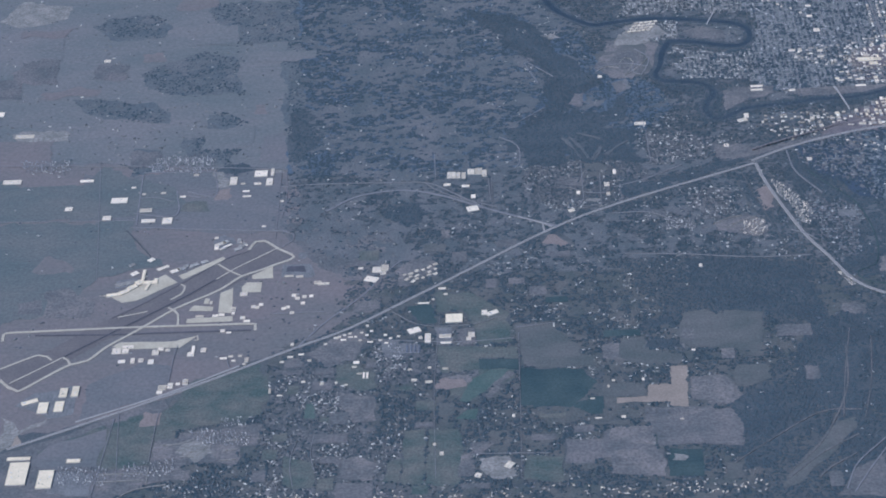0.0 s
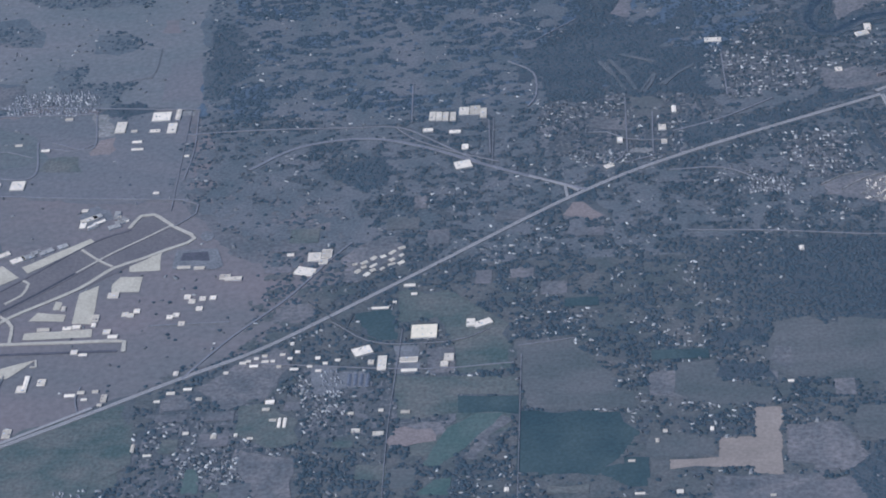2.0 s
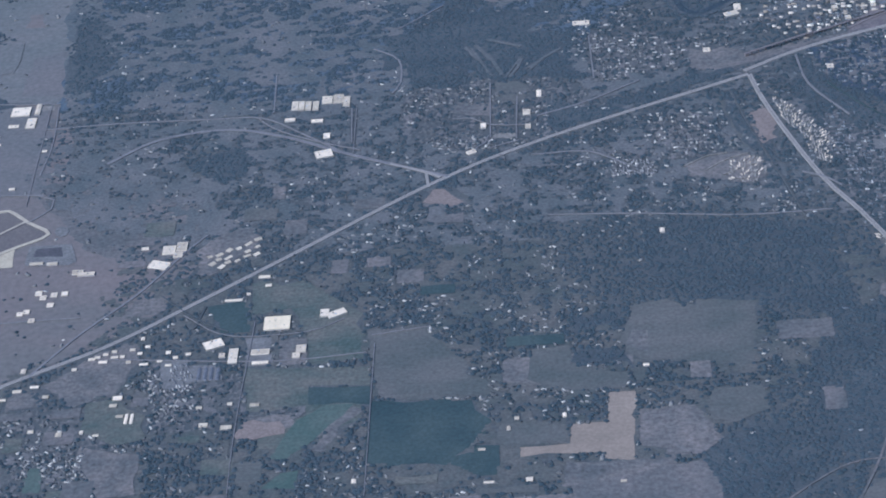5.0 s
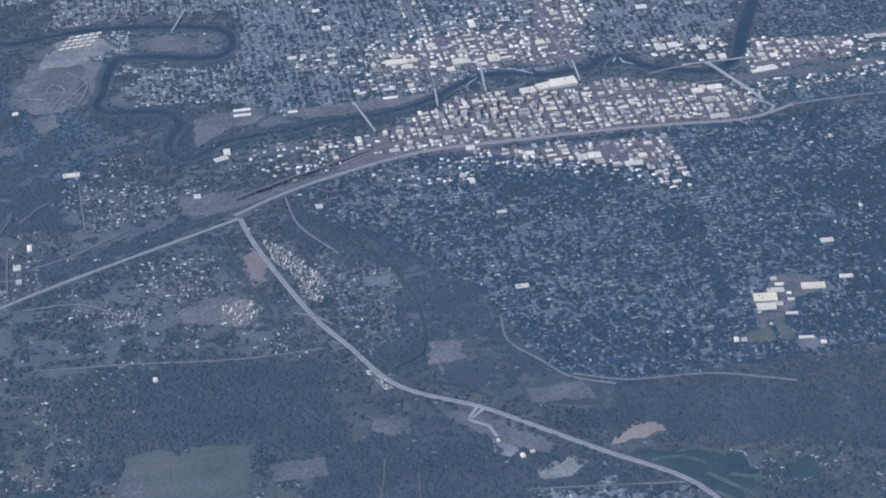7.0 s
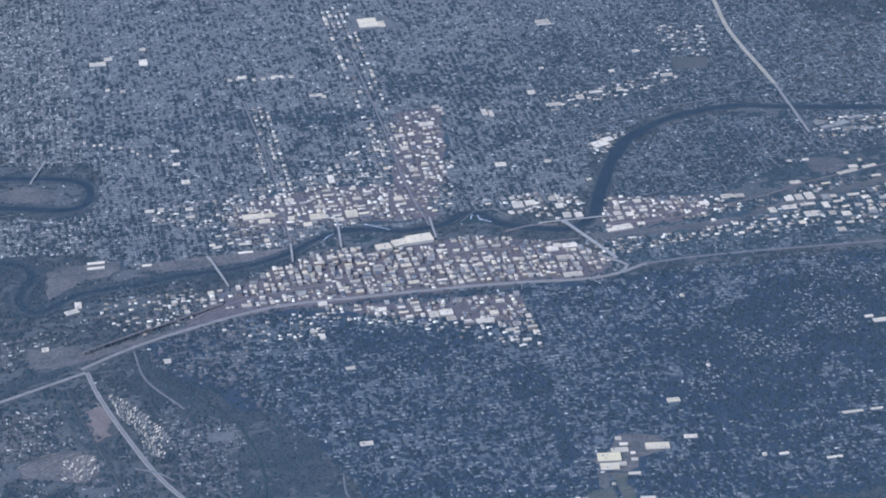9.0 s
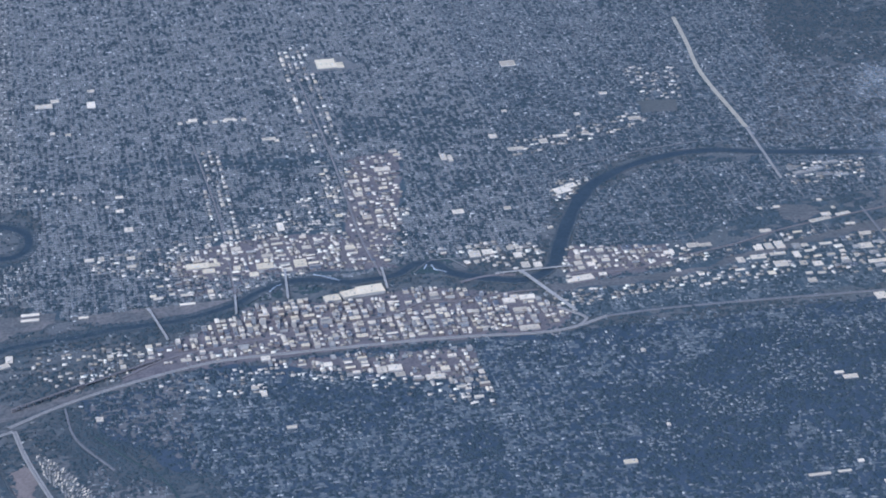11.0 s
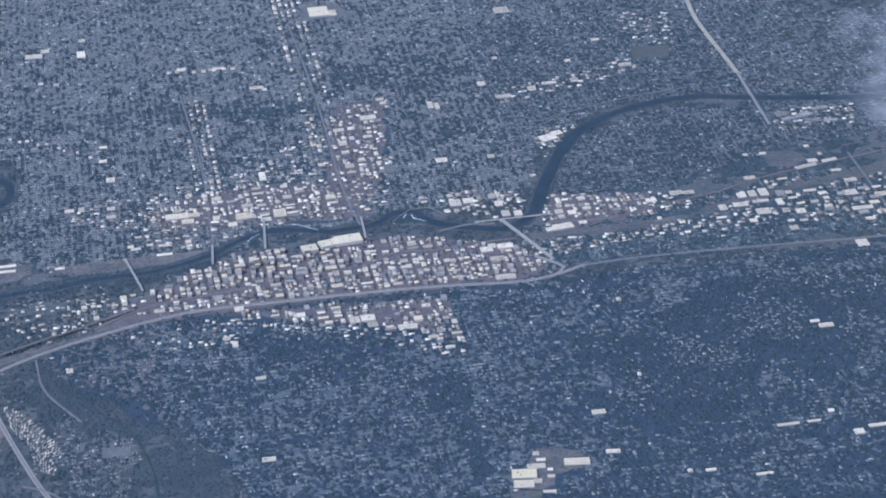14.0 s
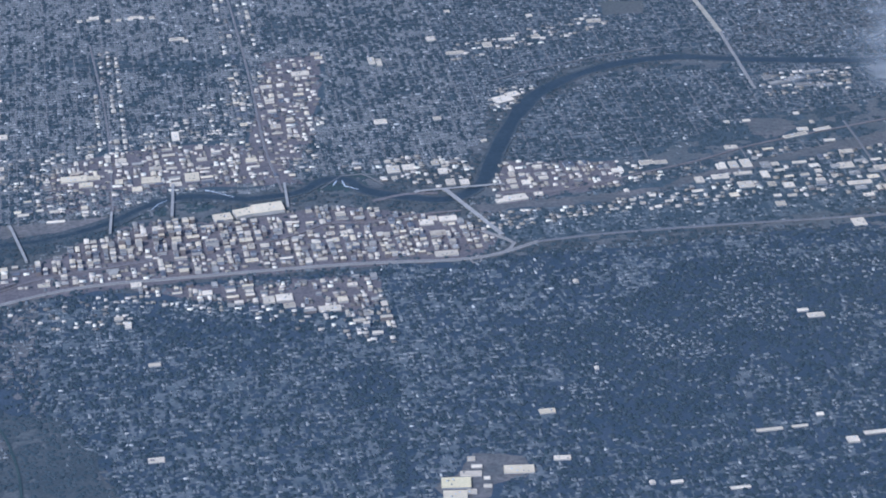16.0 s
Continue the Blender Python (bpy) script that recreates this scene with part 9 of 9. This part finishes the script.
def openings():
    """Meadows between the stands of trees, and yards between the houses, as uneven sheets."""
    step = 0.036
    nx, ny = int(68 / step), int(62 / step)
    gx_, gy_ = np.meshgrid(-36 + (np.arange(nx) + 0.5) * step, -17 + (np.arange(ny) + 0.5) * step)
    x, y = gx_.ravel(), gy_.ravel()
    bare = at(open_at, x, y)
    keep = (bare > 0.01) & seen(x, y) & ~at(blocked, x, y)
    ids = np.nonzero(keep)[0]
    ids = ids[stands(x[ids], y[ids]) > 1 - bare[ids]]
    town = at(houses_at, x[ids], y[ids]) >= 16
    farm = town & (x[ids] < 6.0) & (y[ids] < 8.0)
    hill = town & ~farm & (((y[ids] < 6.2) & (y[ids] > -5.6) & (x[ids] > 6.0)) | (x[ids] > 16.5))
    r = np.random.default_rng(17)
    off = r.uniform(-0.014, 0.014, (ny + 1, nx + 1, 2))
    # hill_yards takes LANES, whose darker colour holds the trees' shade.
    for name, label, cat, some, z, material in (("rough_meadows", "pale rough meadows between stands of trees", "meadow", ids[~town & (y[ids] > -3)], 0.0090, MEADOW), ("hay_meadows", "dry brown-green hay meadows between the farms", "meadow", ids[~town & (y[ids] <= -3)], 0.0090, HAY), ("yards", "pale yards and driveways between the houses", "yards", ids[town & ~hill & ~farm], 0.0091, YARDS), ("farm_yards", "brown bare yards between rural houses", "yards", ids[farm], 0.0091, FARMYARD), ("hill_yards", "yards and lanes between the hillside trees, shade put into their colour", "yards", ids[hill], 0.0091, LANES)):
        j, i = some // nx, some % nx
        corners = np.stack([j * (nx + 1) + i, j * (nx + 1) + i + 1, (j + 1) * (nx + 1) + i + 1, (j + 1) * (nx + 1) + i], 1)
        used, back = np.unique(corners, return_inverse=True)
        cj, ci = used // (nx + 1), used % (nx + 1)
        v = np.c_[-36 + ci * step + off[cj, ci, 0], -17 + cj * step + off[cj, ci, 1], np.full(len(used), z)]
        me = bpy.data.meshes.new(name)
        me.vertices.add(len(v))
        me.vertices.foreach_set("co", v.astype(np.float32).ravel())
        me.loops.add(corners.size)
        me.loops.foreach_set("vertex_index", back.ravel().astype(np.int32))
        me.polygons.add(len(corners))
        me.polygons.foreach_set("loop_start", np.arange(0, corners.size, 4, dtype=np.int32))
        me.materials.append(material)
        me.update(calc_edges=True)
        tagged(new(name, me), label, cat, kind="stuff")


openings()
rows_y = np.arange(-16, 46, 0.155)
hx, hy = np.meshgrid(np.arange(-34, 36, 0.068), rows_y)
hx, hy = hx.ravel() + rng.normal(0, 0.012, hx.size), hy.ravel() + rng.normal(0, 0.010, hx.size) + 0.078
want = at(houses_at, hx, hy)
wild = want < 20
hx, hy = hx + np.where(wild, rng.normal(0, 0.06, hx.size), 0), hy + np.where(wild, rng.normal(0, 0.05, hx.size), 0)
clump = value_noise(hx + 50, hy + 50, 0.9, 3)
clear = stands(hx, hy) > 1 - 1.2 * at(open_at, hx, hy)
chance = want / 95 * np.where(wild, (clump * 2.2).clip(0, 2) ** 2, np.where(clear, 1.5, np.where((hy < 6.2) & (hy > -5.6) & (hx > 3), 0.22, 0.55)))
ok = (rng.random(hx.size) < chance * 1.35) & ~at(blocked, hx, hy) & seen(hx, hy)
hx, hy = hx[ok], hy[ok]
n = len(hx)
turn = np.where(rng.random(n) < 0.5, 0, math.pi / 2) + np.where(at(houses_at, hx, hy) < 20, rng.normal(0, 0.5, n), rng.normal(0, 0.03, n))
size = rng.uniform(0.8, 1.25, n) * np.where(rng.random(n) < 0.04, 1.6, 1.0)
spots = np.c_[hx, hy, np.full(n, 0.0008), 0.044 * size, 0.022 * size, rng.uniform(0.022, 0.032, n), turn]
west = hx < 2.5
north = (hy > 9) & ~west
HOUSE_LOOKS = [(ROOFW, WALLP, "white-roofed house with pale walls among trees"), (ROOFT, WALLP, "tan-roofed house with pale walls beside a lane"), (ROOFG, WALLG, "grey-roofed house with grey walls beside a field"), (ROOFD, WALLB, "dark-roofed brick house among trees"), (ROOFG, WALLB, "grey-roofed brick farmhouse beside a field")]


def house(roof, walls, label, w, d, h):
    top = new("house")
    bm = bmesh.new()
    box(bm, -w, w, -d, d, 0, h)
    part("wall", bm, walls, top)
    bm = bmesh.new()
    e = 0.003
    ring = [[bm.verts.new((s_ * (w + e), q, z)) for q, z in ((-d - e, h), (0, h + d * 0.6), (d + e, h), (d + e, h + 0.002), (0, h + d * 0.6 + 0.002), (-d - e, h + 0.002))] for s_ in (-1, 1)]
    for k in range(6):
        bm.faces.new((ring[0][k], ring[0][(k + 1) % 6], ring[1][(k + 1) % 6], ring[1][k]))
    bm.faces.new(ring[0][::-1]), bm.faces.new(ring[1])
    bmesh.ops.recalc_face_normals(bm, faces=bm.faces)
    over = part("roof", bm, roof, top)
    bm = bmesh.new()
    box(bm, w * 0.35, w * 0.35 + 0.004, -0.002, 0.002, h + d * 0.4, h + d * 0.6 + 0.008)
    part("chimney", bm, WALLB, over)
    bm = bmesh.new()
    box(bm, -w * 1.55, -w - 0.001, -d * 0.6, d * 0.5, 0, h * 0.8)
    part("garage", bm, walls, top)
    return tagged(top, label, "house", "farmhouses and rural houses")


models = [house(roof, walls, label, 0.030 + 0.003 * k, 0.021 + 0.002 * (k % 3), 0.014) for k, (roof, walls, label) in enumerate(HOUSE_LOOKS)]
order = np.argsort(np.where(west & (hy < 6) & (hx > -17), hy, 99))[:280]
for k, q in enumerate(order):
    m = pose(hx[q], hy[q], 0.0085, 0, 0, math.degrees(turn[q]))
    if k < len(models):
        models[k].matrix_world = m
    else:
        copy_thing(models[(k * 7 + k // 5) % len(models)], m)
west[order] = False
done = np.zeros(n, bool)
done[order] = True
north &= ~done
scatter("rural_houses", "scattered small houses among fields and pines", "house", spots[west], gable(), RURALROOFS)
scatter("northern_houses", "dense rows of small houses north of the river", "house", spots[north], gable(), ROOFS)
scatter("hill_houses", "small houses under trees on the southern hill", "house", spots[~west & ~north & ~done], gable(), HILLROOFS)

def mobile_home(roof, walls, label):
    top = new("mobile_home")
    bm = bmesh.new()
    box(bm, -0.017, 0.017, -0.045, 0.045, 0, 0.009)
    part("wall", bm, walls, top)
    bm = bmesh.new()
    ring = [[bm.verts.new((q, s_ * 0.047, z)) for q, z in ((-0.019, 0.009), (0, 0.014), (0.019, 0.009), (0.019, 0.0105), (0, 0.0155), (-0.019, 0.0105))] for s_ in (-1, 1)]
    for k in range(6):
        bm.faces.new((ring[0][k], ring[0][(k + 1) % 6], ring[1][(k + 1) % 6], ring[1][k]))
    bm.faces.new(ring[0][::-1]), bm.faces.new(ring[1])
    bmesh.ops.recalc_face_normals(bm, faces=bm.faces)
    part("roof", bm, roof, top)
    return tagged(top, label, "mobile home", "homes in the valley mobile home park")


trailers = [mobile_home(ROOFW, WALLP, "white-roofed mobile home in a row beside the highway"), mobile_home(ROOFG, WALLP, "pale grey-roofed mobile home in a row beside the highway"), mobile_home(ROOFG, WALLG, "grey-roofed mobile home in a row beside the highway")]
parked = 0
for pts in home_plots:
    p = np.array(pts)
    lo, hi = p.min(0), p.max(0)
    px, py = np.meshgrid(np.arange(lo[0], hi[0], 0.064), np.arange(lo[1], hi[1], 0.125))
    py = py + 0.06 * np.sin(px * 5 + lo[0]) + 0.03 * np.sin(px * 13)
    px, py = px.ravel() + rng.normal(0, 0.013, px.size), py.ravel() + rng.normal(0, 0.014, px.size)
    ok = inside(list(pts), px, py) & (rng.random(px.size) < 0.72)
    k = int(ok.sum())
    r_len = rng.uniform(0.030, 0.052, k)
    if parked + k <= 290:
        for hx_, hy_ in zip(px[ok], py[ok]):
            where = pose(hx_, hy_, 0.0085, 0, 0, 14 + 40 * math.sin(hx_ * 3.1 + hy_))
            if parked < len(trailers):
                trailers[parked].matrix_world = where
            else:
                copy_thing(trailers[(parked * 5 + parked // 3) % 3], where)
            parked += 1
        block_poly(list(pts))
        continue
    scatter("mobile_homes", "rows of pale mobile homes on small plots", "mobile home", np.c_[px[ok], py[ok], np.full(k, 0.009), np.full(k, 0.018), r_len * 1.1, np.full(k, 0.015), rng.normal(0.25, 0.12, k)], gable(), HOMES)
    block_poly(list(pts))


def grow(name, label, density, inner, radius, height, template, material, seed, cut, cell):
    """Trees in their stands, with a few lone ones; inner: how close they may grow."""
    r = np.random.default_rng(seed)
    count = int(inner * 78 * 63)
    x, y = r.uniform(-42, 36, count), r.uniform(-17, 46, count)
    keep = ~at(blocked, x, y) & seen(x, y) & (at(density, x, y) > 0)
    x, y = x[keep], y[keep]
    lone = 0.03 if cell < 0.18 else 0.02
    wooded = (stands(x, y) + r.normal(0, 0.025, len(x)) < 1 - at(open_at, x, y)) | (r.random(len(x)) < lone)
    keep = wooded & (r.random(len(x)) < 0.55 * at(density, x, y) / inner / (1 - at(open_at, x, y)).clip(0.3))
    x, y = x[keep], y[keep]
    n = len(x)
    s = r.uniform(0.6, 1.4, n)
    spots = np.c_[x, y, np.full(n, 0.0070), radius * s * r.uniform(0.8, 1.2, n), radius * s, height * s * r.uniform(0.8, 1.2, n), r.uniform(0, 6.28, n)]
    for word, some in (("western", x < cut), ("eastern", x >= cut)):
        scatter(name, f"{label} over the {word} land", "trees", spots[some], template, material)


grow("pines", "dark green pines in uneven stands", pines_at, 260, 0.046, 0.027, cone(6), PINE, 21, 0.0, 0.20)
grow("broadleaf_trees", "grey-green broadleaf trees in clumps", trees_at, 110, 0.046, 0.029, crown(), LEAF, 31, 4.0, 0.15)


# ---- a thin cloud between the flight and the eastern suburbs ----
def cloud(x, y, z, wide, deep):
    m = bpy.data.materials.new("thin_cloud")
    m.use_nodes = True
    n, ln = m.node_tree.nodes, m.node_tree.links
    n.remove(n["Principled BSDF"])
    co = n.new("ShaderNodeTexCoord")
    turn = n.new("ShaderNodeMapping")
    turn.inputs["Rotation"].default_value = (0, 0, radians(-48))
    turn.inputs["Scale"].default_value = (0.32, 1.0, 1.0)
    ln.new(co.outputs["Object"], turn.inputs["Vector"])
    tex = n.new("ShaderNodeTexNoise")
    tex.inputs["Scale"].default_value, tex.inputs["Detail"].default_value, tex.inputs["Roughness"].default_value = 0.75, 7.0, 0.6
    ln.new(turn.outputs["Vector"], tex.inputs["Vector"])
    ball = n.new("ShaderNodeMapping")
    ball.inputs["Scale"].default_value = (1 / wide, 1 / deep, 0)
    ln.new(co.outputs["Object"], ball.inputs["Vector"])
    rim = n.new("ShaderNodeVectorMath")
    rim.operation = "LENGTH"
    ln.new(ball.outputs["Vector"], rim.inputs[0])
    fade = n.new("ShaderNodeMapRange")
    fade.inputs["From Min"].default_value, fade.inputs["From Max"].default_value = 0.3, 1.0
    fade.inputs["To Min"].default_value, fade.inputs["To Max"].default_value = 0.30, -0.25
    ln.new(rim.outputs["Value"], fade.inputs["Value"])
    add = n.new("ShaderNodeMath")
    add.operation = "ADD"
    ln.new(tex.outputs["Fac"], add.inputs[0])
    ln.new(fade.outputs["Result"], add.inputs[1])
    dense = n.new("ShaderNodeMapRange")
    dense.inputs["From Min"].default_value, dense.inputs["From Max"].default_value = 0.48, 0.86
    dense.inputs["To Max"].default_value = 0.52
    ln.new(add.outputs[0], dense.inputs["Value"])
    clear, white, drop, both = (n.new("ShaderNodeBsdf" + k) for k in ("Transparent", "Diffuse", "Translucent", "Diffuse"))
    white.inputs["Color"].default_value = drop.inputs["Color"].default_value = (0.66, 0.63, 0.58, 1)
    mist, mix = n.new("ShaderNodeMixShader"), n.new("ShaderNodeMixShader")
    n.remove(both)
    ln.new(white.outputs[0], mist.inputs[1]), ln.new(drop.outputs[0], mist.inputs[2])
    ln.new(dense.outputs["Result"], mix.inputs["Fac"])
    ln.new(clear.outputs[0], mix.inputs[1]), ln.new(mist.outputs[0], mix.inputs[2])
    ln.new(mix.outputs[0], n["Material Output"].inputs["Surface"])
    top = new("cloud")
    top.matrix_world = pose(x, y, z, 0, 0, -16)
    r = np.random.default_rng(3)
    for k in range(3):
        u, v = np.meshgrid(np.linspace(-1, 1, 40), np.linspace(-1, 1, 40))
        h = 0.5 * np.sin(u * 5 + k) * np.cos(v * 4 - k) + 0.25 * np.sin(u * 13 + v * 9 + k)
        pts = np.c_[(u * wide).ravel(), (v * deep).ravel(), (h + 0.7 * k - 0.7).ravel()]
        quads = [(a * 40 + b, a * 40 + b + 1, a * 40 + b + 41, a * 40 + b + 40) for a in range(39) for b in range(39) if (u[a, b] ** 2 + v[a, b] ** 2) < 1.05]
        obj("veil", pts.tolist(), quads, m, top)
    return tagged(top, "thin grey-white cloud drifting above the suburbs", "cloud")


cloud(26.5, 5.2, 5.0, 4.6, 8.8)


# ---- lone trees on the plain and along the field edges ----
def lone_tree(seed, conifer):
    r = random.Random(seed)
    top = new("tree")
    bm = bmesh.new()
    bmesh.ops.create_cone(bm, segments=5, radius1=0.004, radius2=0.002, depth=0.022, matrix=Matrix.Translation((0, 0, 0.009)))
    part("trunk", bm, BARK, top)
    bm = bmesh.new()
    for k in range(7):
        lift = 0.016 + (0.006 * k if conifer else 0.003 * (k % 4))
        size = (0.024 - 0.0026 * k) if conifer else r.uniform(0.014, 0.020)
        spread = 0.004 if conifer else 0.016
        m = pose(r.uniform(-spread, spread), r.uniform(-spread, spread), lift, r.uniform(0, 40), r.uniform(0, 40), r.uniform(0, 360)) @ Matrix.Diagonal((size, size, size * 0.62, 1))
        bmesh.ops.create_icosphere(bm, subdivisions=1, radius=1.0, matrix=m)
    for v in bm.verts:
        v.co += Vector((r.uniform(-1, 1), r.uniform(-1, 1), r.uniform(-1, 1))) * 0.003
    part("crown", bm, PINE if conifer else LEAF, top)
    return tagged(top, "dark green pine standing alone in a meadow" if conifer else "grey-green broadleaf tree at a field edge", "tree", "lone trees")


BARK = surface("tree_bark", (0.10, 0.08, 0.06), (0.15, 0.12, 0.09), 30, 90, spread=0.2)
grove = [lone_tree(k, k % 2 == 0) for k in range(6)]
planted, r = 0, random.Random(12)
while planted < 190:
    x, y = (r.uniform(-13, -1), r.uniform(-9, 3)) if planted % 3 else (r.uniform(-15, 2), r.uniform(-13.5, -6))
    if at(blocked, np.array([x]), np.array([y]))[0] or at(open_at, np.array([x]), np.array([y]))[0] < 0.3:
        continue
    m = pose(x, y, 0.006, 0, 0, r.uniform(0, 360))
    if planted < len(grove):
        grove[planted].matrix_world = m
    else:
        copy_thing(grove[planted % len(grove)], m)
    planted += 1
